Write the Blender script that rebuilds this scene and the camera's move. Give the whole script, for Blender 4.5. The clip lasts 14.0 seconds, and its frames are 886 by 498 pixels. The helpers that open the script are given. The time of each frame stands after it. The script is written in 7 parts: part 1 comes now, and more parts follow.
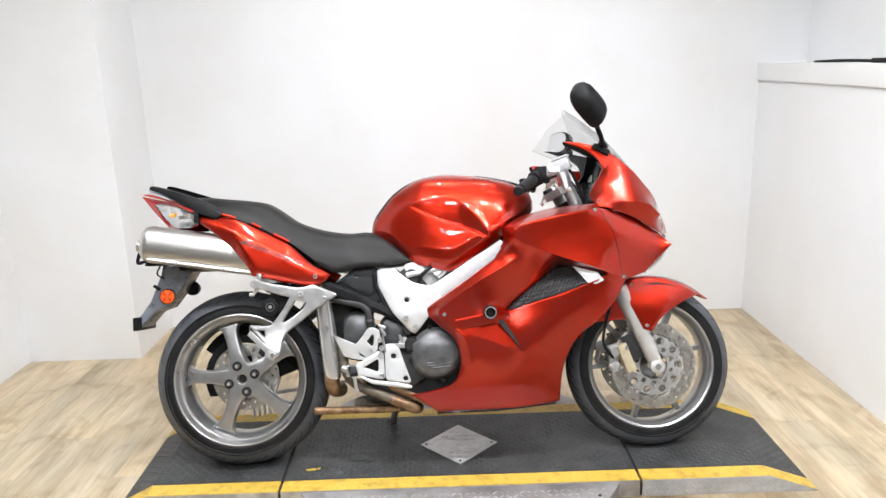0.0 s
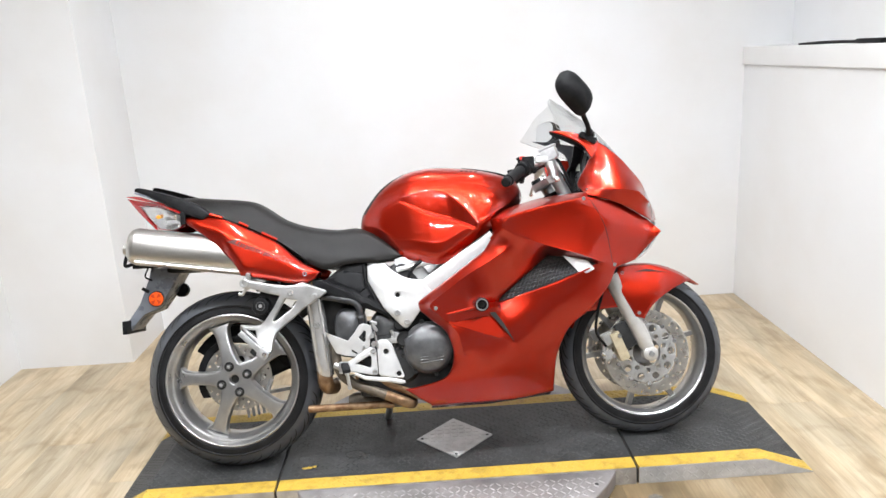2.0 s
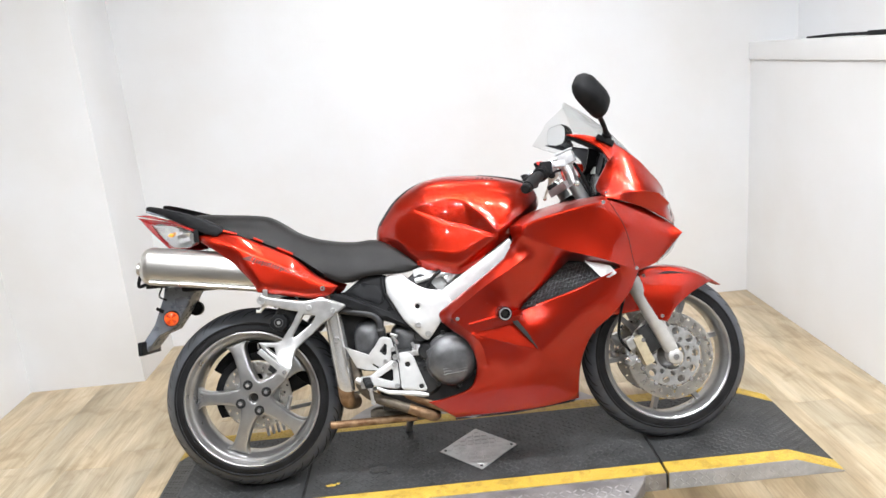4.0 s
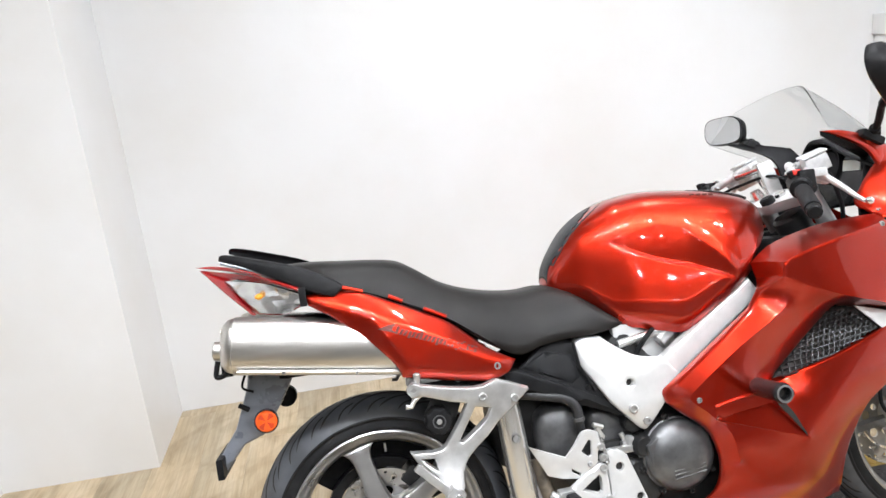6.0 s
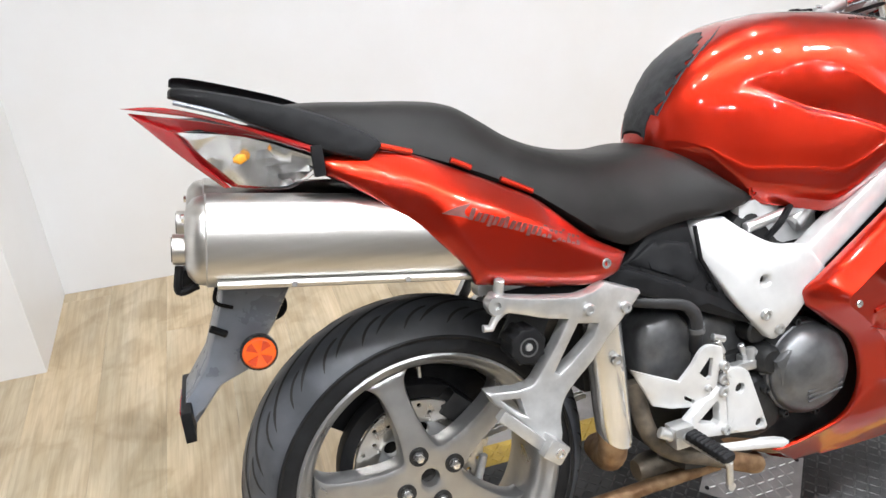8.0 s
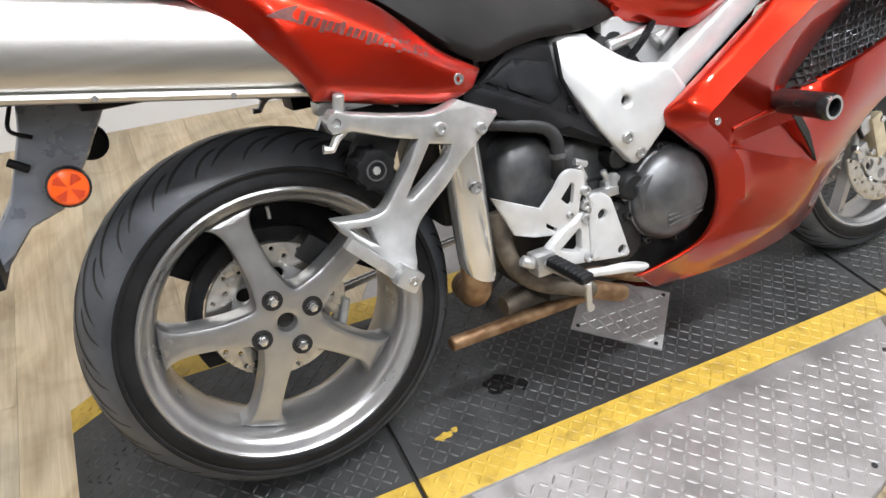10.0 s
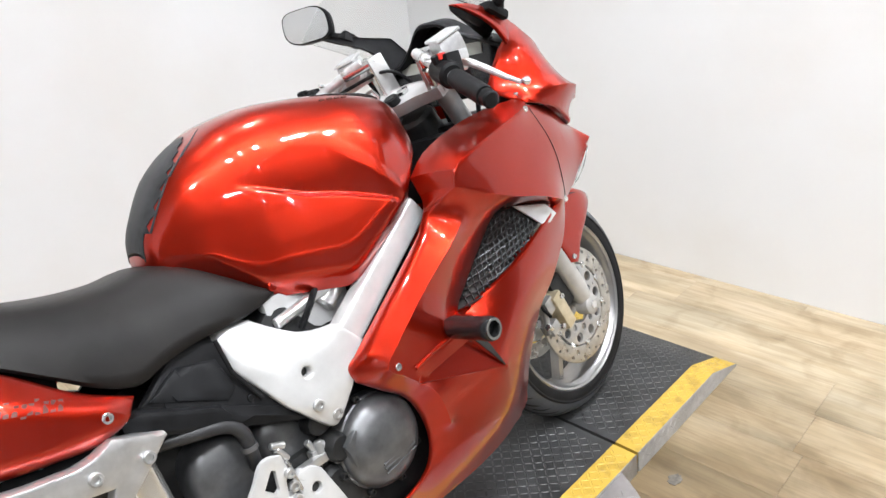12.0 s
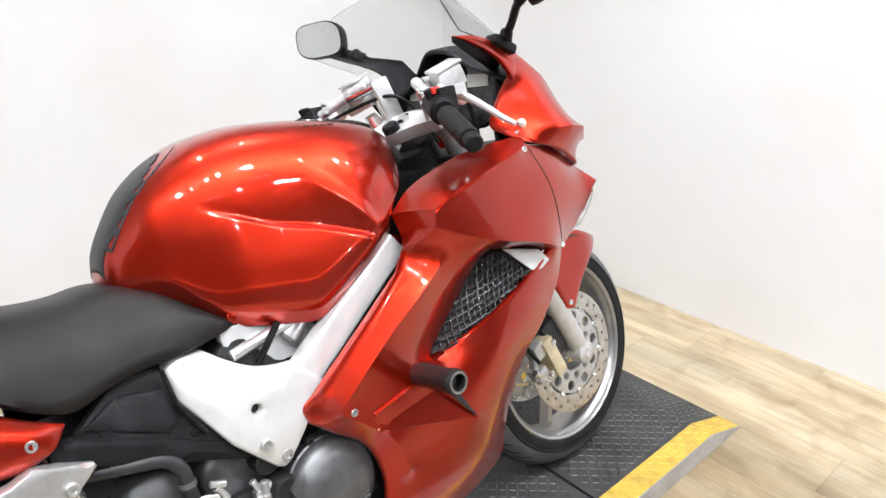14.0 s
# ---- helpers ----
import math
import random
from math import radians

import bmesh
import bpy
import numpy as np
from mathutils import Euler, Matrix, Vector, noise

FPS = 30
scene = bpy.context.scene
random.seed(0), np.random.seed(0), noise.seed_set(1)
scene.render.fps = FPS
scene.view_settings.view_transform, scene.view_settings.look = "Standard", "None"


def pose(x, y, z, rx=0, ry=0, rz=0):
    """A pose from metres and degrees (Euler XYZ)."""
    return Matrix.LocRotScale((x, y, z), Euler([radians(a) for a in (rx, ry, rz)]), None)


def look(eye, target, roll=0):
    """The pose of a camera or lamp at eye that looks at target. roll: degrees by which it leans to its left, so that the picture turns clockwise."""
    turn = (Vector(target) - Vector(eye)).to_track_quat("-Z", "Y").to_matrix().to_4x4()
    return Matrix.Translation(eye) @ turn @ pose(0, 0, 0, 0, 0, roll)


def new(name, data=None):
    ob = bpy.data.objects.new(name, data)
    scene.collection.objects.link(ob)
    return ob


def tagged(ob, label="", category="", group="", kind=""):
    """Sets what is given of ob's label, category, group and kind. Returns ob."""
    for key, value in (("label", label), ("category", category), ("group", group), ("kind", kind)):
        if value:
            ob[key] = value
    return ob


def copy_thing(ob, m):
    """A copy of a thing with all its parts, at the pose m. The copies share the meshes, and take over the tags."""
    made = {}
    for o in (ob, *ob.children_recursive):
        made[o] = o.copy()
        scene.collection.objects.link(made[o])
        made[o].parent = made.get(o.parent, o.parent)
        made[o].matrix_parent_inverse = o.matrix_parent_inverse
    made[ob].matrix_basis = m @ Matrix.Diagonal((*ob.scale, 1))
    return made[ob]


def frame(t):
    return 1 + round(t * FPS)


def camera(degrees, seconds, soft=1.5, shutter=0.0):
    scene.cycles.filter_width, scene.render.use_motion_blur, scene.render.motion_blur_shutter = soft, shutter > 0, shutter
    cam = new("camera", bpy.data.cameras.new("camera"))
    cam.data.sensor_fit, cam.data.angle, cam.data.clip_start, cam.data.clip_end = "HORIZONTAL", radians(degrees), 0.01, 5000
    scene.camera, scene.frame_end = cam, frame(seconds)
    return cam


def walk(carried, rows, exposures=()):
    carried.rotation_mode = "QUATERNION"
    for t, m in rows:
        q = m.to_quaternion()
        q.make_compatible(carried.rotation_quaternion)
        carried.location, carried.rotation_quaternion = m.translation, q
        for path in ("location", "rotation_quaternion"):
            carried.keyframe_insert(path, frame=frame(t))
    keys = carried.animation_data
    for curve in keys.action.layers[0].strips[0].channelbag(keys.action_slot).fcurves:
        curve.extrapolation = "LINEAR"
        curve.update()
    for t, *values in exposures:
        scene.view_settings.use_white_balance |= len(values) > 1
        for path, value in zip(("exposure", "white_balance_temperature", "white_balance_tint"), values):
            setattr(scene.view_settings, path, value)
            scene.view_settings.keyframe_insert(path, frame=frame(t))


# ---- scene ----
cam = camera(63.0, 14.0)
PATH = [
    (0, (0.715, -2.319, 1.445), (0.723, -0.384, 0.939), -1.8),
    (0.5, (0.728, -2.309, 1.446), (0.744, -0.381, 0.916), -1.5),
    (1, (0.73, -2.311, 1.452), (0.747, -0.381, 0.929), -1.5),
    (1.5, (0.731, -2.317, 1.438), (0.764, -0.384, 0.922), -1.9),
    (2, (0.726, -2.309, 1.437), (0.753, -0.378, 0.916), -3.4),
    (2.2, (0.723, -2.31, 1.437), (0.736, -0.38, 0.912), -3.03),
    (4.3, (0.614, -2.236, 1.456), (0.639, -0.303, 0.942), -5.83),
    (4.5, (0.544, -2.184, 1.45), (0.477, -0.271, 0.871), -4.5),
    (5, (0.357, -1.924, 1.468), (0.271, 0.009, 0.963), -1.4),
    (5.5, (0.16, -1.645, 1.466), (0.131, 0.293, 0.971), -5.7),
    (6, (0.008, -1.435, 1.463), (0.249, 0.472, 0.911), -6.1),
    (6.5, (-0.027, -1.09, 1.41), (0.077, 0.798, 0.756), -4.6),
    (7, (-0.135, -0.904, 1.413), (0.081, 0.956, 0.71), -6.6),
    (7.5, (-0.244, -0.823, 1.373), (0.194, 0.949, 0.556), -5.3),
    (7.7, (-0.245, -0.806, 1.35), (0.26, 0.918, 0.472), -3.2),
    (9.8, (-0.181, -0.841, 1.179), (0.44, 0.613, -0.046), 0.9),
    (10, (-0.161, -0.827, 1.183), (0.547, 0.596, -0.031), 0.6),
    (10.5, (-0.081, -0.838, 1.203), (0.868, 0.503, 0.062), -0.6),
    (11, (-0.027, -0.854, 1.229), (1.008, 0.451, 0.122), -1.0),
    (11.5, (0.024, -0.856, 1.258), (1.202, 0.415, 0.26), -4.3),
    (12, (0.054, -0.867, 1.324), (1.335, 0.42, 0.488), -5.1),
    (12.5, (0.071, -0.865, 1.359), (1.408, 0.383, 0.549), -2.4),
    (13, (0.002, -0.882, 1.363), (1.332, 0.408, 0.609), -3.2),
    (13.5, (-0.007, -0.881, 1.387), (1.327, 0.414, 0.649), -1.1),
    (14, (0.194, -0.888, 1.357), (1.401, 0.479, 0.536), -1.2),
]
walk(cam, [(t, look(eye, target, roll)) for t, eye, target, roll in PATH],
     exposures=((0.0, 0.0), (7.5, 0.0), (9.8, -0.20), (11.0, -0.22), (12.0, -0.10), (12.6, -0.02), (14.0, 0.0)))

# ---- world and lamps ----
world = bpy.data.worlds.new("world")
scene.world = world
world.use_nodes = True
world.node_tree.nodes["Background"].inputs["Color"].default_value = (0.9, 0.95, 1.0, 1)
world.node_tree.nodes["Background"].inputs["Strength"].default_value = 0.3
scene.view_settings.exposure = 0.0
LAMP = 1110.0

DECK = 0.06          # height of the display deck over the floor
CEILING = 2.95


# ---- materials ----
def shader(name, colour, rough=0.5, metal=0.0, coat=0.0, coat_rough=0.05):
    """A plain principled material; returns it with its node tree and shader node."""
    m = bpy.data.materials.new(name)
    m.use_nodes = True
    nt = m.node_tree
    b = nt.nodes["Principled BSDF"]
    b.inputs["Base Color"].default_value = (*colour, 1)
    b.inputs["Roughness"].default_value = rough
    b.inputs["Metallic"].default_value = metal
    b.inputs["Coat Weight"].default_value = coat
    b.inputs["Coat Roughness"].default_value = coat_rough
    return m, nt, b


def noise_node(nt, scale, detail=4.0, stretch=(1, 1, 1), rough=0.55):
    co = nt.nodes.new("ShaderNodeTexCoord")
    mp = nt.nodes.new("ShaderNodeMapping")
    mp.inputs["Scale"].default_value = stretch
    n = nt.nodes.new("ShaderNodeTexNoise")
    n.inputs["Scale"].default_value = scale
    n.inputs["Detail"].default_value = detail
    n.inputs["Roughness"].default_value = rough
    nt.links.new(co.outputs["Object"], mp.inputs["Vector"])
    nt.links.new(mp.outputs["Vector"], n.inputs["Vector"])
    return n


def ramp(nt, fac, stops):
    r = nt.nodes.new("ShaderNodeValToRGB")
    r.color_ramp.elements[0].position, r.color_ramp.elements[0].color = stops[0][0], (*stops[0][1], 1)
    r.color_ramp.elements[1].position, r.color_ramp.elements[1].color = stops[-1][0], (*stops[-1][1], 1)
    for p, c in stops[1:-1]:
        e = r.color_ramp.elements.new(p)
        e.color = (*c, 1)
    nt.links.new(fac, r.inputs["Fac"])
    return r


def bump(nt, b, height, strength, distance=0.001):
    n = nt.nodes.new("ShaderNodeBump")
    n.inputs["Strength"].default_value = strength
    n.inputs["Distance"].default_value = distance
    nt.links.new(height, n.inputs["Height"])
    nt.links.new(n.outputs["Normal"], b.inputs["Normal"])


def worn(name, dark, light, rough=(0.4, 0.6), metal=0.0, scale=30, fine=300, bumped=0.2, stretch=(1, 1, 1), coat=0.0, low=0.35, high=0.65, gloss=0.5):
    """Two tones mixed by a coarse noise, roughness by it too, and fine relief."""
    m, nt, b = shader(name, light, rough[1], metal, coat)
    n = noise_node(nt, scale, 6, stretch)
    r = ramp(nt, n.outputs["Fac"], [(low, dark), (high, light)])
    nt.links.new(r.outputs["Color"], b.inputs["Base Color"])
    mr = nt.nodes.new("ShaderNodeMapRange")
    mr.inputs["To Min"].default_value, mr.inputs["To Max"].default_value = rough
    nt.links.new(n.outputs["Fac"], mr.inputs["Value"])
    nt.links.new(mr.outputs["Result"], b.inputs["Roughness"])
    f = noise_node(nt, fine, 3, stretch)
    bump(nt, b, f.outputs["Fac"], bumped)
    b.inputs["Specular IOR Level"].default_value = gloss
    return m


def candy_paint():
    """Candy red over a metallic ground under a hard clear coat."""
    m, nt, b = shader("candy_red", (0.5, 0.03, 0.01), 0.34, 0.92, 1.0, 0.045)
    b.inputs["Coat IOR"].default_value = 1.42
    n = noise_node(nt, 5, 3)
    r = ramp(nt, n.outputs["Fac"], [(0.3, (0.37, 0.0118, 0.0020)), (0.7, (0.42, 0.0150, 0.0028))])
    nt.links.new(r.outputs["Color"], b.inputs["Base Color"])
    f = noise_node(nt, 1800, 2)
    mr = nt.nodes.new("ShaderNodeMapRange")
    mr.inputs["To Min"].default_value, mr.inputs["To Max"].default_value = 0.27, 0.36
    nt.links.new(f.outputs["Fac"], mr.inputs["Value"])
    nt.links.new(mr.outputs["Result"], b.inputs["Roughness"])
    return m


def wall_paint():
    m, nt, b = shader("white_wall", (0.86, 0.86, 0.855), 0.35)
    n = noise_node(nt, 1.3, 5)
    # the warm lower stop puts light bounced off floor and bike into the colour
    r = ramp(nt, n.outputs["Fac"], [(0.35, (0.695, 0.685, 0.67)), (0.60, (0.735, 0.738, 0.742))])
    nt.links.new(r.outputs["Color"], b.inputs["Base Color"])
    f = noise_node(nt, 180, 3)
    bump(nt, b, f.outputs["Fac"], 0.08)
    return m


def plank_wood():
    m, nt, b = shader("oak_vinyl", (0.5, 0.4, 0.28), 0.42)
    info = nt.nodes.new("ShaderNodeObjectInfo")
    co = nt.nodes.new("ShaderNodeTexCoord")
    add = nt.nodes.new("ShaderNodeVectorMath")
    add.operation = "ADD"
    mul = nt.nodes.new("ShaderNodeVectorMath")
    mul.operation = "SCALE"
    comb = nt.nodes.new("ShaderNodeCombineXYZ")
    for s in ("X", "Y", "Z"):
        nt.links.new(info.outputs["Random"], comb.inputs[s])
    nt.links.new(comb.outputs["Vector"], mul.inputs[0])
    mul.inputs["Scale"].default_value = 37.0
    nt.links.new(co.outputs["Object"], add.inputs[0])
    nt.links.new(mul.outputs["Vector"], add.inputs[1])
    outs = []
    for scale, stretch, detail in ((9, (2.2, 0.28, 1), 5), (60, (2.0, 0.10, 1), 6), (3.2, (1.5, 0.6, 1), 3)):
        mp = nt.nodes.new("ShaderNodeMapping")
        mp.inputs["Scale"].default_value = stretch
        n = nt.nodes.new("ShaderNodeTexNoise")
        n.inputs["Scale"].default_value = scale
        n.inputs["Detail"].default_value = detail
        n.inputs["Distortion"].default_value = 0.6
        nt.links.new(add.outputs["Vector"], mp.inputs["Vector"])
        nt.links.new(mp.outputs["Vector"], n.inputs["Vector"])
        outs.append(n.outputs["Fac"])
    r = ramp(nt, outs[0], [(0.25, (0.375, 0.295, 0.190)), (0.46, (0.485, 0.395, 0.272)), (0.75, (0.585, 0.495, 0.370))])
    g = ramp(nt, outs[1], [(0.30, (0.80, 0.79, 0.77)), (0.60, (1.0, 1.0, 1.0))])
    k = ramp(nt, outs[2], [(0.30, (0.84, 0.86, 0.86)), (0.65, (1.08, 1.05, 1.0))])
    last = r.outputs["Color"]
    for extra in (g, k):
        mx = nt.nodes.new("ShaderNodeMix")
        mx.data_type, mx.blend_type = "RGBA", "MULTIPLY"
        mx.inputs["Factor"].default_value = 1.0
        nt.links.new(last, mx.inputs["A"])
        nt.links.new(extra.outputs["Color"], mx.inputs["B"])
        last = mx.outputs["Result"]
    # grime and drag stains that run over the joints
    geo = nt.nodes.new("ShaderNodeNewGeometry")
    for scale, stops in ((1.7, [(0.36, (0.84, 0.81, 0.77)), (0.50, (0.95, 0.94, 0.92)), (0.62, (1.0, 1.0, 1.0))]), (6.5, [(0.34, (0.82, 0.79, 0.75)), (0.46, (1.0, 1.0, 1.0)), (0.75, (1.04, 1.04, 1.05))])):
        n = nt.nodes.new("ShaderNodeTexNoise")
        n.inputs["Scale"].default_value = scale
        n.inputs["Detail"].default_value = 6.0
        n.inputs["Distortion"].default_value = 0.8
        nt.links.new(geo.outputs["Position"], n.inputs["Vector"])
        dirt = ramp(nt, n.outputs["Fac"], stops)
        mx = nt.nodes.new("ShaderNodeMix")
        mx.data_type, mx.blend_type = "RGBA", "MULTIPLY"
        mx.inputs["Factor"].default_value = 1.0
        nt.links.new(last, mx.inputs["A"])
        nt.links.new(dirt.outputs["Color"], mx.inputs["B"])
        last = mx.outputs["Result"]
    # tyre dirt dragged in arcs round the turntable
    far = nt.nodes.new("ShaderNodeVectorMath")
    far.operation = "DISTANCE"
    far.inputs[1].default_value = (1.25, -0.35, 0.0)
    nt.links.new(geo.outputs["Position"], far.inputs[0])
    wob = nt.nodes.new("ShaderNodeTexNoise")
    wob.inputs["Scale"].default_value, wob.inputs["Detail"].default_value = 2.6, 5.0
    nt.links.new(geo.outputs["Position"], wob.inputs["Vector"])
    mad = nt.nodes.new("ShaderNodeMath")
    mad.operation = "MULTIPLY_ADD"
    mad.inputs[1].default_value = 0.9
    nt.links.new(wob.outputs["Fac"], mad.inputs[0])
    nt.links.new(far.outputs["Value"], mad.inputs[2])
    zone = ramp(nt, mad.outputs["Value"], [(0.0, (1.0, 1.0, 1.0)), (1.0, (1.0, 1.0, 1.0))])
    zone.color_ramp.elements[0].position = 0.0
    mr = nt.nodes.new("ShaderNodeMapRange")
    mr.inputs["From Min"].default_value, mr.inputs["From Max"].default_value = 0.75, 1.40
    nt.links.new(mad.outputs["Value"], mr.inputs["Value"])
    nt.links.new(mr.outputs["Result"], zone.inputs["Fac"])
    zone.color_ramp.elements[0].color = (0.35, 0.31, 0.24, 1)
    hub = nt.nodes.new("ShaderNodeVectorMath")
    hub.operation = "DISTANCE"
    hub.inputs[1].default_value = (0.757, 0.10, 0.0)
    nt.links.new(geo.outputs["Position"], hub.inputs[0])
    one = nt.nodes.new("ShaderNodeMath")
    one.operation = "MULTIPLY_ADD"
    one.inputs[1].default_value = 0.10
    nt.links.new(wob.outputs["Fac"], one.inputs[0])
    nt.links.new(hub.outputs["Value"], one.inputs[2])
    arcs = nt.nodes.new("ShaderNodeTexNoise")
    arcs.noise_dimensions = "1D"
    arcs.inputs["Scale"].default_value, arcs.inputs["Detail"].default_value = 11.0, 4.0
    nt.links.new(one.outputs["Value"], arcs.inputs["W"])
    ring = ramp(nt, arcs.outputs["Fac"], [(0.30, (0.66, 0.61, 0.54)), (0.50, (1.0, 1.0, 1.0))])
    for extra in (zone, ring):
        mx = nt.nodes.new("ShaderNodeMix")
        mx.data_type, mx.blend_type = "RGBA", "MULTIPLY"
        mx.inputs["Factor"].default_value = 1.0 if extra is zone else 0.42
        nt.links.new(last, mx.inputs["A"])
        nt.links.new(extra.outputs["Color"], mx.inputs["B"])
        last = mx.outputs["Result"]
    val = nt.nodes.new("ShaderNodeMapRange")
    val.inputs["To Min"].default_value, val.inputs["To Max"].default_value = 0.92, 1.06
    nt.links.new(info.outputs["Random"], val.inputs["Value"])
    hsv = nt.nodes.new("ShaderNodeHueSaturation")
    nt.links.new(val.outputs["Result"], hsv.inputs["Value"])
    nt.links.new(last, hsv.inputs["Color"])
    nt.links.new(hsv.outputs["Color"], b.inputs["Base Color"])
    bump(nt, b, outs[1], 0.12)
    return m


def glass(name, colour, rough=0.02, alpha=None):
    m, _, b = shader(name, colour, rough)
    b.inputs["Transmission Weight"].default_value = 1.0
    b.inputs["IOR"].default_value = 1.2
    if alpha is not None:
        b.inputs["Alpha"].default_value = alpha
    return m


def glow(name, colour, strength):
    m, _, b = shader(name, colour, 0.5)
    b.inputs["Emission Color"].default_value = (*colour, 1)
    b.inputs["Emission Strength"].default_value = strength
    return m


RED = candy_paint()
WALL = wall_paint()
WOOD = plank_wood()
HOLDER = worn("plate_holder_grey", (0.120, 0.132, 0.158), (0.165, 0.178, 0.205), (0.22, 0.34), scale=22, fine=500, bumped=0.1, gloss=0.7)
SHOPFLOOR = worn("shop_floor", (0.17, 0.145, 0.11), (0.25, 0.215, 0.165), (0.5, 0.7), scale=3)
SHOP = worn("unseen_wall", (0.50, 0.50, 0.495), (0.58, 0.58, 0.575), (0.5, 0.7), scale=3)
CEIL = worn("ceiling_paint", (0.74, 0.74, 0.73), (0.80, 0.80, 0.79), (0.6, 0.8), scale=3)
PAD = worn("tank_pad_rubber", (0.012, 0.012, 0.013), (0.034, 0.035, 0.037), (0.30, 0.46), scale=70, fine=500, bumped=0.4, low=0.38, high=0.70, gloss=0.22)
SEAT = worn("seat_vinyl", (0.0078, 0.0070, 0.0065), (0.0135, 0.0124, 0.0116), (0.32, 0.44), scale=14, fine=900, bumped=0.35, gloss=0.15)
PLASTIC = worn("black_plastic", (0.0075, 0.0075, 0.008), (0.0135, 0.0135, 0.0142), (0.34, 0.52), scale=25, fine=700, bumped=0.2, gloss=0.08)
GREYPLASTIC = worn("grey_plastic", (0.0075, 0.0076, 0.008), (0.0135, 0.0138, 0.0148), (0.34, 0.48), scale=22, fine=500, bumped=0.2, gloss=0.08)
HOSE = worn("hose_rubber", (0.016, 0.016, 0.017), (0.028, 0.028, 0.030), (0.40, 0.55), scale=25, fine=500, bumped=0.2, gloss=0.35)
RUBBER = worn("tyre_rubber", (0.008, 0.008, 0.0085), (0.015, 0.015, 0.016), (0.45, 0.62), scale=18, fine=420, bumped=0.25, gloss=0.13)
SHIELD = worn("shield_steel", (0.66, 0.655, 0.645), (0.76, 0.755, 0.745), (0.18, 0.26), 0.85, scale=12, fine=700, bumped=0.03)
TREAD = worn("tyre_tread", (0.043, 0.046, 0.052), (0.072, 0.076, 0.086), (0.36, 0.52), scale=14, fine=420, bumped=0.2)
SILVER = worn("silver_paint", (0.54, 0.54, 0.538), (0.62, 0.62, 0.615), (0.30, 0.40), 0.35, scale=20, fine=600, bumped=0.1)
CAST = worn("cast_alloy", (0.46, 0.46, 0.456), (0.58, 0.58, 0.575), (0.24, 0.36), 0.75, scale=35, fine=500, bumped=0.15)
WHEEL = worn("wheel_silver", (0.34, 0.338, 0.336), (0.42, 0.418, 0.415), (0.24, 0.34), 0.85, scale=16, fine=700, bumped=0.08, coat=0.4)
STEEL = worn("brushed_steel", (0.47, 0.455, 0.43), (0.57, 0.555, 0.53), (0.28, 0.38), 1.0, scale=40, fine=600, bumped=0.1, stretch=(0.08, 1, 1))
POLISHED = worn("polished_alloy", (0.56, 0.56, 0.565), (0.72, 0.72, 0.725), (0.28, 0.44), 0.55, scale=55, fine=350, bumped=0.12)
CHROME = worn("bright_alloy", (0.62, 0.62, 0.62), (0.82, 0.82, 0.82), (0.12, 0.26), 0.95, scale=40, fine=300, bumped=0.05)
DISC = worn("disc_steel", (0.46, 0.44, 0.41), (0.60, 0.58, 0.54), (0.22, 0.34), 0.95, scale=25, fine=400, bumped=0.1)
RUST = worn("heat_stained_steel", (0.16, 0.085, 0.042), (0.36, 0.24, 0.14), (0.4, 0.65), 0.7, scale=28, fine=260, bumped=0.5)
SOOT = worn("sooty_steel", (0.07, 0.06, 0.05), (0.20, 0.165, 0.125), (0.45, 0.7), 0.6, scale=22, fine=260, bumped=0.5)
ENGINE = worn("engine_grey", (0.095, 0.096, 0.099), (0.145, 0.147, 0.151), (0.26, 0.40), 0.6, scale=30, fine=500, bumped=0.3)
ENGINE2 = worn("engine_dark", (0.010, 0.010, 0.0105), (0.023, 0.023, 0.023), (0.4, 0.6), 0.3, scale=30, fine=400, bumped=0.4)
GOLD = worn("caliper_gold", (0.50, 0.42, 0.28), (0.62, 0.54, 0.38), (0.3, 0.42), 0.5, scale=40, fine=400, bumped=0.1)
FORK = worn("fork_silver", (0.42, 0.41, 0.39), (0.52, 0.51, 0.49), (0.32, 0.42), 0.4, scale=20, fine=500, bumped=0.1)
WIRE = worn("wire_mesh", (0.020, 0.0205, 0.022), (0.045, 0.046, 0.048), (0.30, 0.42), 0.7, scale=60, fine=300, bumped=0.1)
BLACKGLOSS = worn("gloss_black", (0.010, 0.010, 0.011), (0.016, 0.016, 0.016), (0.20, 0.30), 0.0, scale=20, bumped=0.05, coat=0.15, gloss=0.3)
DECKPAINT = worn("deck_grey", (0.020, 0.0202, 0.0205), (0.060, 0.0605, 0.061), (0.40, 0.56), 0.25, scale=9, fine=220, bumped=0.25, low=0.30, high=0.72)
DECKEDGE = worn("deck_bare_plate", (0.30, 0.29, 0.28), (0.48, 0.47, 0.45), (0.32, 0.5), 0.7, scale=16, fine=260, bumped=0.25)
TREADTOP = worn("tread_worn", (0.020, 0.020, 0.020), (0.095, 0.095, 0.093), (0.42, 0.58), 0.4, scale=14, fine=200, bumped=0.2)
YELLOW = worn("safety_yellow", (0.30, 0.19, 0.028), (0.50, 0.33, 0.046), (0.40, 0.55), 0.0, scale=26, fine=240, bumped=0.25, low=0.25, high=0.5)
ALU = worn("turntable_alloy", (0.17, 0.158, 0.154), (0.31, 0.291, 0.285), (0.38, 0.52), 0.45, scale=7, fine=220, bumped=0.15)
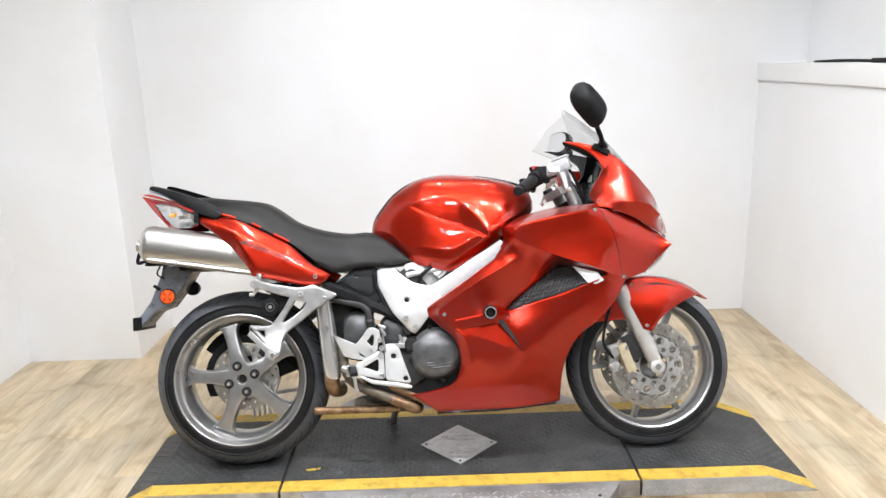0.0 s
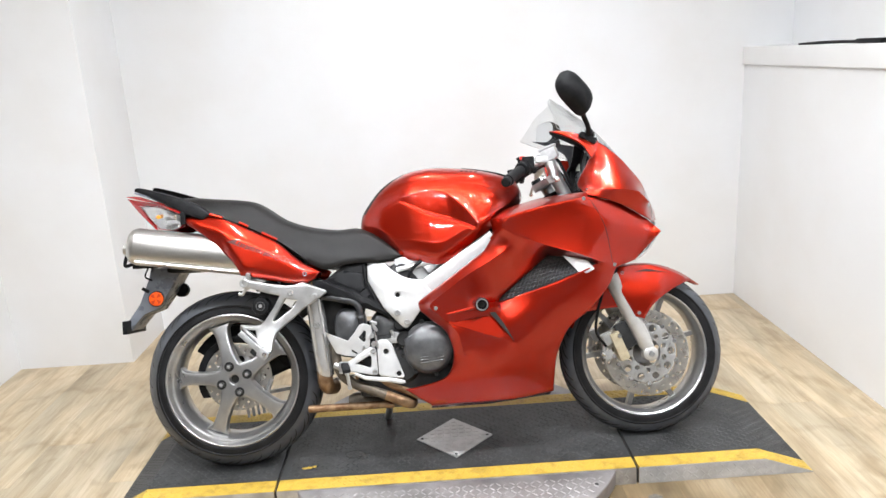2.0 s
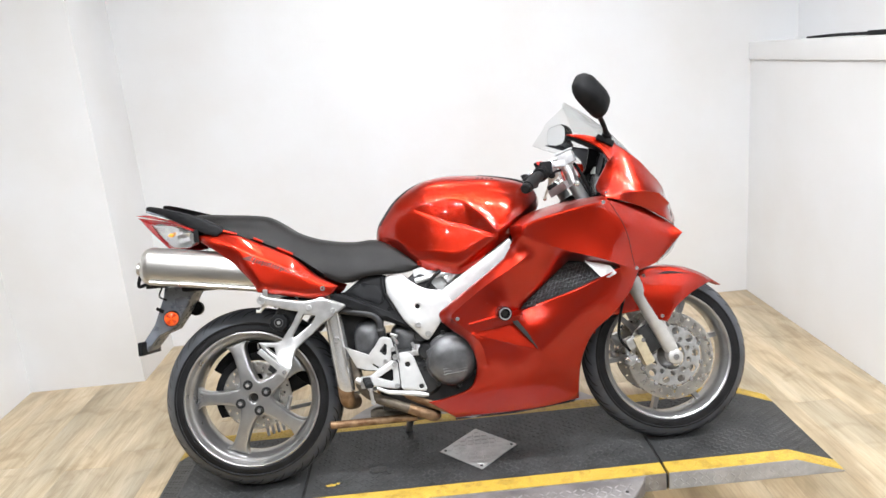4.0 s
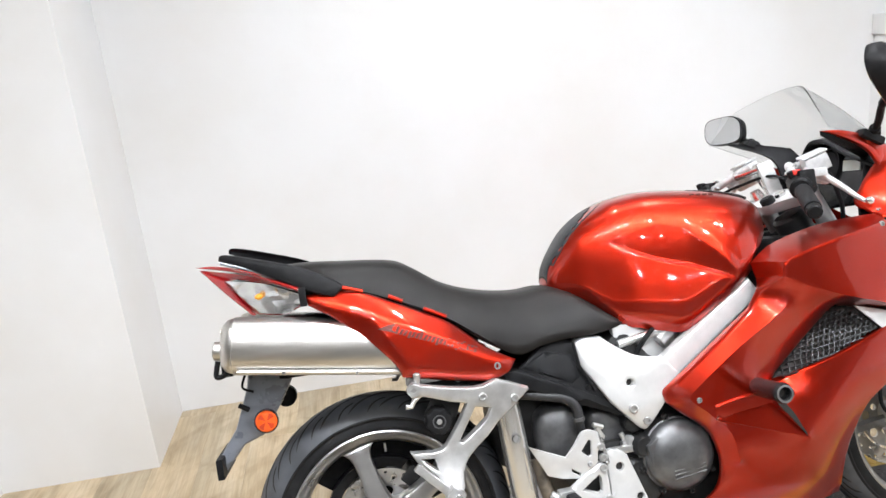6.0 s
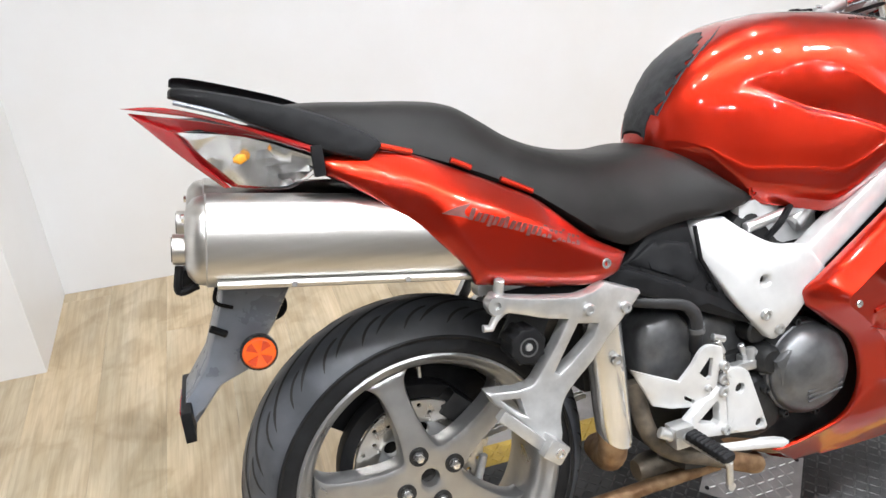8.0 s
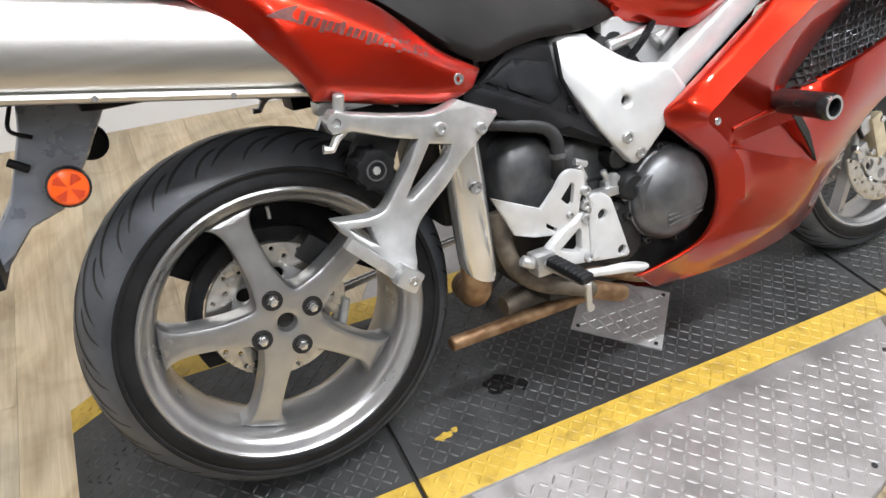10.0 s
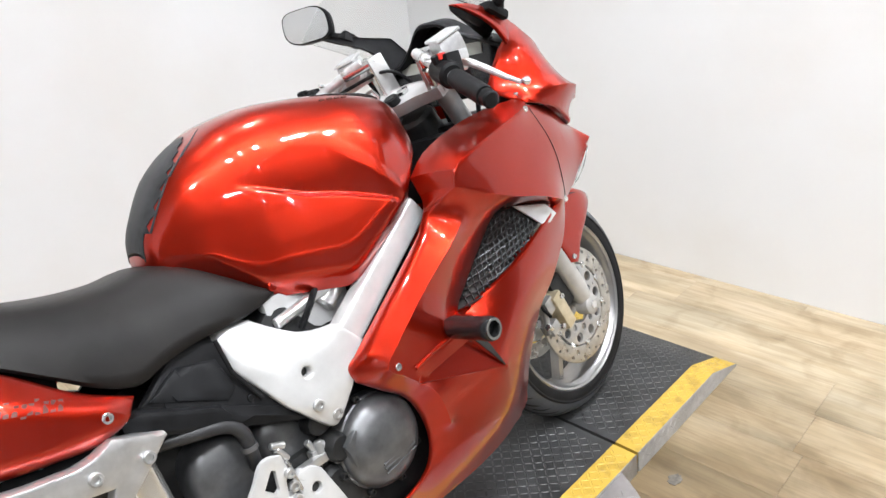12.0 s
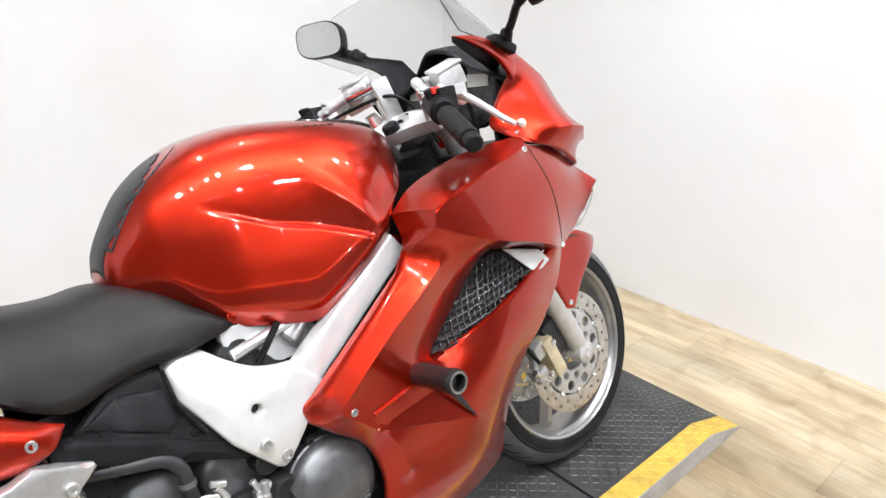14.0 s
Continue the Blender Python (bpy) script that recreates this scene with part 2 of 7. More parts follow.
ALUTOP = worn("turntable_tread", (0.25, 0.238, 0.232), (0.36, 0.345, 0.338), (0.42, 0.56), 0.5, scale=20, fine=200, bumped=0.1)
PLATE = worn("diamond_plate", (0.36, 0.355, 0.345), (0.48, 0.475, 0.465), (0.30, 0.44), 0.35, scale=20, fine=260, bumped=0.15)
DEEPORANGE = shader("deep_orange_lens", (0.46, 0.040, 0.008), 0.22, 0.0, 0.6)[0]
ORANGE = shader("reflector_orange", (0.85, 0.10, 0.01), 0.12, 0.0, 0.6)[0]
REDLENS = shader("red_lens", (0.42, 0.01, 0.012), 0.10, 0.0, 0.8)[0]
AMBER = shader("amber_bulb", (0.9, 0.36, 0.03), 0.2, 0.0, 0.5)[0]
CLEAR = glass("clear_lens", (0.93, 0.94, 0.95), 0.03)
SCREEN = glass("smoked_screen", (0.86, 0.87, 0.87), 0.02)
MIRROR = shader("mirror_glass", (0.86, 0.87, 0.88), 0.02, 1.0)[0]
LCD = shader("lcd_grey", (0.44, 0.45, 0.40), 0.15, 0.0, 0.5)[0]
SWITCHRED = shader("switch_red", (0.62, 0.03, 0.02), 0.4)[0]
DECAL = worn("decal_dark", (0.085, 0.022, 0.018), (0.13, 0.04, 0.034), (0.3, 0.4), 0.0, scale=60, gloss=0.25)
# dark of the joints, and painted shade for holes, slots and tyre grooves
GAP = worn("joint_and_shade", (0.012, 0.011, 0.010), (0.02, 0.018, 0.016), (0.7, 0.9))
SCUFF = worn("bare_screed", (0.085, 0.078, 0.068), (0.17, 0.155, 0.132), (0.6, 0.8), scale=60, gloss=0.2)
STAIN = worn("oil_stain", (0.008, 0.008, 0.008), (0.02, 0.019, 0.018), (0.12, 0.3), scale=40)
LIGHT = glow("lamp_panel", (0.951, 0.985, 1.04), LAMP)


# ---- building helpers ----
def mesh_of(name, verts, faces, smooth=35):
    me = bpy.data.meshes.new(name)
    me.from_pydata([tuple(v) for v in verts], [], faces)
    me.validate()
    bm = bmesh.new()
    bm.from_mesh(me)
    bmesh.ops.recalc_face_normals(bm, faces=bm.faces)
    bm.to_mesh(me)
    bm.free()
    if smooth:
        me.polygons.foreach_set("use_smooth", [True] * len(me.polygons))
        me.set_sharp_from_angle(angle=radians(smooth))
    return me


def join(*shapes):
    """Several (verts, faces) shapes as one."""
    verts, faces = [], []
    for v, f in shapes:
        k = len(verts)
        verts += [tuple(p) for p in v]
        faces += [tuple(i + k for i in q) for q in f]
    return verts, faces


def part(name, shape, mat, parent=None, label="", smooth=35):
    ob = new(name, mesh_of(name, *shape, smooth))
    ob.data.materials.append(mat)
    if parent:
        ob.parent = parent
    if label:
        ob["label"] = label
    return ob


def moved(shape, m):
    return [tuple(m @ Vector(p)) for p in shape[0]], shape[1]


def flipped(shape):
    """The mirror image across the bike's middle plane."""
    return [(x, -y, z) for x, y, z in shape[0]], [tuple(reversed(f)) for f in shape[1]]


def box(x0, x1, y0, y1, z0, z1, b=0.0):
    """A block with chamfered upright and lying edges."""
    if b <= 0:
        v = [(x, y, z) for x in (x0, x1) for y in (y0, y1) for z in (z0, z1)]
        return v, [(0, 1, 3, 2), (4, 6, 7, 5), (0, 4, 5, 1), (2, 3, 7, 6), (0, 2, 6, 4), (1, 5, 7, 3)]
    bm = bmesh.new()
    bmesh.ops.create_cube(bm, size=1)
    for v in bm.verts:
        v.co = ((x0 + x1) / 2 + v.co.x * (x1 - x0), (y0 + y1) / 2 + v.co.y * (y1 - y0), (z0 + z1) / 2 + v.co.z * (z1 - z0))
    bmesh.ops.bevel(bm, geom=bm.edges[:], offset=b, segments=2, affect="EDGES", profile=0.7)
    bm.verts.index_update()
    out = [tuple(v.co) for v in bm.verts], [tuple(v.index for v in f.verts) for f in bm.faces]
    bm.free()
    return out


def curve(points, n=6, closed=True):
    """Catmull-Rom line through 2D or 3D points; a point given as (point, 0) is a corner."""
    pts, corner = [], []
    for p in points:
        if isinstance(p[0], (tuple, list)):
            pts.append(np.array(p[0], float))
            corner.append(True)
        else:
            pts.append(np.array(p, float))
            corner.append(False)
    m, out = len(pts), []
    for i in range(m if closed else m - 1):
        a, b = pts[i], pts[(i + 1) % m]
        p0 = pts[i - 1] if (closed or i) else 2 * a - b
        p3 = pts[(i + 2) % m] if (closed or i + 2 < m) else 2 * b - a
        ta = (b - a) if corner[i] else (b - p0) / 2
        tb = (b - a) if corner[(i + 1) % m] else (p3 - a) / 2
        for k in range(n):
            t = k / n
            h1, h2 = 2 * t**3 - 3 * t**2 + 1, t**3 - 2 * t**2 + t
            h3, h4 = -2 * t**3 + 3 * t**2, t**3 - t**2
            out.append(h1 * a + h2 * ta + h3 * b + h4 * tb)
    if not closed:
        out.append(pts[-1])
    return [tuple(p) for p in out]


def inside(poly, pts):
    px, pz = pts[:, 0], pts[:, 1]
    res = np.zeros(len(pts), bool)
    n = len(poly)
    for i in range(n):
        x1, z1 = poly[i]
        x2, z2 = poly[(i + 1) % n]
        if abs(z2 - z1) < 1e-12:
            continue
        c = ((z1 > pz) != (z2 > pz)) & (px < (x2 - x1) * (pz - z1) / (z2 - z1) + x1)
        res ^= c
    return res


def border(poly, pts):
    """Distance of the points from a closed outline."""
    best = np.full(len(pts), 9.0)
    n = len(poly)
    for i in range(n):
        a, b = np.array(poly[i]), np.array(poly[(i + 1) % n])
        d = b - a
        l2 = max(d @ d, 1e-12)
        t = np.clip(((pts - a) @ d) / l2, 0, 1)
        best = np.minimum(best, np.linalg.norm(pts - a - t[:, None] * d, axis=1))
    return best


def spline(controls):
    """A smooth depth over the side plane through (x, z, y) controls (thin plate)."""
    c = np.array(controls, float)
    n = len(c)

    def phi(a, b):
        r2 = ((a[:, None, :] - b[None, :, :]) ** 2).sum(2) + 1e-9
        return 0.5 * r2 * np.log(r2)
    k = np.zeros((n + 3, n + 3))
    k[:n, :n] = phi(c[:, :2], c[:, :2]) + np.eye(n) * 1.2e-3
    k[:n, n:] = np.c_[np.ones(n), c[:, :2]]
    k[n:, :n] = k[:n, n:].T
    w = np.linalg.solve(k, np.r_[c[:, 2], 0, 0, 0])
    return lambda p: phi(p, c[:, :2]) @ w[:n] + w[n] + p @ w[n + 1:]


def faceted(lines, soft=0.005):
    """A depth over the side plane made of flat facets between feature lines of (x, z, y), its creases softened."""
    from mathutils import geometry
    pts, edges = [], []
    for line in lines:
        k = len(pts)
        pts += list(line)
        edges += [(k + i, k + i + 1) for i in range(len(line) - 1)]
    vv, _, ff, own, _, _ = geometry.delaunay_2d_cdt([Vector((p[0], p[1])) for p in pts], edges, [], 0, 1e-5)
    p2 = np.array([(v.x, v.y) for v in vv])
    y = np.array([np.mean([pts[i][2] for i in o]) if o else np.nan for o in own])
    for i in np.where(np.isnan(y))[0]:
        d = [np.hypot(p[0] - p2[i][0], p[1] - p2[i][1]) for p in pts]
        y[i] = pts[int(np.argmin(d))][2]
    tri = [f for f in ff if len(f) == 3]

    def flat(q):
        best, out = np.full(len(q), -9.0), np.zeros(len(q))
        for f in tri:
            a, b, c = p2[f[0]], p2[f[1]], p2[f[2]]
            den = (b[1] - c[1]) * (a[0] - c[0]) + (c[0] - b[0]) * (a[1] - c[1])
            if abs(den) < 1e-9:
                continue
            u = ((b[1] - c[1]) * (q[:, 0] - c[0]) + (c[0] - b[0]) * (q[:, 1] - c[1])) / den
            v = ((c[1] - a[1]) * (q[:, 0] - c[0]) + (a[0] - c[0]) * (q[:, 1] - c[1])) / den
            low = np.minimum(np.minimum(u, v), 1 - u - v)
            take = low > best
            u, v = np.clip(u, -0.1, 1.1), np.clip(v, -0.1, 1.1)
            out = np.where(take, u * y[f[0]] + v * y[f[1]] + (1 - u - v) * y[f[2]], out)
            best = np.where(take, low, best)
        return out

    def depth(q):
        q = np.asarray(q, float)
        total = 2 * flat(q)
        for i in range(6):
            total = total + flat(q + soft * np.array([math.cos(i * math.pi / 3), math.sin(i * math.pi / 3)]))
        return total / 8
    return depth


def away(line, q):
    """Distance of the points from an open line."""
    best = np.full(len(q), 9.0)
    for (x1, z1), (x2, z2) in zip(line[:-1], line[1:]):
        d = np.array([x2 - x1, z2 - z1])
        t = np.clip(((q - (x1, z1)) @ d) / max(d @ d, 1e-12), 0, 1)
        best = np.minimum(best, np.linalg.norm(q - (x1, z1) - t[:, None] * d, axis=1))
    return best


def along(line, q):
    """Distance of the points from an open line of (x, z, y), and the line's y at the nearest place."""
    best, val = np.full(len(q), 9.0), np.zeros(len(q))
    for a, b in zip(line[:-1], line[1:]):
        p, d = np.array(a[:2]), np.array(b[:2]) - np.array(a[:2])
        t = np.clip(((q - p) @ d) / max(d @ d, 1e-12), 0, 1)
        r = np.linalg.norm(q - p - t[:, None] * d, axis=1)
        val = np.where(r < best, a[2] + (b[2] - a[2]) * t, val)
        best = np.minimum(best, r)
    return best, val


def stretched(p2, faces, y, loops, hard, mild, reach=0.0004):
    """The depth y drawn taut like a skin between feature lines: hard ones stay creases, mild ones are rounded off.
    Lines and loops of (x, z, y) set the depth along them."""
    f = np.array([g for g in faces if len(g) == 3])
    ends, weight = [], []
    for k in range(3):
        a, b, c = p2[f[:, k]], p2[f[:, (k + 1) % 3]], p2[f[:, (k + 2) % 3]]
        u, v = b - a, c - a
        cot = (u * v).sum(1) / np.maximum(np.abs(u[:, 0] * v[:, 1] - u[:, 1] * v[:, 0]), 1e-9)
        ends += [np.c_[f[:, (k + 1) % 3], f[:, (k + 2) % 3]], np.c_[f[:, (k + 2) % 3], f[:, (k + 1) % 3]]]
        weight += [np.clip(cot, 0.02, 8.0)] * 2
    e, w = np.vstack(ends), np.concatenate(weight)
    total = np.maximum(np.bincount(e[:, 0], w, len(p2)), 1e-9)
    held, kept = np.zeros(len(p2), bool), np.zeros(len(p2), bool)
    for line in mild:
        if len(line[0]) == 3:
            r, val = along(line, p2)
            y = np.where(r < reach, val, y)
        else:
            r = away(line, p2)
        kept |= r < reach
    for line in hard:
        if len(line[0]) == 3:
            r, val = along(line, p2)
            y = np.where(r < reach, val, y)
        else:
            r = away(line, p2)
        held |= r < reach
    for lp in loops:
        if len(lp[0]) == 3:
            r, val = along(list(lp) + [lp[0]], p2)
            y = np.where(r < 0.0015, val, y)
        else:
            r = border(lp, p2)
        held |= r < 0.0015
    kept |= held
    for fixed, rounds in ((kept, 900), (held, 60)):
        for _ in range(rounds):
            y = np.where(fixed, y, np.bincount(e[:, 0], w * y[e[:, 1]], len(p2)) / total)
    return y


def panel(outline, depth, thick=0.004, roll=0.006, res=0.02, holes=(), creases=(), hard=(), mild=()):
    """A shell over the side plane: outline in (x, z), depth y by a function or number, the rim rolled inward."""
    from mathutils import geometry
    pinned = [list(outline)] + [list(h) for h in holes]
    loops = [[tuple(p[:2]) for p in lp] for lp in pinned]
    pts, edges = [], []
    for lp in loops:
        k, n = len(pts), len(lp)
        pts += lp
        edges += [(k + i, k + (i + 1) % n) for i in range(n)]
    fine = []
    for line in [[tuple(p[:2]) for p in ln] for ln in list(creases) + list(hard) + list(mild)]:
        dense = [line[0]]
        for a, b in zip(line[:-1], line[1:]):
            m = max(1, int(math.hypot(b[0] - a[0], b[1] - a[1]) / (res * 0.75) + 0.5))
            dense += [(a[0] + (b[0] - a[0]) * i / m, a[1] + (b[1] - a[1]) * i / m) for i in range(1, m + 1)]
        fine.append(dense)
    for line in fine:
        k = len(pts)
        pts += list(line)
        edges += [(k + i, k + i + 1) for i in range(len(line) - 1)]
    extra = []
    o = np.array(loops[0])
    lo, hi = o.min(0), o.max(0)
    gx = np.arange(lo[0] + res / 2, hi[0], res)
    gz = np.arange(lo[1] + res / 2, hi[1], res * 0.87)
    grid = np.array([(x + (res / 2 if j % 2 else 0), z) for j, z in enumerate(gz) for x in gx]).reshape(-1, 2)

    def ok(p, dist, mask=False):
        good = inside(loops[0], p)
        for h in loops[1:]:
            good &= ~inside(h, p)
        for lp in loops:
            good &= border(lp, p) > dist
        return good if mask else p[good]
    if roll > 0:
        for lp in loops:
            a = np.array(lp)
            t = np.roll(a, -1, 0) - np.roll(a, 1, 0)
            nrm = np.c_[-t[:, 1], t[:, 0]] / (np.linalg.norm(t, axis=1)[:, None] + 1e-9)
            for f in (0.35, 1.0):
                for s in (1, -1):
                    q = a + s * f * roll * nrm
                    good = ok(q, 0.9 * f * roll, True)
                    start = len(pts)
                    spot = {}
                    for i in np.where(good)[0]:
                        spot[i] = start + len(spot)
                        pts.append(tuple(q[i]))
                    for i in spot:
                        j = (i + 1) % len(a)
                        if j in spot and np.hypot(*(q[j] - q[i])) < 2.0 * np.hypot(*(a[j] - a[i])) + 1e-6:
                            edges.append((spot[i], spot[j]))
    if len(grid):
        grid = ok(grid, max(roll * 1.25, res * 0.45))
        for line in fine:
            grid = grid[away(line, grid) > res * 0.5]
        extra.append(grid)
    allp = np.vstack([np.array(pts)] + extra) if extra else np.array(pts)
    vv, _, ff, _, _, _ = geometry.delaunay_2d_cdt([Vector(p) for p in allp], edges, [], 0, 1e-6)
    p2 = np.array([(v.x, v.y) for v in vv])
    cen = np.array([p2[list(f)].mean(0) for f in ff])
    keep = inside(loops[0], cen)
    for h in loops[1:]:
        keep &= ~inside(h, cen)
    faces = [tuple(f) for f, k in zip(ff, keep) if k]
    y = depth(p2) if callable(depth) else np.full(len(p2), float(depth))
    if hard:
        y = stretched(p2, faces, y, pinned, hard, mild)
    if roll > 0:
        d = np.minimum.reduce([border(lp, p2) for lp in loops])
        s = 1 - np.clip(d / roll, 0, 1)
        y = y + roll * (1 - np.sqrt(np.maximum(0, 1 - s * s)))
    n = len(p2)
    verts = [(a[0], b, a[1]) for a, b in zip(p2, y)]
    back = [(a[0], b + thick, a[1]) for a, b in zip(p2, y)]
    count = {}
    for f in faces:
        for i in range(len(f)):
            e = (f[i], f[(i + 1) % len(f)])
            count[e] = 1
    rim = [e for e in count if (e[1], e[0]) not in count]
    return verts + back, faces + [tuple(i + n for i in reversed(f)) for f in faces] + [(a, b, b + n, a + n) for a, b in rim]


def plate(outline, y0, y1, roll=0.002, holes=(), res=0.03):
    return panel(outline, y0, y1 - y0, roll, res, holes)


def circle(cx, cz, r, n=20, a0=0.0):
    return [(cx + r * math.cos(a0 + 2 * math.pi * i / n), cz + r * math.sin(a0 + 2 * math.pi * i / n)) for i in range(n)]


def tube(points, r, seg=12, cap=True):
    """A round bar along 3D points; r is a number or one per point."""
    p = [Vector(q) for q in points]
    rs = r if isinstance(r, (list, tuple)) else [r] * len(p)
    verts, faces = [], []
    t0 = (p[1] - p[0]).normalized()
    nrm = t0.orthogonal().normalized()
    for i, q in enumerate(p):
        t = (p[min(i + 1, len(p) - 1)] - p[max(i - 1, 0)]).normalized()
        nrm = (nrm - t * nrm.dot(t)).normalized()
        bi = t.cross(nrm)
        for k in range(seg):
            a = 2 * math.pi * k / seg
            verts.append(q + (nrm * math.cos(a) + bi * math.sin(a)) * rs[i])
    for i in range(len(p) - 1):
        for k in range(seg):
            a, b = i * seg + k, i * seg + (k + 1) % seg
            faces.append((a, b, b + seg, a + seg))
    if cap:
        faces.append(tuple(range(seg - 1, -1, -1)))
        faces.append(tuple((len(p) - 1) * seg + k for k in range(seg)))
    return verts, faces


def bar(a, b, r, seg=12, r2=None):
    """A straight round bar with softened ends."""
    a, b = Vector(a), Vector(b)
    d = (b - a).normalized()
    r2 = r if r2 is None else r2
    e = min(r, r2) * 0.2
    return tube([a, a + d * e, b - d * e, b], [r * 0.8, r, r2, r2 * 0.8], seg)


def pipe(points, r, seg=12, n=6):
    return tube(curve(points, n, False), r, seg)


def lathe(profile, seg=48, closed=False):
    """A turned shape about the y axis from (radius, y) points."""
    n = len(profile)
    verts = [(r * math.cos(2 * math.pi * k / seg), y, r * math.sin(2 * math.pi * k / seg)) for k in range(seg) for r, y in profile]
    faces = []
    for k in range(seg):
        for i in range(n if closed else n - 1):
            j = (i + 1) % n
            a, b = k * n, ((k + 1) % seg) * n
            faces.append((a + i, b + i, b + j, a + j))
    return verts, faces


def loft(rings, cap=True):
    n = len(rings[0])
    verts = [q for r in rings for q in r]
    faces = []
    for i in range(len(rings) - 1):
        for k in range(n):
            a, b = i * n + k, i * n + (k + 1) % n
            faces.append((a, b, b + n, a + n))
    if cap:
        faces.append(tuple(range(n - 1, -1, -1)))
        faces.append(tuple((len(rings) - 1) * n + k for k in range(n)))
    return verts, faces


def bolt(x, y, z, r=0.008, h=0.006):
    """A socket-head screw whose head faces the bike's right side."""
    prof = [(0.0, y - h * 0.35), (r * 0.48, y - h * 0.35), (r * 0.50, y - h), (r * 0.85, y - h), (r, y - h * 0.6), (r, y + 0.004), (0.0, y + 0.004)]
    v, f = lathe(prof, 14)
    return [(a + x, b, c + z) for a, b, c in v], f


def thing(name, label, category, m=None, group="", kind=""):
    ob = new(name)
    ob.empty_display_size = 0.1
    if m is not None:
        ob.matrix_world = m
    return tagged(ob, label, category, group, kind)


# ---- the room ----
def room():
    front, left, right, back = -1.3, -1.42, 2.45, 1.63
    sx0, sx1, sy0 = -3.6, 4.8, -5.6
    walls = (
        ("wall_back", box(-0.846, right + 0.37, back, back + 0.12, 0, CEILING), WALL, "plain white painted rear wall of the booth"),
        ("wall_pilaster", box(left - 0.12, -0.846, 1.175, back + 0.12, 0, CEILING), WALL, "white boxed-out pilaster at the corner of the booth"),
        ("wall_left", box(left - 0.12, left, -0.45, 1.175, 0, CEILING), WALL, "plain white painted side wall"),
        ("wall_right", box(right, right + 0.12, front, back, 0, 1.29), WALL, "white half-height partition wall"),
        ("wall_right_upper", box(right + 0.25, right + 0.37, front, back, 0, CEILING), WALL, "pale grey upper wall set back behind the partition"),
        # unseen grey walls, added to close the room and throw light back
        ("unseen_wall_left", box(sx0 - 0.12, sx0, sy0, back, 0, CEILING), SHOP, "unseen plain grey wall added round the booth"),
        ("unseen_wall_right", box(sx1, sx1 + 0.12, sy0, back, 0, CEILING), SHOP, "unseen plain grey wall added round the booth"),
        ("unseen_wall_back", box(sx0, left - 0.12, back, back + 0.12, 0, CEILING), SHOP, "unseen plain grey wall added round the booth"),
        ("unseen_wall_corner", box(right + 0.37, sx1, back, back + 0.12, 0, CEILING), SHOP, "unseen plain grey wall added round the booth"),
        ("unseen_wall_front", box(sx0 - 0.12, sx1 + 0.12, sy0 - 0.12, sy0, 0, CEILING), SHOP, "unseen plain grey wall added to close the room"),
    )
    for name, shape, mat, label in walls:
        ob = part(name, shape, mat, None, label, 0)
        tagged(ob, label, "wall", kind="structure")
    cap = part("trim", box(right - 0.012, right + 0.25, front, back, 1.29, 1.38, 0.004), WALL)
    tagged(cap, "white ledge capping the half-height partition", "ledge", kind="structure")
    top = part("ceiling", box(sx0 - 0.12, sx1 + 0.12, sy0 - 0.12, back + 0.12, CEILING, CEILING + 0.1), CEIL, None, "", 0)
    tagged(top, "plain white ceiling of the booth", "ceiling", kind="structure")
    strip = part("cable_strip", join(tube(curve([(2.52, y, 1.386 + 0.004 * math.sin(y * 9)) for y in np.linspace(1.2, -0.6, 9)], 4, False), 0.007, 6), box(2.505, 2.535, 0.55, 0.72, 1.38, 1.40, 0.004)), PLASTIC)
    tagged(strip, "black cable lying along the white ledge", "cable")


def plank_mesh(length, width):
    return box(-width / 2, width / 2, -length / 2, length / 2, -0.008, 0.0, 0.0005)


def floor_planks():
    x0, x1, y0, y1 = -1.42, 2.45, -1.9, 1.63
    base = part("floor", box(-3.7, 4.9, -5.7, y1 + 0.1, -0.08, -0.0045), SHOPFLOOR, None, "", 0)
    tagged(base, "light oak wood-look vinyl plank floor, scuffed", "floor", kind="structure")
    width, length, gap = 0.182, 1.22, 0.0005
    full = mesh_of("plank", *plank_mesh(length - gap, width - gap))
    full.materials.append(WOOD)
    rnd = random.Random(4)
    x = x0
    while x < x1 - 0.01:
        w = min(width, x1 - x)
        y = y0 - rnd.random() * length
        while y < y1:
            a, b = max(y, y0), min(y + length, y1)
            if b - a > 0.02:
                if abs(b - a - length) < 1e-6 and w == width:
                    me = full
                else:
                    me = mesh_of("plank", *plank_mesh(b - a - gap, w - gap))
                    me.materials.append(WOOD)
                ob = new("plank", me)
                ob.location = (x + w / 2, (a + b) / 2, 0)
                ob.parent = base
            y += length
        x += width
    for cx, cy, r in ((1.165, -0.505, 0.021), (1.40, -0.262, 0.016), (1.33, -0.60, 0.012)):
        n = 22
        ring = [(cx + r * (1 + 0.22 * rnd.uniform(-1, 1)) * math.cos(2 * math.pi * i / n) * 1.4, cy + r * (1 + 0.22 * rnd.uniform(-1, 1)) * math.sin(2 * math.pi * i / n)) for i in range(n)]
        sh = ([(a, b, 0.0004) for a, b in ring] + [(a, b, 0.0020) for a, b in ring], [tuple(range(n, 2 * n))] + [(i, (i + 1) % n, (i + 1) % n + n, i + n) for i in range(n)])
        part("floor_chip", sh, SCUFF, base, "grey chipped patch in the floor", 0)


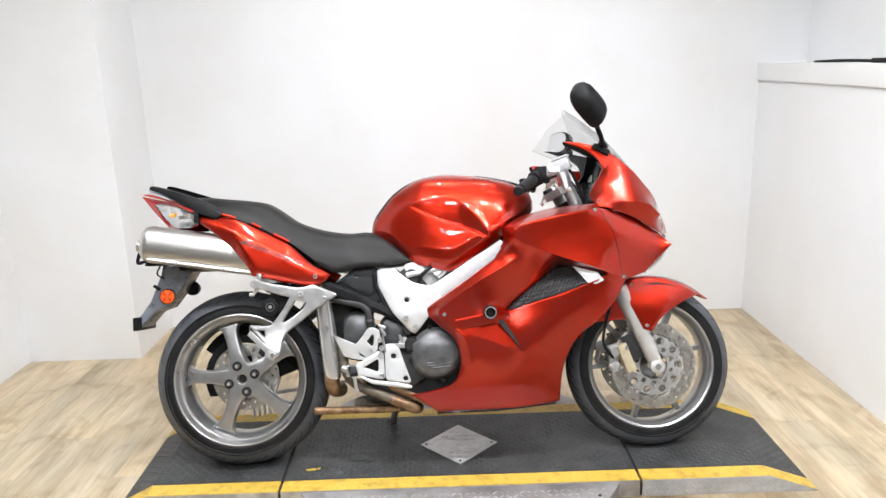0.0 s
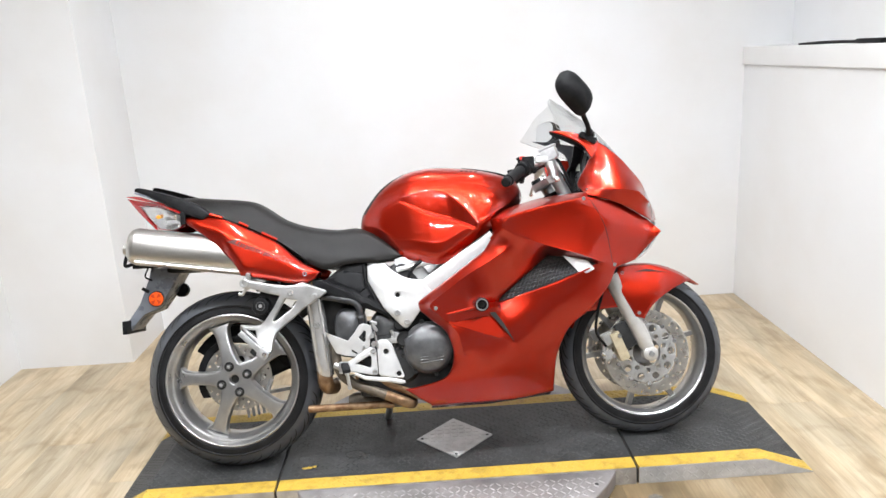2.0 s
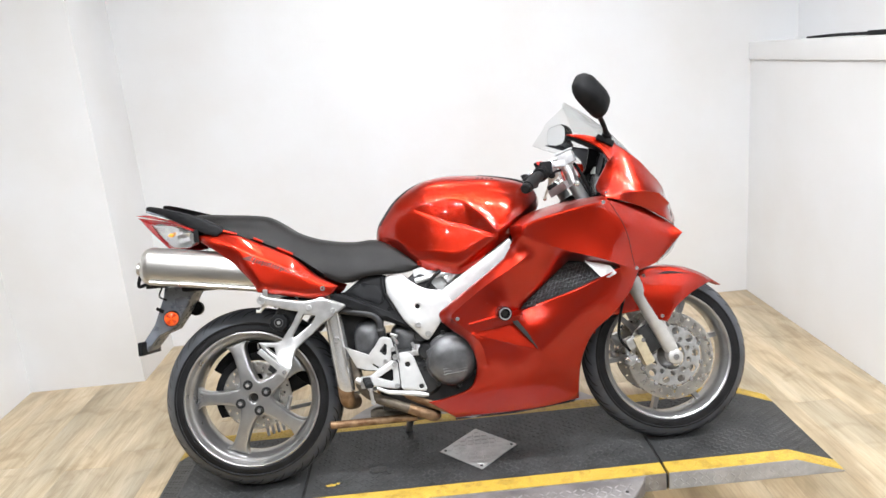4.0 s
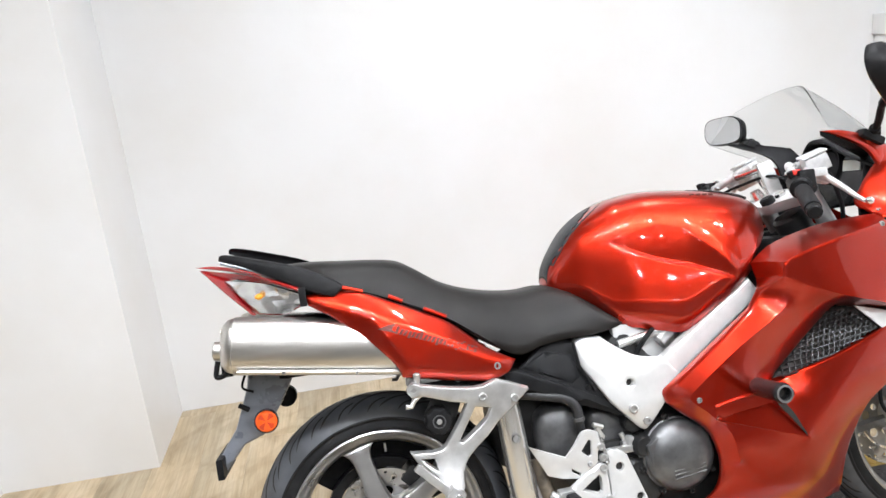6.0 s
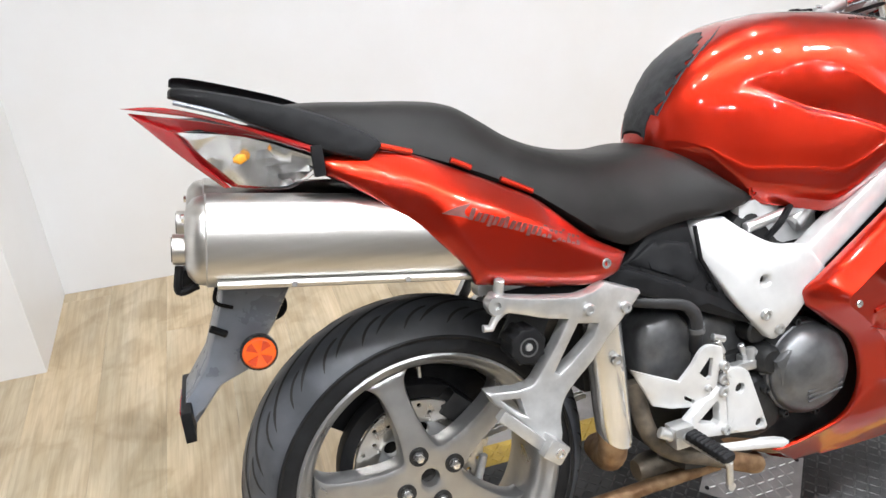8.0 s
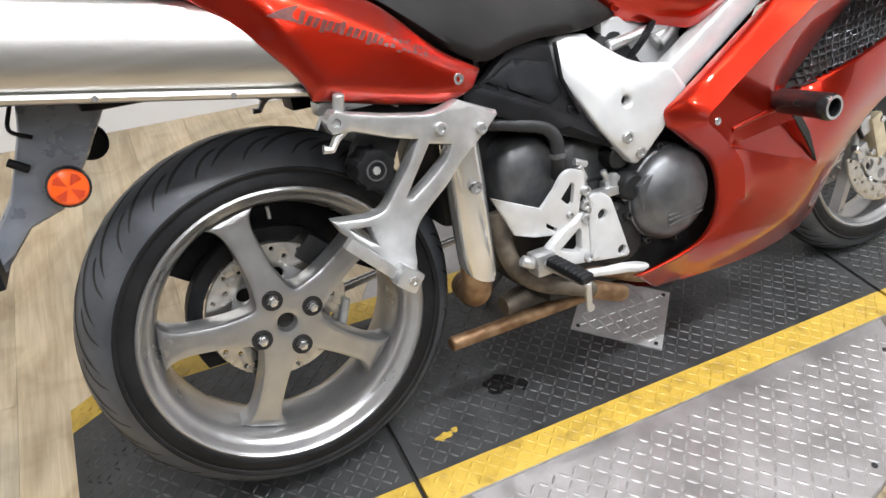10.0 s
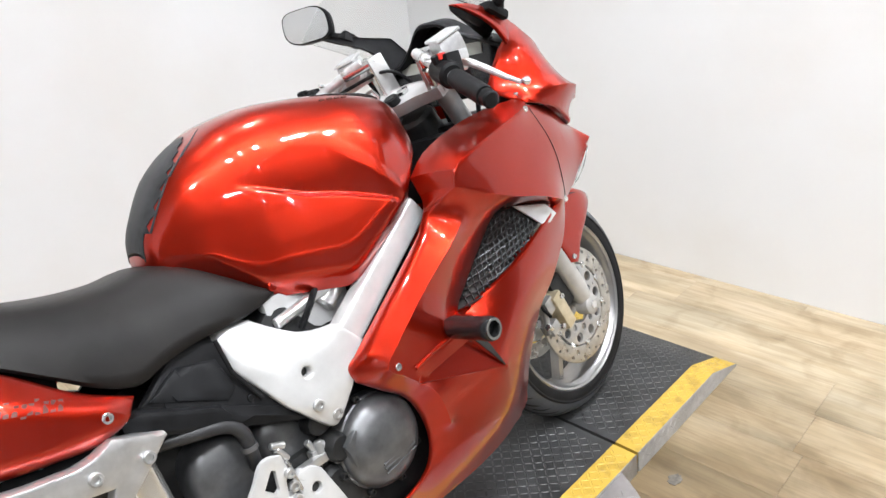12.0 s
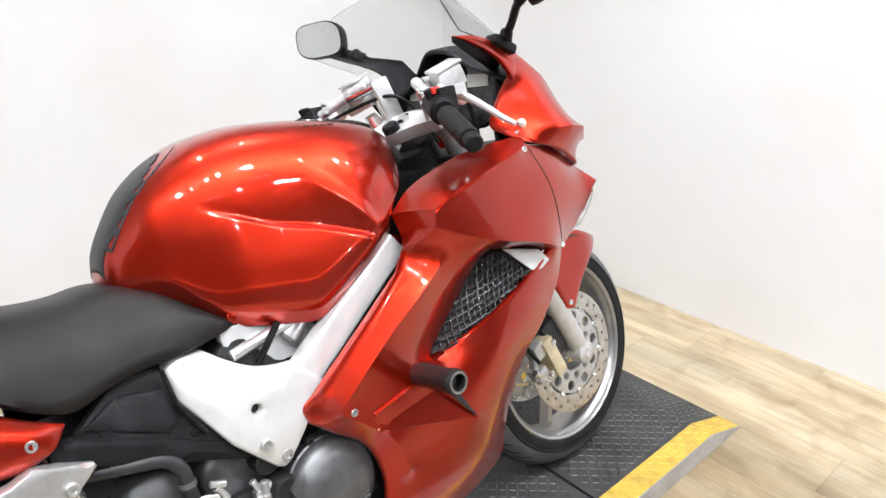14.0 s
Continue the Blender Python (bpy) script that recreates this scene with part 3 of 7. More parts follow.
def lamps():
    turn = Matrix.Rotation(radians(90), 4, "X")
    ring = lathe([(0.046, 0.0), (0.066, 0.0), (0.062, -0.022), (0.048, -0.026)], 28, True)
    bulb = lathe([(0.0, -0.016), (0.030, -0.015), (0.0455, -0.008), (0.0, -0.006)], 24)
    first = thing("ceiling_light", "round recessed white ceiling downlight, lit", "ceiling light", pose(0.30, 0.60, CEILING), "ceiling downlights")
    part("rim", moved(ring, turn), SILVER, first)
    part("lens", moved(bulb, turn), LIGHT, first, "glowing lens")
    # the y -2.25 row is out of view, added to brighten the near side
    row = [(-0.70 + 0.50 * i, -0.78) for i in range(7)] + [(1.15, 0.60)] + [(-0.62 + 1.17 * i, -3.3) for i in range(3)] + [(-0.9 + 0.9 * i, -2.25) for i in range(5)]
    for x, y in row:
        copy_thing(first, pose(x, y, CEILING))



room()
floor_planks()
lamps()


# ---- the display deck with its turntable ----
def tread(x, y, z, ang, l=0.0106, w=0.0026, h=0.0014):
    """One raised lozenge of tread plate."""
    c, s = math.cos(ang), math.sin(ang)
    base = [(-l, 0), (-l * 0.45, -w), (l * 0.45, -w), (l, 0), (l * 0.45, w), (-l * 0.45, w)]
    top = [(-l * 0.5, 0), (l * 0.5, 0)]
    v = [(x + a * c - b * s, y + a * s + b * c, z) for a, b in base] + [(x + a * c - b * s, y + a * s + b * c, z + h) for a, b in top]
    return v, [(0, 1, 6), (1, 2, 7, 6), (2, 3, 7), (3, 4, 7), (4, 5, 6, 7), (5, 0, 6)]


def treads(test, height, x0, x1, y0, y1, step=0.0180, turn=0.0, **kw):
    """A field of tread lozenges in the usual crossed pattern, where test(x, y) holds."""
    verts, faces = [], []
    cx, cy = (x0 + x1) / 2, (y0 + y1) / 2
    reach = math.hypot(x1 - x0, y1 - y0) / 2
    n = int(reach / step) + 2
    c, s = math.cos(turn), math.sin(turn)
    for i in range(-n, n + 1):
        for j in range(-n, n + 1):
            a, b = i * step, j * step
            x, y = cx + a * c - b * s, cy + a * s + b * c
            if x0 < x < x1 and y0 < y < y1 and test(x, y):
                v, f = tread(x, y, height(x, y), turn + (radians(45) if (i + j) % 2 else radians(-45)), **kw)
                k = len(verts)
                verts += v
                faces += [tuple(q + k for q in g) for g in f]
    return verts, faces


def deck():
    near, far, inner_n, inner_f = -0.172, 0.392, -0.108, 0.328
    x_tip0, x_top0, x_top1, x_tip1 = -0.415, -0.300, 1.800, 1.968
    s0, s1 = 0.148, 1.366

    def top(x, y=0):
        if x < x_top0:
            return DECK * max(0, (x - x_tip0) / (x_top0 - x_tip0))
        if x > x_top1:
            return DECK * max(0, (x_tip1 - x) / (x_tip1 - x_top1))
        return DECK
    t = thing("display_deck", "low grey tread-plate display platform with yellow edges", "platform", kind="")

    def slab(xs, ya, yb, lift=0.0, under=0.0):
        rings = []
        for x in xs:
            z = top(x) + lift
            rings.append([(x, ya, max(under, -0.0) + 0.001), (x, ya, z), (x, yb, z), (x, yb, max(under, 0) + 0.001)])
        return loft(rings)
    segs = (("rear_section", [x_tip0 + 0.004, x_top0, s0 - 0.005]), ("middle_section", [s0 + 0.005, s1 - 0.005]), ("front_section", [s1 + 0.005, x_top1, x_tip1 - 0.004]))
    rnd = random.Random(2)
    for name, xs in segs:
        sec = part(name, slab(xs, inner_n, inner_f), DECKPAINT, t, "dark grey painted tread plate", 20)
        a, b = xs[0], xs[-1]
        sec_t = treads(lambda x, y: True, lambda x, y: top(x), a + 0.012, b - 0.012, inner_n + 0.008, inner_f - 0.008)
        tagged(part("tread", sec_t, TREADTOP, sec, "worn raised tread lozenges", 0), kind="stuff")
        for ya, yb in ((near, inner_n), (inner_f, far)):
            e = part("edge_stripe", slab(xs, ya, yb, 0.0004), YELLOW, t, "yellow painted edge stripe", 20)
            tr = treads(lambda x, y: True, lambda x, y: top(x) + 0.0004, a + 0.012, b - 0.012, ya + 0.010, yb - 0.010, w=0.0030, h=0.0016)
            tagged(part("tread", tr, YELLOW, e, "", 0), kind="stuff")
        # sloping skirts
        for yo, s in ((near, -1), (far, 1)):
            rings = []
            for x in xs:
                z = top(x) - 0.001
                rings.append([(x, yo, 0.0005), (x, yo, max(z, 0.001)), (x, yo + s * 0.002, max(z, 0.001)), (x, yo + s * 0.006, 0.0005)])
            sk = part("skirt", loft(rings), PLATE if name == "front_section" else DECKEDGE, t, "bare tread-plate side", 20)
            vs, fs = [], []
            n = int((b - a) / 0.022)
            for i in range(n):
                for j in (0.2, 0.5, 0.8):
                    x = a + 0.02 + i * (b - a - 0.03) / max(n, 1)
                    z = top(x) * j
                    if top(x) < 0.03:
                        continue
                    v, f = tread(0, 0, 0, radians(45) if (i + int(j * 10) // 3) % 2 else radians(-45), l=0.0105)
                    m = Matrix.Translation((x, yo + s * (0.002 + 0.004 * (1 - j)), z)) @ Matrix.Rotation(radians(86 * -s), 4, "X")
                    k = len(vs)
                    vs += [tuple(m @ Vector(q)) for q in v]
                    fs += [tuple(q + k for q in g) for g in f]
            if vs:
                tagged(part("tread", (vs, fs), PLATE if name == "front_section" else DECKEDGE, sk, "", 0), kind="stuff")
    for x in (s0, s1):
        part("hinge_gap", box(x - 0.0048, x + 0.0048, near + 0.002, far - 0.002, 0.001, DECK - 0.010), GAP, t, "dark gap between the sections", 0)
    # square access plate, set on its corner
    cx, cy, h = 0.762, 0.100, 0.141
    quad = [(cx - h, cy), (cx, cy - h), (cx + h, cy), (cx, cy + h)]
    v = [(a, b, DECK + 0.0005) for a, b in quad] + [(a, b, DECK + 0.004) for a, b in quad]
    dp = part("access_plate", (v, [(4, 5, 6, 7), (0, 1, 5, 4), (1, 2, 6, 5), (2, 3, 7, 6), (3, 0, 4, 7)]), PLATE, t, "bright square tread plate set on its corner", 0)
    tr = treads(lambda x, y: abs(x - cx) + abs(y - cy) < h - 0.016, lambda x, y: DECK + 0.004, cx - h, cx + h, cy - h, cy + h, 0.0190, radians(45), l=0.0112, w=0.0026, h=0.0022)
    tagged(part("tread", tr, PLATE, dp, "", 0), kind="stuff")
    for a, b in ((cx - h + 0.02, cy), (cx + h - 0.02, cy), (cx, cy - h + 0.02)):
        part("screw", moved(tube([(0, 0, DECK + 0.003), (0, 0, DECK + 0.0058)], 0.005, 10), Matrix.Translation((a, b, 0))), ENGINE2, dp)
    # paint chip and oil stain on the plate
    rnd = random.Random(9)

    def blot(x, y, r, sx, sy, ht=0.0009):
        ring = [(x + sx * r * rnd.uniform(0.55, 1.2) * math.cos(a), y + sy * r * rnd.uniform(0.55, 1.2) * math.sin(a)) for a in np.linspace(0, 2 * math.pi, 17)[:-1]]
        n = len(ring)
        return ([(a, b, DECK + 0.0002) for a, b in ring] + [(a, b, DECK + ht) for a, b in ring], [tuple(range(n, 2 * n))] + [(i, (i + 1) % n, (i + 1) % n + n, i + n) for i in range(n)])
    part("oil_stain", join(blot(0.40, 0.03, 0.035, 1.2, 0.8), blot(0.44, 0.01, 0.018, 1, 1)), STAIN, t, "black oily stain", 0)
    part("paint_chip", join(blot(0.238, -0.042, 0.013, 1.6, 0.7), blot(0.262, -0.035, 0.008, 1.2, 0.8)), YELLOW, t, "flake of yellow paint", 0)

    tt = thing("turntable", "round bare tread-plate turntable under the platform", "turntable")
    c, r, z = (0.757, 0.10), 0.601, 0.055
    v, f = lathe([(0.0, z), (r - 0.003, z), (r, z - 0.003), (r, 0.001)], 96)
    part("disc", ([(a + c[0], q + c[1], b) for a, b, q in v], f), ALU, tt, "worn bare alloy tread plate", 25)
    tr = treads(lambda x, y: math.hypot(x - c[0], y - c[1]) < r - 0.018 and y < near - 0.022, lambda x, y: z, c[0] - r, c[0] + r, c[1] - r, near - 0.02, 0.0225, 0.0, l=0.0122, w=0.0030, h=0.0016)
    tagged(part("tread", tr, ALUTOP, tt, "shiny raised lozenges", 0), kind="stuff")
    for k in range(9):
        a = radians(200 + 17.5 * k)
        x, y = c[0] + (r - 0.03) * math.cos(a), c[1] + (r - 0.03) * math.sin(a)
        if y < near - 0.03:
            part("screw", moved(tube([(0, 0, z - 0.001), (0, 0, z + 0.002)], 0.006, 10), Matrix.Translation((x, y, 0))), ENGINE2, tt)


deck()


# ---- the motorcycle: x ahead, y to its left, z up from the tyres' line ----
BIKE = thing("motorcycle", "candy-red sport-touring motorcycle leaning on its side stand", "motorcycle", pose(-0.004, 0.02, DECK - 0.004, -17, 0, 1.5))
REAR = Vector((0.002, 0.0, 0.312))
FRONT = Vector((1.468, 0.0, 0.300))


def tyre(name, centre, parent, radius, half, rim, n_groove):
    """A road tyre; dark strips on the tread paint the shade of slanted rain grooves."""
    seg, prof = 200, []
    for i in range(41):
        a = -math.pi * 0.60 + math.pi * 1.20 * i / 40
        prof.append((radius - half * 0.95 * (1 - math.cos(a)), half * math.sin(a)))
    prof = [(rim, -half * 0.86)] + [p for p in prof if p[0] > rim + 0.004] + [(rim, half * 0.86)]
    n = len(prof)
    verts, faces, kinds = [], [], []

    for k in range(seg):
        th = 2 * math.pi * k / seg
        for r, y in prof:
            verts.append((r * math.cos(th) + centre.x, y, r * math.sin(th) + centre.z))
    for k in range(seg):
        for i in range(n - 1):
            a, c = k * n, ((k + 1) % seg) * n
            faces.append((a + i, c + i, c + i + 1, a + i + 1))
            rm = (prof[i][0] + prof[i + 1][0]) / 2
            kinds.append(1 if rm > radius - half * 0.62 else 0)
    me = bpy.data.meshes.new(name)
    me.from_pydata(verts, [], faces)
    for m in (RUBBER, TREAD):
        me.materials.append(m)
    me.polygons.foreach_set("material_index", kinds)
    me.polygons.foreach_set("use_smooth", [True] * len(faces))
    ob = new(name, me)
    ob.parent = parent
    ob["label"] = "black road tyre with slanted rain grooves"
    # sweeping dark strips as groove shade: long, crown to shoulder; short ones between
    gv, gf = [], []
    for side in (-1, 1):
        for k in range(n_groove):
            for shift, lo, hi, sweep, wide in ((0.0, 0.10, 0.74, 0.46, 0.0030), (0.5, 0.46, 0.80, 0.17, 0.0024)):
                th0 = (k + shift + (0.25 if side > 0 else 0.0)) * 2 * math.pi / n_groove
                m = 22
                start = len(gv)
                for q in range(m + 1):
                    s = q / m
                    u = lo + (hi - lo) * (0.35 * s + 0.65 * s ** 2.2)
                    th = th0 + sweep * s
                    w = wide * min(1.0, 0.25 + 5 * s, 0.2 + 6 * (1 - s)) / half
                    for du, lift in ((-w, 0.0002), (0.0, -0.0016), (w, 0.0002)):
                        y = side * half * (u + du)
                        a = math.asin(max(-1.0, min(1.0, u + du)))
                        r = radius - half * 0.95 * (1 - math.cos(a)) + 0.0006 + lift * 0.2
                        gv.append((centre.x + r * math.cos(th), y, centre.z + r * math.sin(th)))
                    if q:
                        b = start + 3 * q
                        for e in (0, 1):
                            gf.append((b + e, b + e + 1, b + e - 2, b + e - 3) if side > 0 else (b + e, b + e - 3, b + e - 2, b + e + 1))
    part("groove_shade", (gv, gf), GAP, ob, "dark slanted strips as shade in the rain grooves", 60)
    # raised ring on the sidewall
    for s in (-1, 1):
        ring = lathe([(rim + 0.030, s * half * 0.985), (rim + 0.034, s * (half * 0.985 + 0.0015)), (rim + 0.037, s * half * 0.985)], 96)
        part("sidewall_ring", at(ring, centre), RUBBER, parent)


def at(shape, c):
    return [(p[0] + c[0], p[1] + c[1], p[2] + c[2]) for p in shape[0]], shape[1]


def polar(r, deg):
    return (r * math.cos(radians(deg)), r * math.sin(radians(deg)))


def ring_plate(r0, r1, y0, y1, holes, seg=64, roll=0.001):
    """A flat ring in the wheel's plane with round holes through it."""
    cut = [circle(0, 0, r0, 40)] + holes
    return panel(circle(0, 0, r1, seg), y0, y1 - y0, roll, 0.02, cut)


def rear_wheel():
    outer = [(0.233, -0.083), (0.228, -0.086), (0.222, -0.081), (0.219, -0.070), (0.212, -0.064), (0.206, -0.058), (0.202, -0.044), (0.196, -0.030), (0.193, 0.02),
             (0.197, 0.045), (0.204, 0.056), (0.214, 0.066), (0.228, 0.082), (0.233, 0.080), (0.222, 0.055), (0.206, 0.03), (0.205, -0.02), (0.222, -0.062)]
    w = part("rear_wheel", at(lathe(outer, 96, True), REAR), WHEEL, BIKE, "silver five-spoke alloy rear wheel")
    tyre("tyre", REAR, w, 0.310, 0.086, 0.226, 24)
    # dark plug that paints the shade inside the axle bore
    part("bore_shade", at(lathe([(0.0, -0.040), (0.0150, -0.040), (0.0150, -0.012), (0.0, -0.012)], 20), REAR), GAP, w, "dark plug as shade in the open axle bore")
    # five swept spokes cast in one star with the hub
    star = []
    for k in range(5):
        a = 104 + 72 * k
        star += [polar(r, a + d) for r, d in ((0.060, -36), (0.074, -22), (0.100, -13.5), (0.135, -9.4), (0.165, -8.2), (0.186, -9.4))]
        star += [(polar(0.203, a - 13), 0), (polar(0.203, a + 13), 0)]
        star += [polar(r, a + d) for r, d in ((0.186, 9.4), (0.165, 8.2), (0.135, 9.4), (0.100, 13.5), (0.074, 22))]
    dep = lambda p: -0.058 + 0.016 * np.clip((np.hypot(p[:, 0], p[:, 1]) - 0.06) / 0.14, 0, 1) ** 1.3
    part("spoke_star", at(panel(curve(star, 4), dep, 0.034, 0.007, 0.010, [circle(0, 0, 0.0150, 24)]), REAR), WHEEL, w, "five swept spokes")
    for a in (109, 19, -71, 199):
        x, z = polar(0.048, a)
        # raised dark ring in place of the shaded recess round the nut
        part("lug_shade", at(lathe([(0.0170, -0.0605), (0.0172, -0.0575), (0.0095, -0.0575), (0.0095, -0.0592)], 20, True), REAR + Vector((x, 0, z))), ENGINE2, w)
        nut = lathe([(0.0, -0.072), (0.006, -0.0715), (0.0085, -0.068), (0.010, -0.0605)], 6)
        part("lug_nut", at(nut, REAR + Vector((x, 0, z))), CHROME, w, "bright wheel nut")
    part("air_valve", at(bar((0.02, 0.0, 0.182), (0.02, 0.0, 0.160), 0.004), REAR), CHROME, w)
    holes = [circle(*polar(0.110 if i % 2 else 0.096, 12 * i), 0.0042, 8) for i in range(30)]
    d = part("brake_disc", at(ring_plate(0.079, 0.120, 0.000, 0.005, holes), REAR), DISC, BIKE, "drilled steel rear brake disc")
    part("carrier", at(panel(circle(0, 0, 0.082, 36), 0.004, 0.010, 0.002, 0.03, [circle(*polar(0.062, 60 * i + 20), 0.014, 12) for i in range(6)] + [circle(0, 0, 0.036, 20)]), REAR), CAST, d, "cut-out alloy disc carrier")
    guard = [polar(0.147, a) for a in range(60, 214, 7)] + [polar(0.1225, a) for a in range(213, 59, -7)]
    part("disc_guard", at(panel(guard, 0.004, 0.030, 0.002, 0.02), REAR), PLASTIC, BIKE, "black disc guard")
    part("rear_caliper", at(moved(box(-0.030, 0.034, -0.006, 0.060, -0.024, 0.024, 0.008), pose(0.082, 0.0, 0.082, 0, 45, 0)), REAR), ENGINE2, BIKE, "black rear brake caliper")
    part("torque_arm", at(bar((0.118, -0.004, -0.015), (0.094, -0.004, -0.085), 0.008), REAR), CAST, BIKE, "silver torque link")


def chain_and_swingarm():
    prof = [((0.60, 0.10, 0.42), 0.045, 0.055), ((0.42, 0.10, 0.42), 0.04, 0.055), ((0.25, 0.115, 0.40), 0.035, 0.055), ((0.10, 0.125, 0.35), 0.035, 0.06), ((0.0, 0.12, 0.318), 0.045, 0.075), ((-0.06, 0.12, 0.305), 0.035, 0.055)]
    rings = []
    for (x, y, z), hy, hz in prof:
        rings.append([(x, y + hy * c * (abs(c) ** -0.4 if c else 1), z + hz * s * (abs(s) ** -0.4 if s else 1)) for c, s in ((math.cos(2 * math.pi * i / 20 + 0.05), math.sin(2 * math.pi * i / 20 + 0.05)) for i in range(20))])
    part("swingarm", loft(rings), ENGINE2, BIKE, "black single-sided swingarm")
    hug = panel(curve([((-0.060, 0.492), 0), (0.06, 0.520), (0.17, 0.490), ((0.245, 0.40), 0), ((0.235, 0.28), 0), (0.15, 0.34), (0.06, 0.435), ((-0.08, 0.45), 0)], 4), 0.062, 0.02, 0.006, 0.03)
    sector = [polar(0.186, a) for a in range(28, 151, 6)] + [polar(0.128, a) for a in range(150, 27, -6)]
    part("inner_hugger", join(hug, at(panel(sector, 0.052, 0.02, 0.004, 0.03), REAR)), PLASTIC, BIKE, "black rear hugger")
    part("sprocket", at(ring_plate(0.05, 0.098, 0.175, 0.181, [circle(*polar(0.074, 60 * i), 0.014, 12) for i in range(6)]), REAR), DISC, BIKE, "steel rear sprocket")
    verts, faces = [], []
    pitch = 0.0159
    for i in range(26):
        x = 0.02 + i * pitch
        z = 0.218 + 0.0018 * i
        for dy in (-0.009, 0.006):
            o = [(x + 0.0135 * c, z + (0.0075 if abs(c) > 0.4 else 0.0055) * s) for c, s in ((math.cos(2 * math.pi * k / 12), math.sin(2 * math.pi * k / 12)) for k in range(12))]
            v, f = plate(o, 0.178 + dy, 0.181 + dy, 0.0005)
            k = len(verts)
            verts += v
            faces += [tuple(q + k for q in g) for g in f]
    part("chain", (verts, faces), CAST, BIKE, "greasy steel drive chain")
    # underside carrier with ribs seen through the wheel
    for i in range(6):
        part("cooling_rib", bar((0.005 + 0.019 * i, 0.085, 0.205 + 0.003 * i), (0.012 + 0.019 * i, 0.085, 0.150 + 0.004 * i), 0.0055, 8), CAST, BIKE)


def front_wheel():
    outer = [(0.230, -0.057), (0.225, -0.060), (0.219, -0.056), (0.216, -0.048), (0.211, -0.044), (0.2075, -0.036), (0.205, -0.016), (0.205, 0.016),
             (0.2075, 0.036), (0.212, 0.044), (0.217, 0.048), (0.225, 0.058), (0.230, 0.056), (0.222, 0.035), (0.213, 0.018), (0.213, -0.018), (0.222, -0.040)]
    w = part("front_wheel", at(lathe(outer, 96, True), FRONT), WHEEL, BIKE, "silver alloy front wheel")
    tyre("tyre", FRONT, w, 0.298, 0.060, 0.222, 22)
    part("hub", at(lathe([(0.0, -0.070), (0.022, -0.070), (0.030, -0.060), (0.042, -0.05), (0.045, 0.05), (0.0, 0.07)], 32), FRONT), WHEEL, w)
    for k in range(3):
        for d in (-11, 11):
            a = 38 + 120 * k + d
            b = 38 + 120 * k + d * 2.2
            p, q = polar(0.042, a), polar(0.208, b)
            n = Vector((-(q[1] - p[1]), q[0] - p[0])).normalized()
            o = [(p[0] + n.x * 0.010, p[1] + n.y * 0.010), (p[0] - n.x * 0.010, p[1] - n.y * 0.010), (q[0] - n.x * 0.008, q[1] - n.y * 0.008), (q[0] + n.x * 0.008, q[1] + n.y * 0.008)]
            part("spoke", at(plate(o, -0.014, 0.014, 0.006, (), 0.02), FRONT), WHEEL, w)
    for side in (-1, 1):
        holes = [circle(*polar(0.142 if i % 2 else 0.128, 11.25 * i), 0.0042, 8) for i in range(32)]
        sh = ring_plate(0.112, 0.153, -0.0825, -0.0775, holes)
        d = part("brake_disc", at(sh if side < 0 else flipped(sh), FRONT), DISC, BIKE, "drilled steel front brake disc")
        inner = panel(circle(0, 0, 0.106, 48), -0.0840, 0.006, 0.001, 0.03, [circle(0, 0, 0.050, 24)] + [circle(*polar(0.088, 36 * i), 0.0135, 10) for i in range(10)] + [circle(*polar(0.064, 36 * i + 18), 0.0095, 8) for i in range(10)])
        part("carrier", at(inner if side < 0 else flipped(inner), FRONT), CAST, d, "cut-out silver disc carrier")
        for i in range(10):
            x, z = polar(0.109, 36 * i + 18)
            b = bolt(0, -0.083, 0, 0.0085, 0.004)
            part("rivet", at(b if side < 0 else flipped(b), FRONT + Vector((x, 0, z))), CHROME, d)


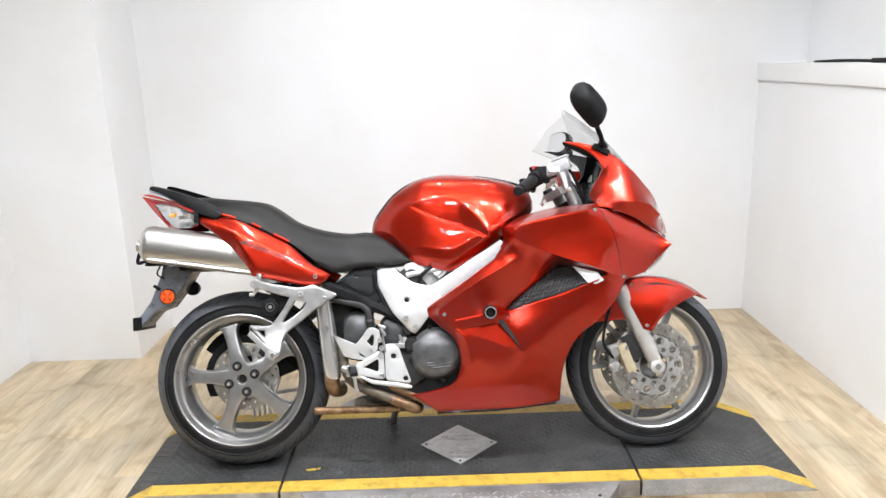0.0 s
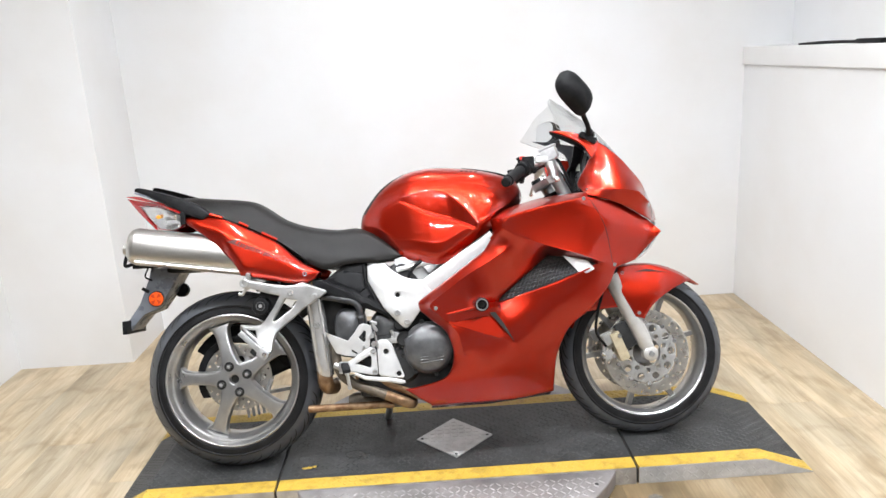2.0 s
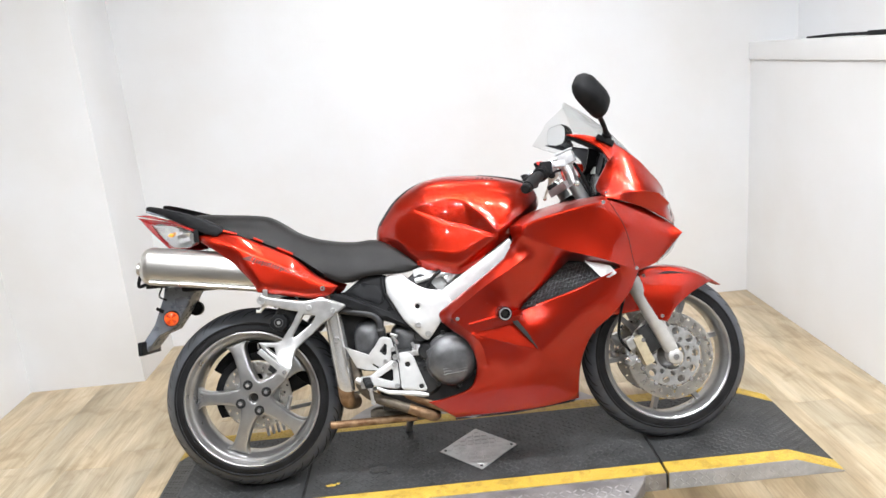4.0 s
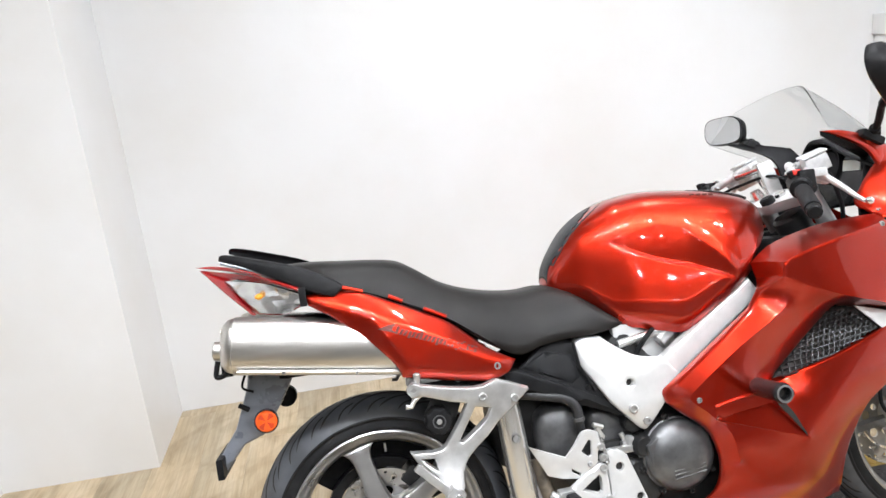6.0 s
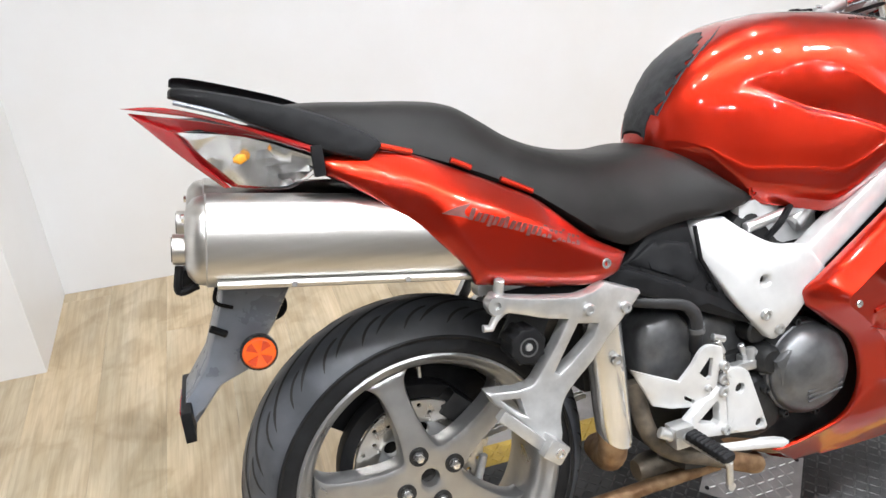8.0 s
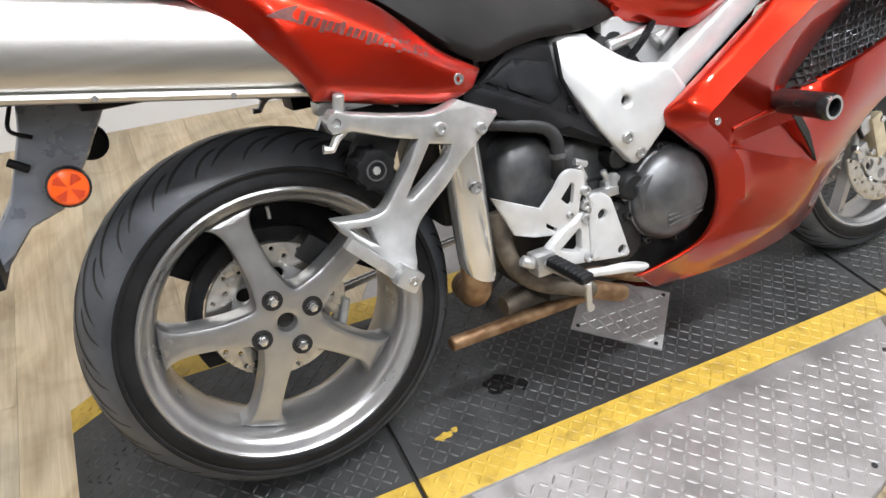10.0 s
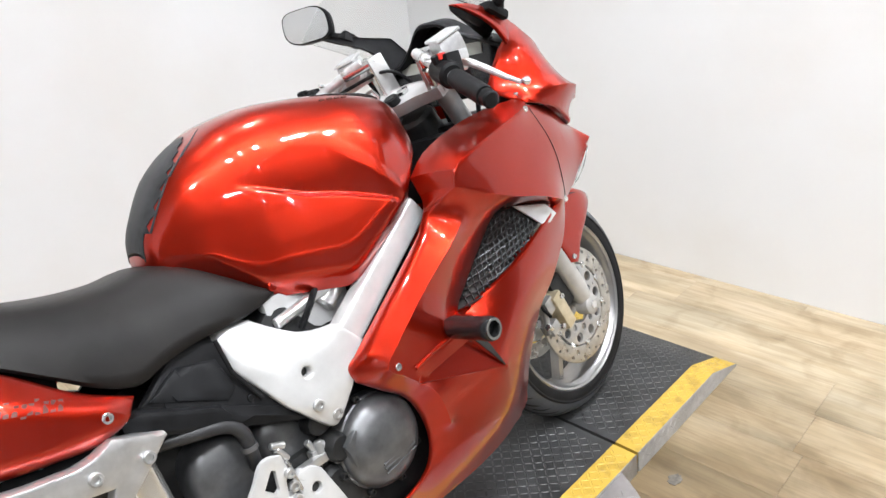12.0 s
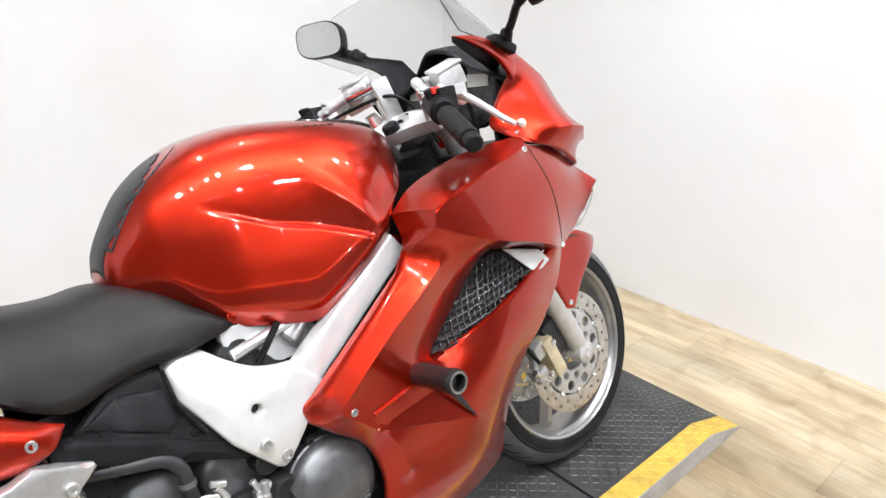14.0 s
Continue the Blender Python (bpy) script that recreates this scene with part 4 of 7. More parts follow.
def fork_and_fender():
    for side in (-1, 1):
        y = side * 0.108
        low = tube([(1.352, y, 0.585), (1.356, y, 0.575), (1.40, y, 0.475), (1.455, y, 0.345), (1.474, y, 0.302)], [0.026, 0.0285, 0.0285, 0.026, 0.020], 20)
        lw = part("fork_leg", low, FORK, BIKE, "silver lower fork leg")
        clampb = lathe([(0.0, -0.022), (0.020, -0.022), (0.026, -0.018), (0.026, 0.018), (0.0, 0.018)], 20)
        part("axle_clamp", at(clampb, (1.470, y + side * 0.002, 0.300)), FORK, lw)
        part("axle_end", at(lathe([(0.0, -0.027), (0.011, -0.027), (0.012, -0.02), (0.012, 0.0)], 6), (1.470, y, 0.300)), CHROME, lw)
        part("seal", tube([(1.338, y, 0.615), (1.352, y, 0.585)], 0.030, 20), PLASTIC, lw)
        part("fork_tube", tube([(1.178, y, 0.955), (1.352, y, 0.585)], 0.0225, 18), CAST, BIKE, "bright upper fork tube")
        part("fork_cap", tube([(1.168, y, 0.978), (1.178, y, 0.955)], [0.014, 0.0195], 16), CHROME, BIKE)
        # caliper behind the leg
        c = part("front_caliper", moved(box(-0.016, 0.020, -0.022, 0.022, -0.055, 0.050, 0.008), pose(1.362, side * 0.102, 0.335, 0, -20, 0)), GOLD, BIKE, "pale gold front brake caliper")
        part("caliper_bridge", join(moved(box(-0.030, 0.006, -0.020, 0.020, -0.020, 0.020, 0.007), pose(1.338, side * 0.096, 0.365, 0, -20, 0)), moved(box(-0.026, 0.010, -0.018, 0.018, -0.016, 0.016, 0.006), pose(1.332, side * 0.096, 0.305, 0, -20, 0)), bar((1.318, side * 0.10, 0.375), (1.308, side * 0.10, 0.290), 0.008)), CAST, c)
        part("caliper_bracket", moved(box(-0.02, 0.035, -0.009, 0.009, -0.055, 0.04, 0.004), pose(1.385, side * 0.100, 0.375, 0, -25, 0)), ENGINE2, c)
        for dz in (-0.035, 0.035):
            b = bolt(1.352 + dz * 0.34, -0.122, 0.335 + dz, 0.008, 0.006)
            part("caliper_bolt", b if side < 0 else flipped(b), CHROME, c)
        part("hose_union", bar((1.318, side * 0.105, 0.30), (1.300, side * 0.108, 0.315), 0.009), CHROME, c)
        h = pipe([(1.318, side * 0.112, 0.335), (1.285, side * 0.115, 0.39), (1.300, side * 0.112, 0.47), (1.322, side * 0.105, 0.545), (1.30, side * 0.09, 0.66)], 0.005, 8)
        part("brake_hose", h, PLASTIC, BIKE, "black brake hose")
    part("front_axle", bar((1.472, -0.10, 0.302), (1.472, 0.10, 0.302), 0.011), CAST, BIKE)
    # fender arch over the tyre
    rings = []
    for i in range(25):
        a = radians(44 + (158 - 44) * i / 24)
        w = 0.074 * min(1.0, 0.22 + i / 7.0) * (1.0 if i < 20 else 1.0 - 0.06 * (i - 20))
        rr = 0.326 - 0.010 * (i / 24)
        ring = []
        for j in range(13):
            v = -1 + 2 * j / 12
            ring.append((FRONT.x + (rr - 0.040 * abs(v) ** 2.4 * min(1, i / 6)) * math.cos(a), w * v, FRONT.z + (rr - 0.040 * abs(v) ** 2.4 * min(1, i / 6)) * math.sin(a)))
        inner = [(FRONT.x + (q[0] - FRONT.x) * 0.988, q[1] * 0.97, FRONT.z + (q[2] - FRONT.z) * 0.988) for q in reversed(ring)]
        rings.append(ring + inner)
    f = part("front_fender", loft(rings), RED, BIKE, "candy-red front fender")
    for side in (-1, 1):
        o = curve([((1.352, 0.575), 0), ((1.385, 0.612), 0), (1.45, 0.618), (1.53, 0.605), ((1.655, 0.548), 0), (1.57, 0.520), (1.495, 0.474), ((1.454, 0.424), 0), ((1.424, 0.434), 0), (1.39, 0.50)], 4)
        dep = spline([(1.36, 0.58, -0.128), (1.43, 0.44, -0.138), (1.47, 0.61, -0.098), (1.53, 0.55, -0.120), (1.60, 0.56, -0.102), (1.655, 0.548, -0.070), (1.45, 0.52, -0.134), (1.52, 0.605, -0.096)])
        sh = panel(o, dep, 0.004, 0.005, 0.018)
        sp = part("side_plate", sh if side < 0 else flipped(sh), RED, f)
        # the slot is not cut: a dark sheet paints its shade
        vent = panel(curve([((1.440, 0.590), 0), (1.49, 0.597), ((1.560, 0.580), 0), (1.50, 0.588)], 4), lambda q: dep(q) - 0.0025, 0.003, 0.0, 0.016)
        part("fender_slot_shade", vent if side < 0 else flipped(vent), GAP, sp, "dark sheet as shade of a slot in the fender")
        rear = panel(curve([((1.345, 0.560), 0), (1.30, 0.520), ((1.240, 0.455), 0), (1.29, 0.462), ((1.375, 0.470), 0)], 4), spline([(1.34, 0.56, -0.105), (1.24, 0.455, -0.06), (1.375, 0.47, -0.108), (1.30, 0.5, -0.09)]), 0.004, 0.004, 0.018)
        part("rear_guard", rear if side < 0 else flipped(rear), RED, f)
        for x, z in ((1.435, 0.447), (1.392, 0.590)):
            b = bolt(x, -0.139 if z < 0.5 else -0.118, z, 0.007, 0.004)
            part("fender_screw", b if side < 0 else flipped(b), CHROME, f)


def frame_parts():
    # cast pivot plates and spars
    for side in (-1, 1):
        o = curve([((0.498, 0.676), 0), ((0.512, 0.687), 0), ((0.560, 0.682), 0), (0.585, 0.658), (0.618, 0.634), (0.650, 0.622), ((0.684, 0.618), 0), ((0.722, 0.568), 0), ((0.676, 0.518), 0), (0.655, 0.490), ((0.638, 0.469), 0), (0.623, 0.456), ((0.608, 0.462), 0), ((0.550, 0.529), 0), ((0.499, 0.624), 0)], 4)
        lines = [[(0.498, 0.676, -0.134), (0.512, 0.687, -0.130), (0.560, 0.682, -0.142), (0.618, 0.634, -0.178), (0.684, 0.618, -0.200), (0.722, 0.568, -0.204), (0.676, 0.518, -0.202), (0.638, 0.469, -0.190), (0.623, 0.456, -0.182), (0.608, 0.462, -0.184), (0.550, 0.529, -0.188), (0.499, 0.624, -0.148), (0.498, 0.676, -0.134)],
                 [(0.510, 0.664, -0.146), (0.555, 0.665, -0.158), (0.600, 0.632, -0.182), (0.650, 0.590, -0.198), (0.640, 0.520, -0.200), (0.600, 0.500, -0.197)], [(0.512, 0.628, -0.158), (0.560, 0.580, -0.186)]]
        dep = faceted(lines, 0.010)
        sh = panel(o, dep, 0.022, 0.005, 0.012, [circle(0.599, 0.571, 0.0085, 14)])
        fp = part("frame_plate", sh if side < 0 else flipped(sh), SILVER, BIKE, "silver-painted alloy frame plate", 45)
        # dark disc painting the shade down the bolt hole
        hole = lathe([(0.0, -0.176), (0.0082, -0.176), (0.0082, -0.170), (0.0, -0.170)], 12)
        part("bolt_hole_shade", at(hole if side < 0 else flipped(hole), (0.599, 0, 0.571)), GAP, fp)
        for x, z, y in ((0.595, 0.511, -0.196), (0.626, 0.477, -0.190)):
            b = bolt(x, y, z, 0.0105, 0.005)
            part("frame_bolt", b if side < 0 else flipped(b), CAST, fp)
        rings = []
        for i in range(9):
            t = i / 8
            x, z = 0.688 + (0.940 - 0.688) * t, 0.584 + (0.745 - 0.584) * t
            y = 0.180 - 0.002 * t
            nx, nz, h = -0.538, 0.843, 0.0285 - 0.003 * t
            ring = []
            for k in range(24):
                a = 2 * math.pi * k / 24
                c, s = math.cos(a), math.sin(a)
                u = 0.0195 * math.copysign(abs(c) ** 0.32, c)
                v = h * math.copysign(abs(s) ** 0.32, s)
                ring.append((x + nx * v, side * (y + u), z + nz * v))
            rings.append(ring)
        part("frame_spar", loft(rings), SILVER, BIKE, "silver frame spar", 40)
        cover = panel(curve([((0.352, 0.638), 0), (0.400, 0.672), ((0.432, 0.692), 0), ((0.494, 0.688), 0), ((0.496, 0.626), 0), ((0.556, 0.530), 0), ((0.530, 0.528), 0), ((0.44, 0.580), 0)], 3), spline([(0.35, 0.63, -0.150), (0.46, 0.68, -0.135), (0.49, 0.62, -0.152), (0.54, 0.53, -0.172), (0.42, 0.60, -0.160)]), 0.01, 0.005, 0.016)
        sc = part("side_cover", cover if side < 0 else flipped(cover), PLASTIC, BIKE, "black plastic side cover")
        ridge = tube([(0.487, side * 0.158, 0.682), (0.492, side * 0.162, 0.625), (0.52, side * 0.170, 0.565)], 0.004, 8)
        part("seam", ridge, PLASTIC, sc)
        lid = panel(curve([((0.364, 0.641), 0), (0.404, 0.662), ((0.420, 0.668), 0), ((0.482, 0.652), 0), ((0.490, 0.600), 0), ((0.470, 0.588), 0)], 3), spline([(0.35, 0.63, -0.155), (0.46, 0.68, -0.141), (0.49, 0.62, -0.158), (0.54, 0.53, -0.178), (0.42, 0.60, -0.166)]), 0.008, 0.004, 0.016)
        part("cover_lid", lid if side < 0 else flipped(lid), GREYPLASTIC, sc)
        bx = bolt(0.505, -0.164, 0.572, 0.007, 0.003)
        part("clip", bx if side < 0 else flipped(bx), PLASTIC, sc)
        railp = [(0.312, 0.640), (0.344, 0.641), (0.45, 0.590), (0.575, 0.520), (0.590, 0.488), (0.46, 0.546), (0.34, 0.600), (0.312, 0.612)]
        rl = panel(railp, spline([(0.32, 0.61, -0.175), (0.45, 0.56, -0.178), (0.585, 0.50, -0.180), (0.40, 0.60, -0.177)]), 0.025, 0.007, 0.02)
        part("subframe_rail", rl if side < 0 else flipped(rl), GREYPLASTIC, BIKE, "dark grey subframe rail")
        pr = tube([(0.345, side * 0.150, 0.585), (0.45, side * 0.150, 0.556), (0.52, side * 0.150, 0.532)], 0.012, 10)
        part("subframe_tube", pr, ENGINE2, BIKE)
    part("frame_cross_tube", bar((0.60, -0.17, 0.47), (0.60, 0.17, 0.47), 0.022), ENGINE2, BIKE)
    part("steering_head", bar((1.185, 0, 0.90), (1.245, 0, 0.77), 0.045, 20), ENGINE2, BIKE)


TANK = np.array([(0.479, 0.826, 0.800, 0.034), (0.490, 0.862, 0.786, 0.060), (0.520, 0.906, 0.780, 0.086), (0.555, 0.946, 0.764, 0.112), (0.590, 0.972, 0.722, 0.136), (0.615, 0.986, 0.698, 0.152), (0.660, 1.006, 0.686, 0.176),
                 (0.720, 1.016, 0.670, 0.197), (0.748, 1.017, 0.664, 0.205), (0.775, 1.016, 0.672, 0.212), (0.838, 1.009, 0.714, 0.226), (0.885, 1.001, 0.744, 0.233), (0.935, 0.990, 0.776, 0.222), (0.985, 0.976, 0.812, 0.192), (1.025, 0.960, 0.840, 0.150), (1.052, 0.942, 0.862, 0.105), (1.068, 0.912, 0.876, 0.060)])
SECTION = [(0.0, 1.0), (0.22, 0.995), (0.42, 0.973), (0.56, 0.932), (0.67, 0.872), (0.76, 0.785), (0.832, 0.682), (0.890, 0.57), (0.935, 0.45), (0.972, 0.33), (0.995, 0.22)]
SECTION = curve(SECTION, 14, False) + [(1.0 - 0.004 * k, 0.21 - 0.03 * k) for k in range(8)]


def smooth_at(table, x, c):
    """Column c of a table at x, by a smooth curve through its rows."""
    i = int(np.clip(np.searchsorted(table[:, 0], x) - 1, 0, len(table) - 2))
    x0, x1 = table[i, 0], table[i + 1, 0]
    y0, y1 = table[i, c], table[i + 1, c]
    m = [(table[min(k + 1, len(table) - 1), c] - table[max(k - 1, 0), c]) / (table[min(k + 1, len(table) - 1), 0] - table[max(k - 1, 0), 0]) for k in (i, i + 1)]
    h = x1 - x0
    t = (x - x0) / h
    return (2 * t**3 - 3 * t**2 + 1) * y0 + (t**3 - 2 * t**2 + t) * h * m[0] + (3 * t**2 - 2 * t**3) * y1 + (t**3 - t**2) * h * m[1]


def tank_row(x):
    """Half a cross section of the tank, from the crown down its right side."""
    top, low, half = (float(smooth_at(TANK, x, c)) for c in (1, 2, 3))
    crease = float(np.interp(x, (0.63, 0.72, 0.79, 0.865, 0.895), (0.895, 0.848, 0.824, 0.788, 0.772)))
    ridge = float(np.interp(x, (0.63, 0.735, 0.79, 0.85, 0.895), (0.905, 0.926, 0.910, 0.846, 0.774)))
    deep = 0.019 * float(np.interp(x, (0.62, 0.73, 0.80, 0.865, 0.892), (0, 0.85, 1, 0.75, 0)))
    tuck = 0.024 * float(np.interp(x, (0.50, 0.60), (0.25, 1)))
    row = []
    for u, v in SECTION:
        z = low + (top - low) * v
        y = half * u - 0.006 * math.exp(-((x - 0.60) / 0.10) ** 2) * math.exp(-((v - 0.30) / 0.30) ** 2)
        # the scoop leans in from the ridge down to the crease, where the knee panel steps out
        g = min(max((ridge - z) / max(ridge - crease, 0.012), 0), 1)
        step = min(max((z - crease + 0.011) / 0.011, 0), 1)
        y -= deep * g * step * step * (3 - 2 * step)
        # facet ahead of the ridge
        y -= 0.010 * min(max((x - 0.80) / 0.10, 0), 1) * min(max((z - ridge) / 0.04, 0), 1) * min(max((top - 0.02 - z) / 0.05, 0), 1)
        # the lower margin folds in under the knee panel
        y -= tuck * max(0.0, 1 - (z - low) / 0.036)
        row.append((x, -y, z))
    return row


def tank_at(x, k, off=0.0):
    """A point on the tank's right flank: k runs along the section."""
    row, k = tank_row(x), k * 14
    i = min(int(k), len(row) - 2)
    p = Vector(row[i]).lerp(Vector(row[i + 1]), k - i)
    t = Vector(row[i + 1]) - Vector(row[i])
    n = Vector((0, t.z, -t.y)).normalized()
    n = n if n.z > 0 or n.y < 0 else -n
    return tuple(p + n * off)


def tank():
    rings = []
    for x in np.r_[np.linspace(TANK[0, 0], 0.56, 24)[:-1], np.linspace(0.56, TANK[-1, 0], 130)]:
        right = tank_row(x)
        rings.append(right + [(p[0], -p[1], p[2]) for p in reversed(right[1:])])
    t = part("fuel_tank", loft(rings), RED, BIKE, "candy-red fuel tank", 38)
    # worn rubber pad on the back of the tank, its edges cut in flame-like points
    outs, inns = [], []
    xs = np.linspace(0.482, 0.632, 46)
    for i, x in enumerate(xs):
        f = i / 45
        wide = 0.034 + 0.018 * math.sin(math.pi * f) - 0.022 * max(0, f - 0.6) / 0.4 + (0.010 * ((i * 0.17) % 1.0) if 4 < i < 42 else 0)
        half = float(smooth_at(TANK, x, 3))
        k = 0.3
        while k < 9.5 and -tank_at(x, k)[1] < min(wide, half * 0.97):
            k += 0.08
        r = [tank_at(x, k * v, 0.0014) for v in np.linspace(1, 0, 12)]
        row = r + [(p[0], -p[1], p[2]) for p in reversed(r[:-1])]
        outs.append([(p[0] - 0.0010, p[1], p[2] + 0.0003) for p in row])
        inns.append([(p[0] + 0.006, p[1] * 0.97, p[2] - 0.006) for p in reversed(row)])
    part("tank_pad", loft([o + i for o, i in zip(outs, inns)]), PAD, t, "worn dark rubber tank pad")
    for x0, x1, k0 in ((0.500, 0.530, 4.6), (0.515, 0.552, 4.0), (0.535, 0.580, 3.4), (0.560, 0.612, 2.9), (0.590, 0.650, 2.3)):
        line = [tank_at(x, k0 - 1.2 * (x - x0) / (x1 - x0), 0.0005) for x in np.linspace(x0, x1, 6)]
        part("pad_slash", tube(line, [0.0024, 0.0022, 0.0018, 0.0014, 0.0009, 0.0004], 6), PAD, t)
    # slim dark trim along the crown, with small unreadable lettering drawn as bars
    line = [tank_at(x, 2.0 + 0.5 * (x - 0.86) / 0.16, 0.0006) for x in np.linspace(0.855, 1.02, 18)]
    for s in (-1, 1):
        part("tank_trim", tube([(p[0], p[1] * -s, p[2]) for p in line], [0.0010 + 0.0060 * (i / 17) ** 1.3 for i in range(18)], 8), BLACKGLOSS, t, "slim dark trim")
    for i in range(4):
        x = 0.845 + 0.016 * i
        part("lettering_bar", tube([tank_at(x, 3.25, 0.0004), tank_at(x + 0.011, 3.2, 0.0004)], 0.0026, 6), DECAL, t)
    part("tank_screw", bolt(0.622, -0.140, 0.716, 0.009, 0.003), RED, t)
    part("airbox", box(0.60, 1.00, -0.095, 0.095, 0.66, 0.80, 0.03), ENGINE2, BIKE, "black airbox under the tank")
    for side in (-1, 1):
        part("throttle_body", bar((0.70, side * 0.13, 0.645), (0.76, side * 0.13, 0.69), 0.028), CAST, BIKE)
        part("cylinder_head", box(0.595, 0.765, side * 0.125 - 0.012, side * 0.125 + 0.012, 0.610, 0.700, 0.008), SILVER, BIKE, "silver casting under the tank")
        part("fuel_rail", bar((0.60, side * 0.145, 0.655), (0.72, side * 0.15, 0.675), 0.010), CAST, BIKE, "bright linkage under the tank")
        part("vapour_hose", pipe([(0.64, side * 0.15, 0.63), (0.66, side * 0.165, 0.66), (0.70, side * 0.15, 0.69)], 0.006, 8), PLASTIC, BIKE)


def seat():
    # rider and passenger saddle: x, top, low edge, half width at the low edge, at the top
    st = [(-0.185, 0.950, 0.940, 0.060, 0.050), (-0.170, 0.962, 0.925, 0.098, 0.078), (-0.10, 0.963, 0.908, 0.122, 0.096), (-0.02, 0.954, 0.886, 0.138, 0.106), (0.06, 0.945, 0.852, 0.146, 0.108), (0.115, 0.933, 0.826, 0.150, 0.106), (0.155, 0.908, 0.806, 0.153, 0.104), (0.205, 0.871, 0.778, 0.158, 0.112),
          (0.26, 0.846, 0.735, 0.164, 0.120), (0.31, 0.831, 0.696, 0.166, 0.122), (0.36, 0.821, 0.674, 0.164, 0.118), (0.41, 0.816, 0.684, 0.158, 0.108), (0.465, 0.818, 0.690, 0.152, 0.098), (0.52, 0.800, 0.689, 0.150, 0.110), (0.565, 0.765, 0.690, 0.148, 0.130), (0.605, 0.728, 0.696, 0.142, 0.135), (0.622, 0.712, 0.702, 0.136, 0.132)]
    cols = np.array(st)
    rings = []
    for x in np.linspace(st[0][0], st[-1][0], 60):
        top, low, wl, wt = (float(smooth_at(cols, x, c)) for c in (1, 2, 3, 4))
        h = top - low
        sec = [(0.0, 1.0), (0.30, 0.995), (0.60, 0.97), (0.85, 0.90), (1.0, 0.78)]
        right = [(x, -wt * u, low + h * v) for u, v in sec]
        for v in (0.62, 0.46, 0.30, 0.16, 0.06):
            right.append((x, -(wt + (wl - wt) * (1 - v / 0.78) ** 0.8 + 0.004 * math.sin(math.pi * v / 0.78)), low + h * v))
        right.append((x, -wl * 0.96, low))
        rings.append(right + [(p[0], -p[1], p[2]) for p in reversed(right[1:])])
    part("seat", loft(rings), SEAT, BIKE, "black vinyl stepped dual seat", 50)


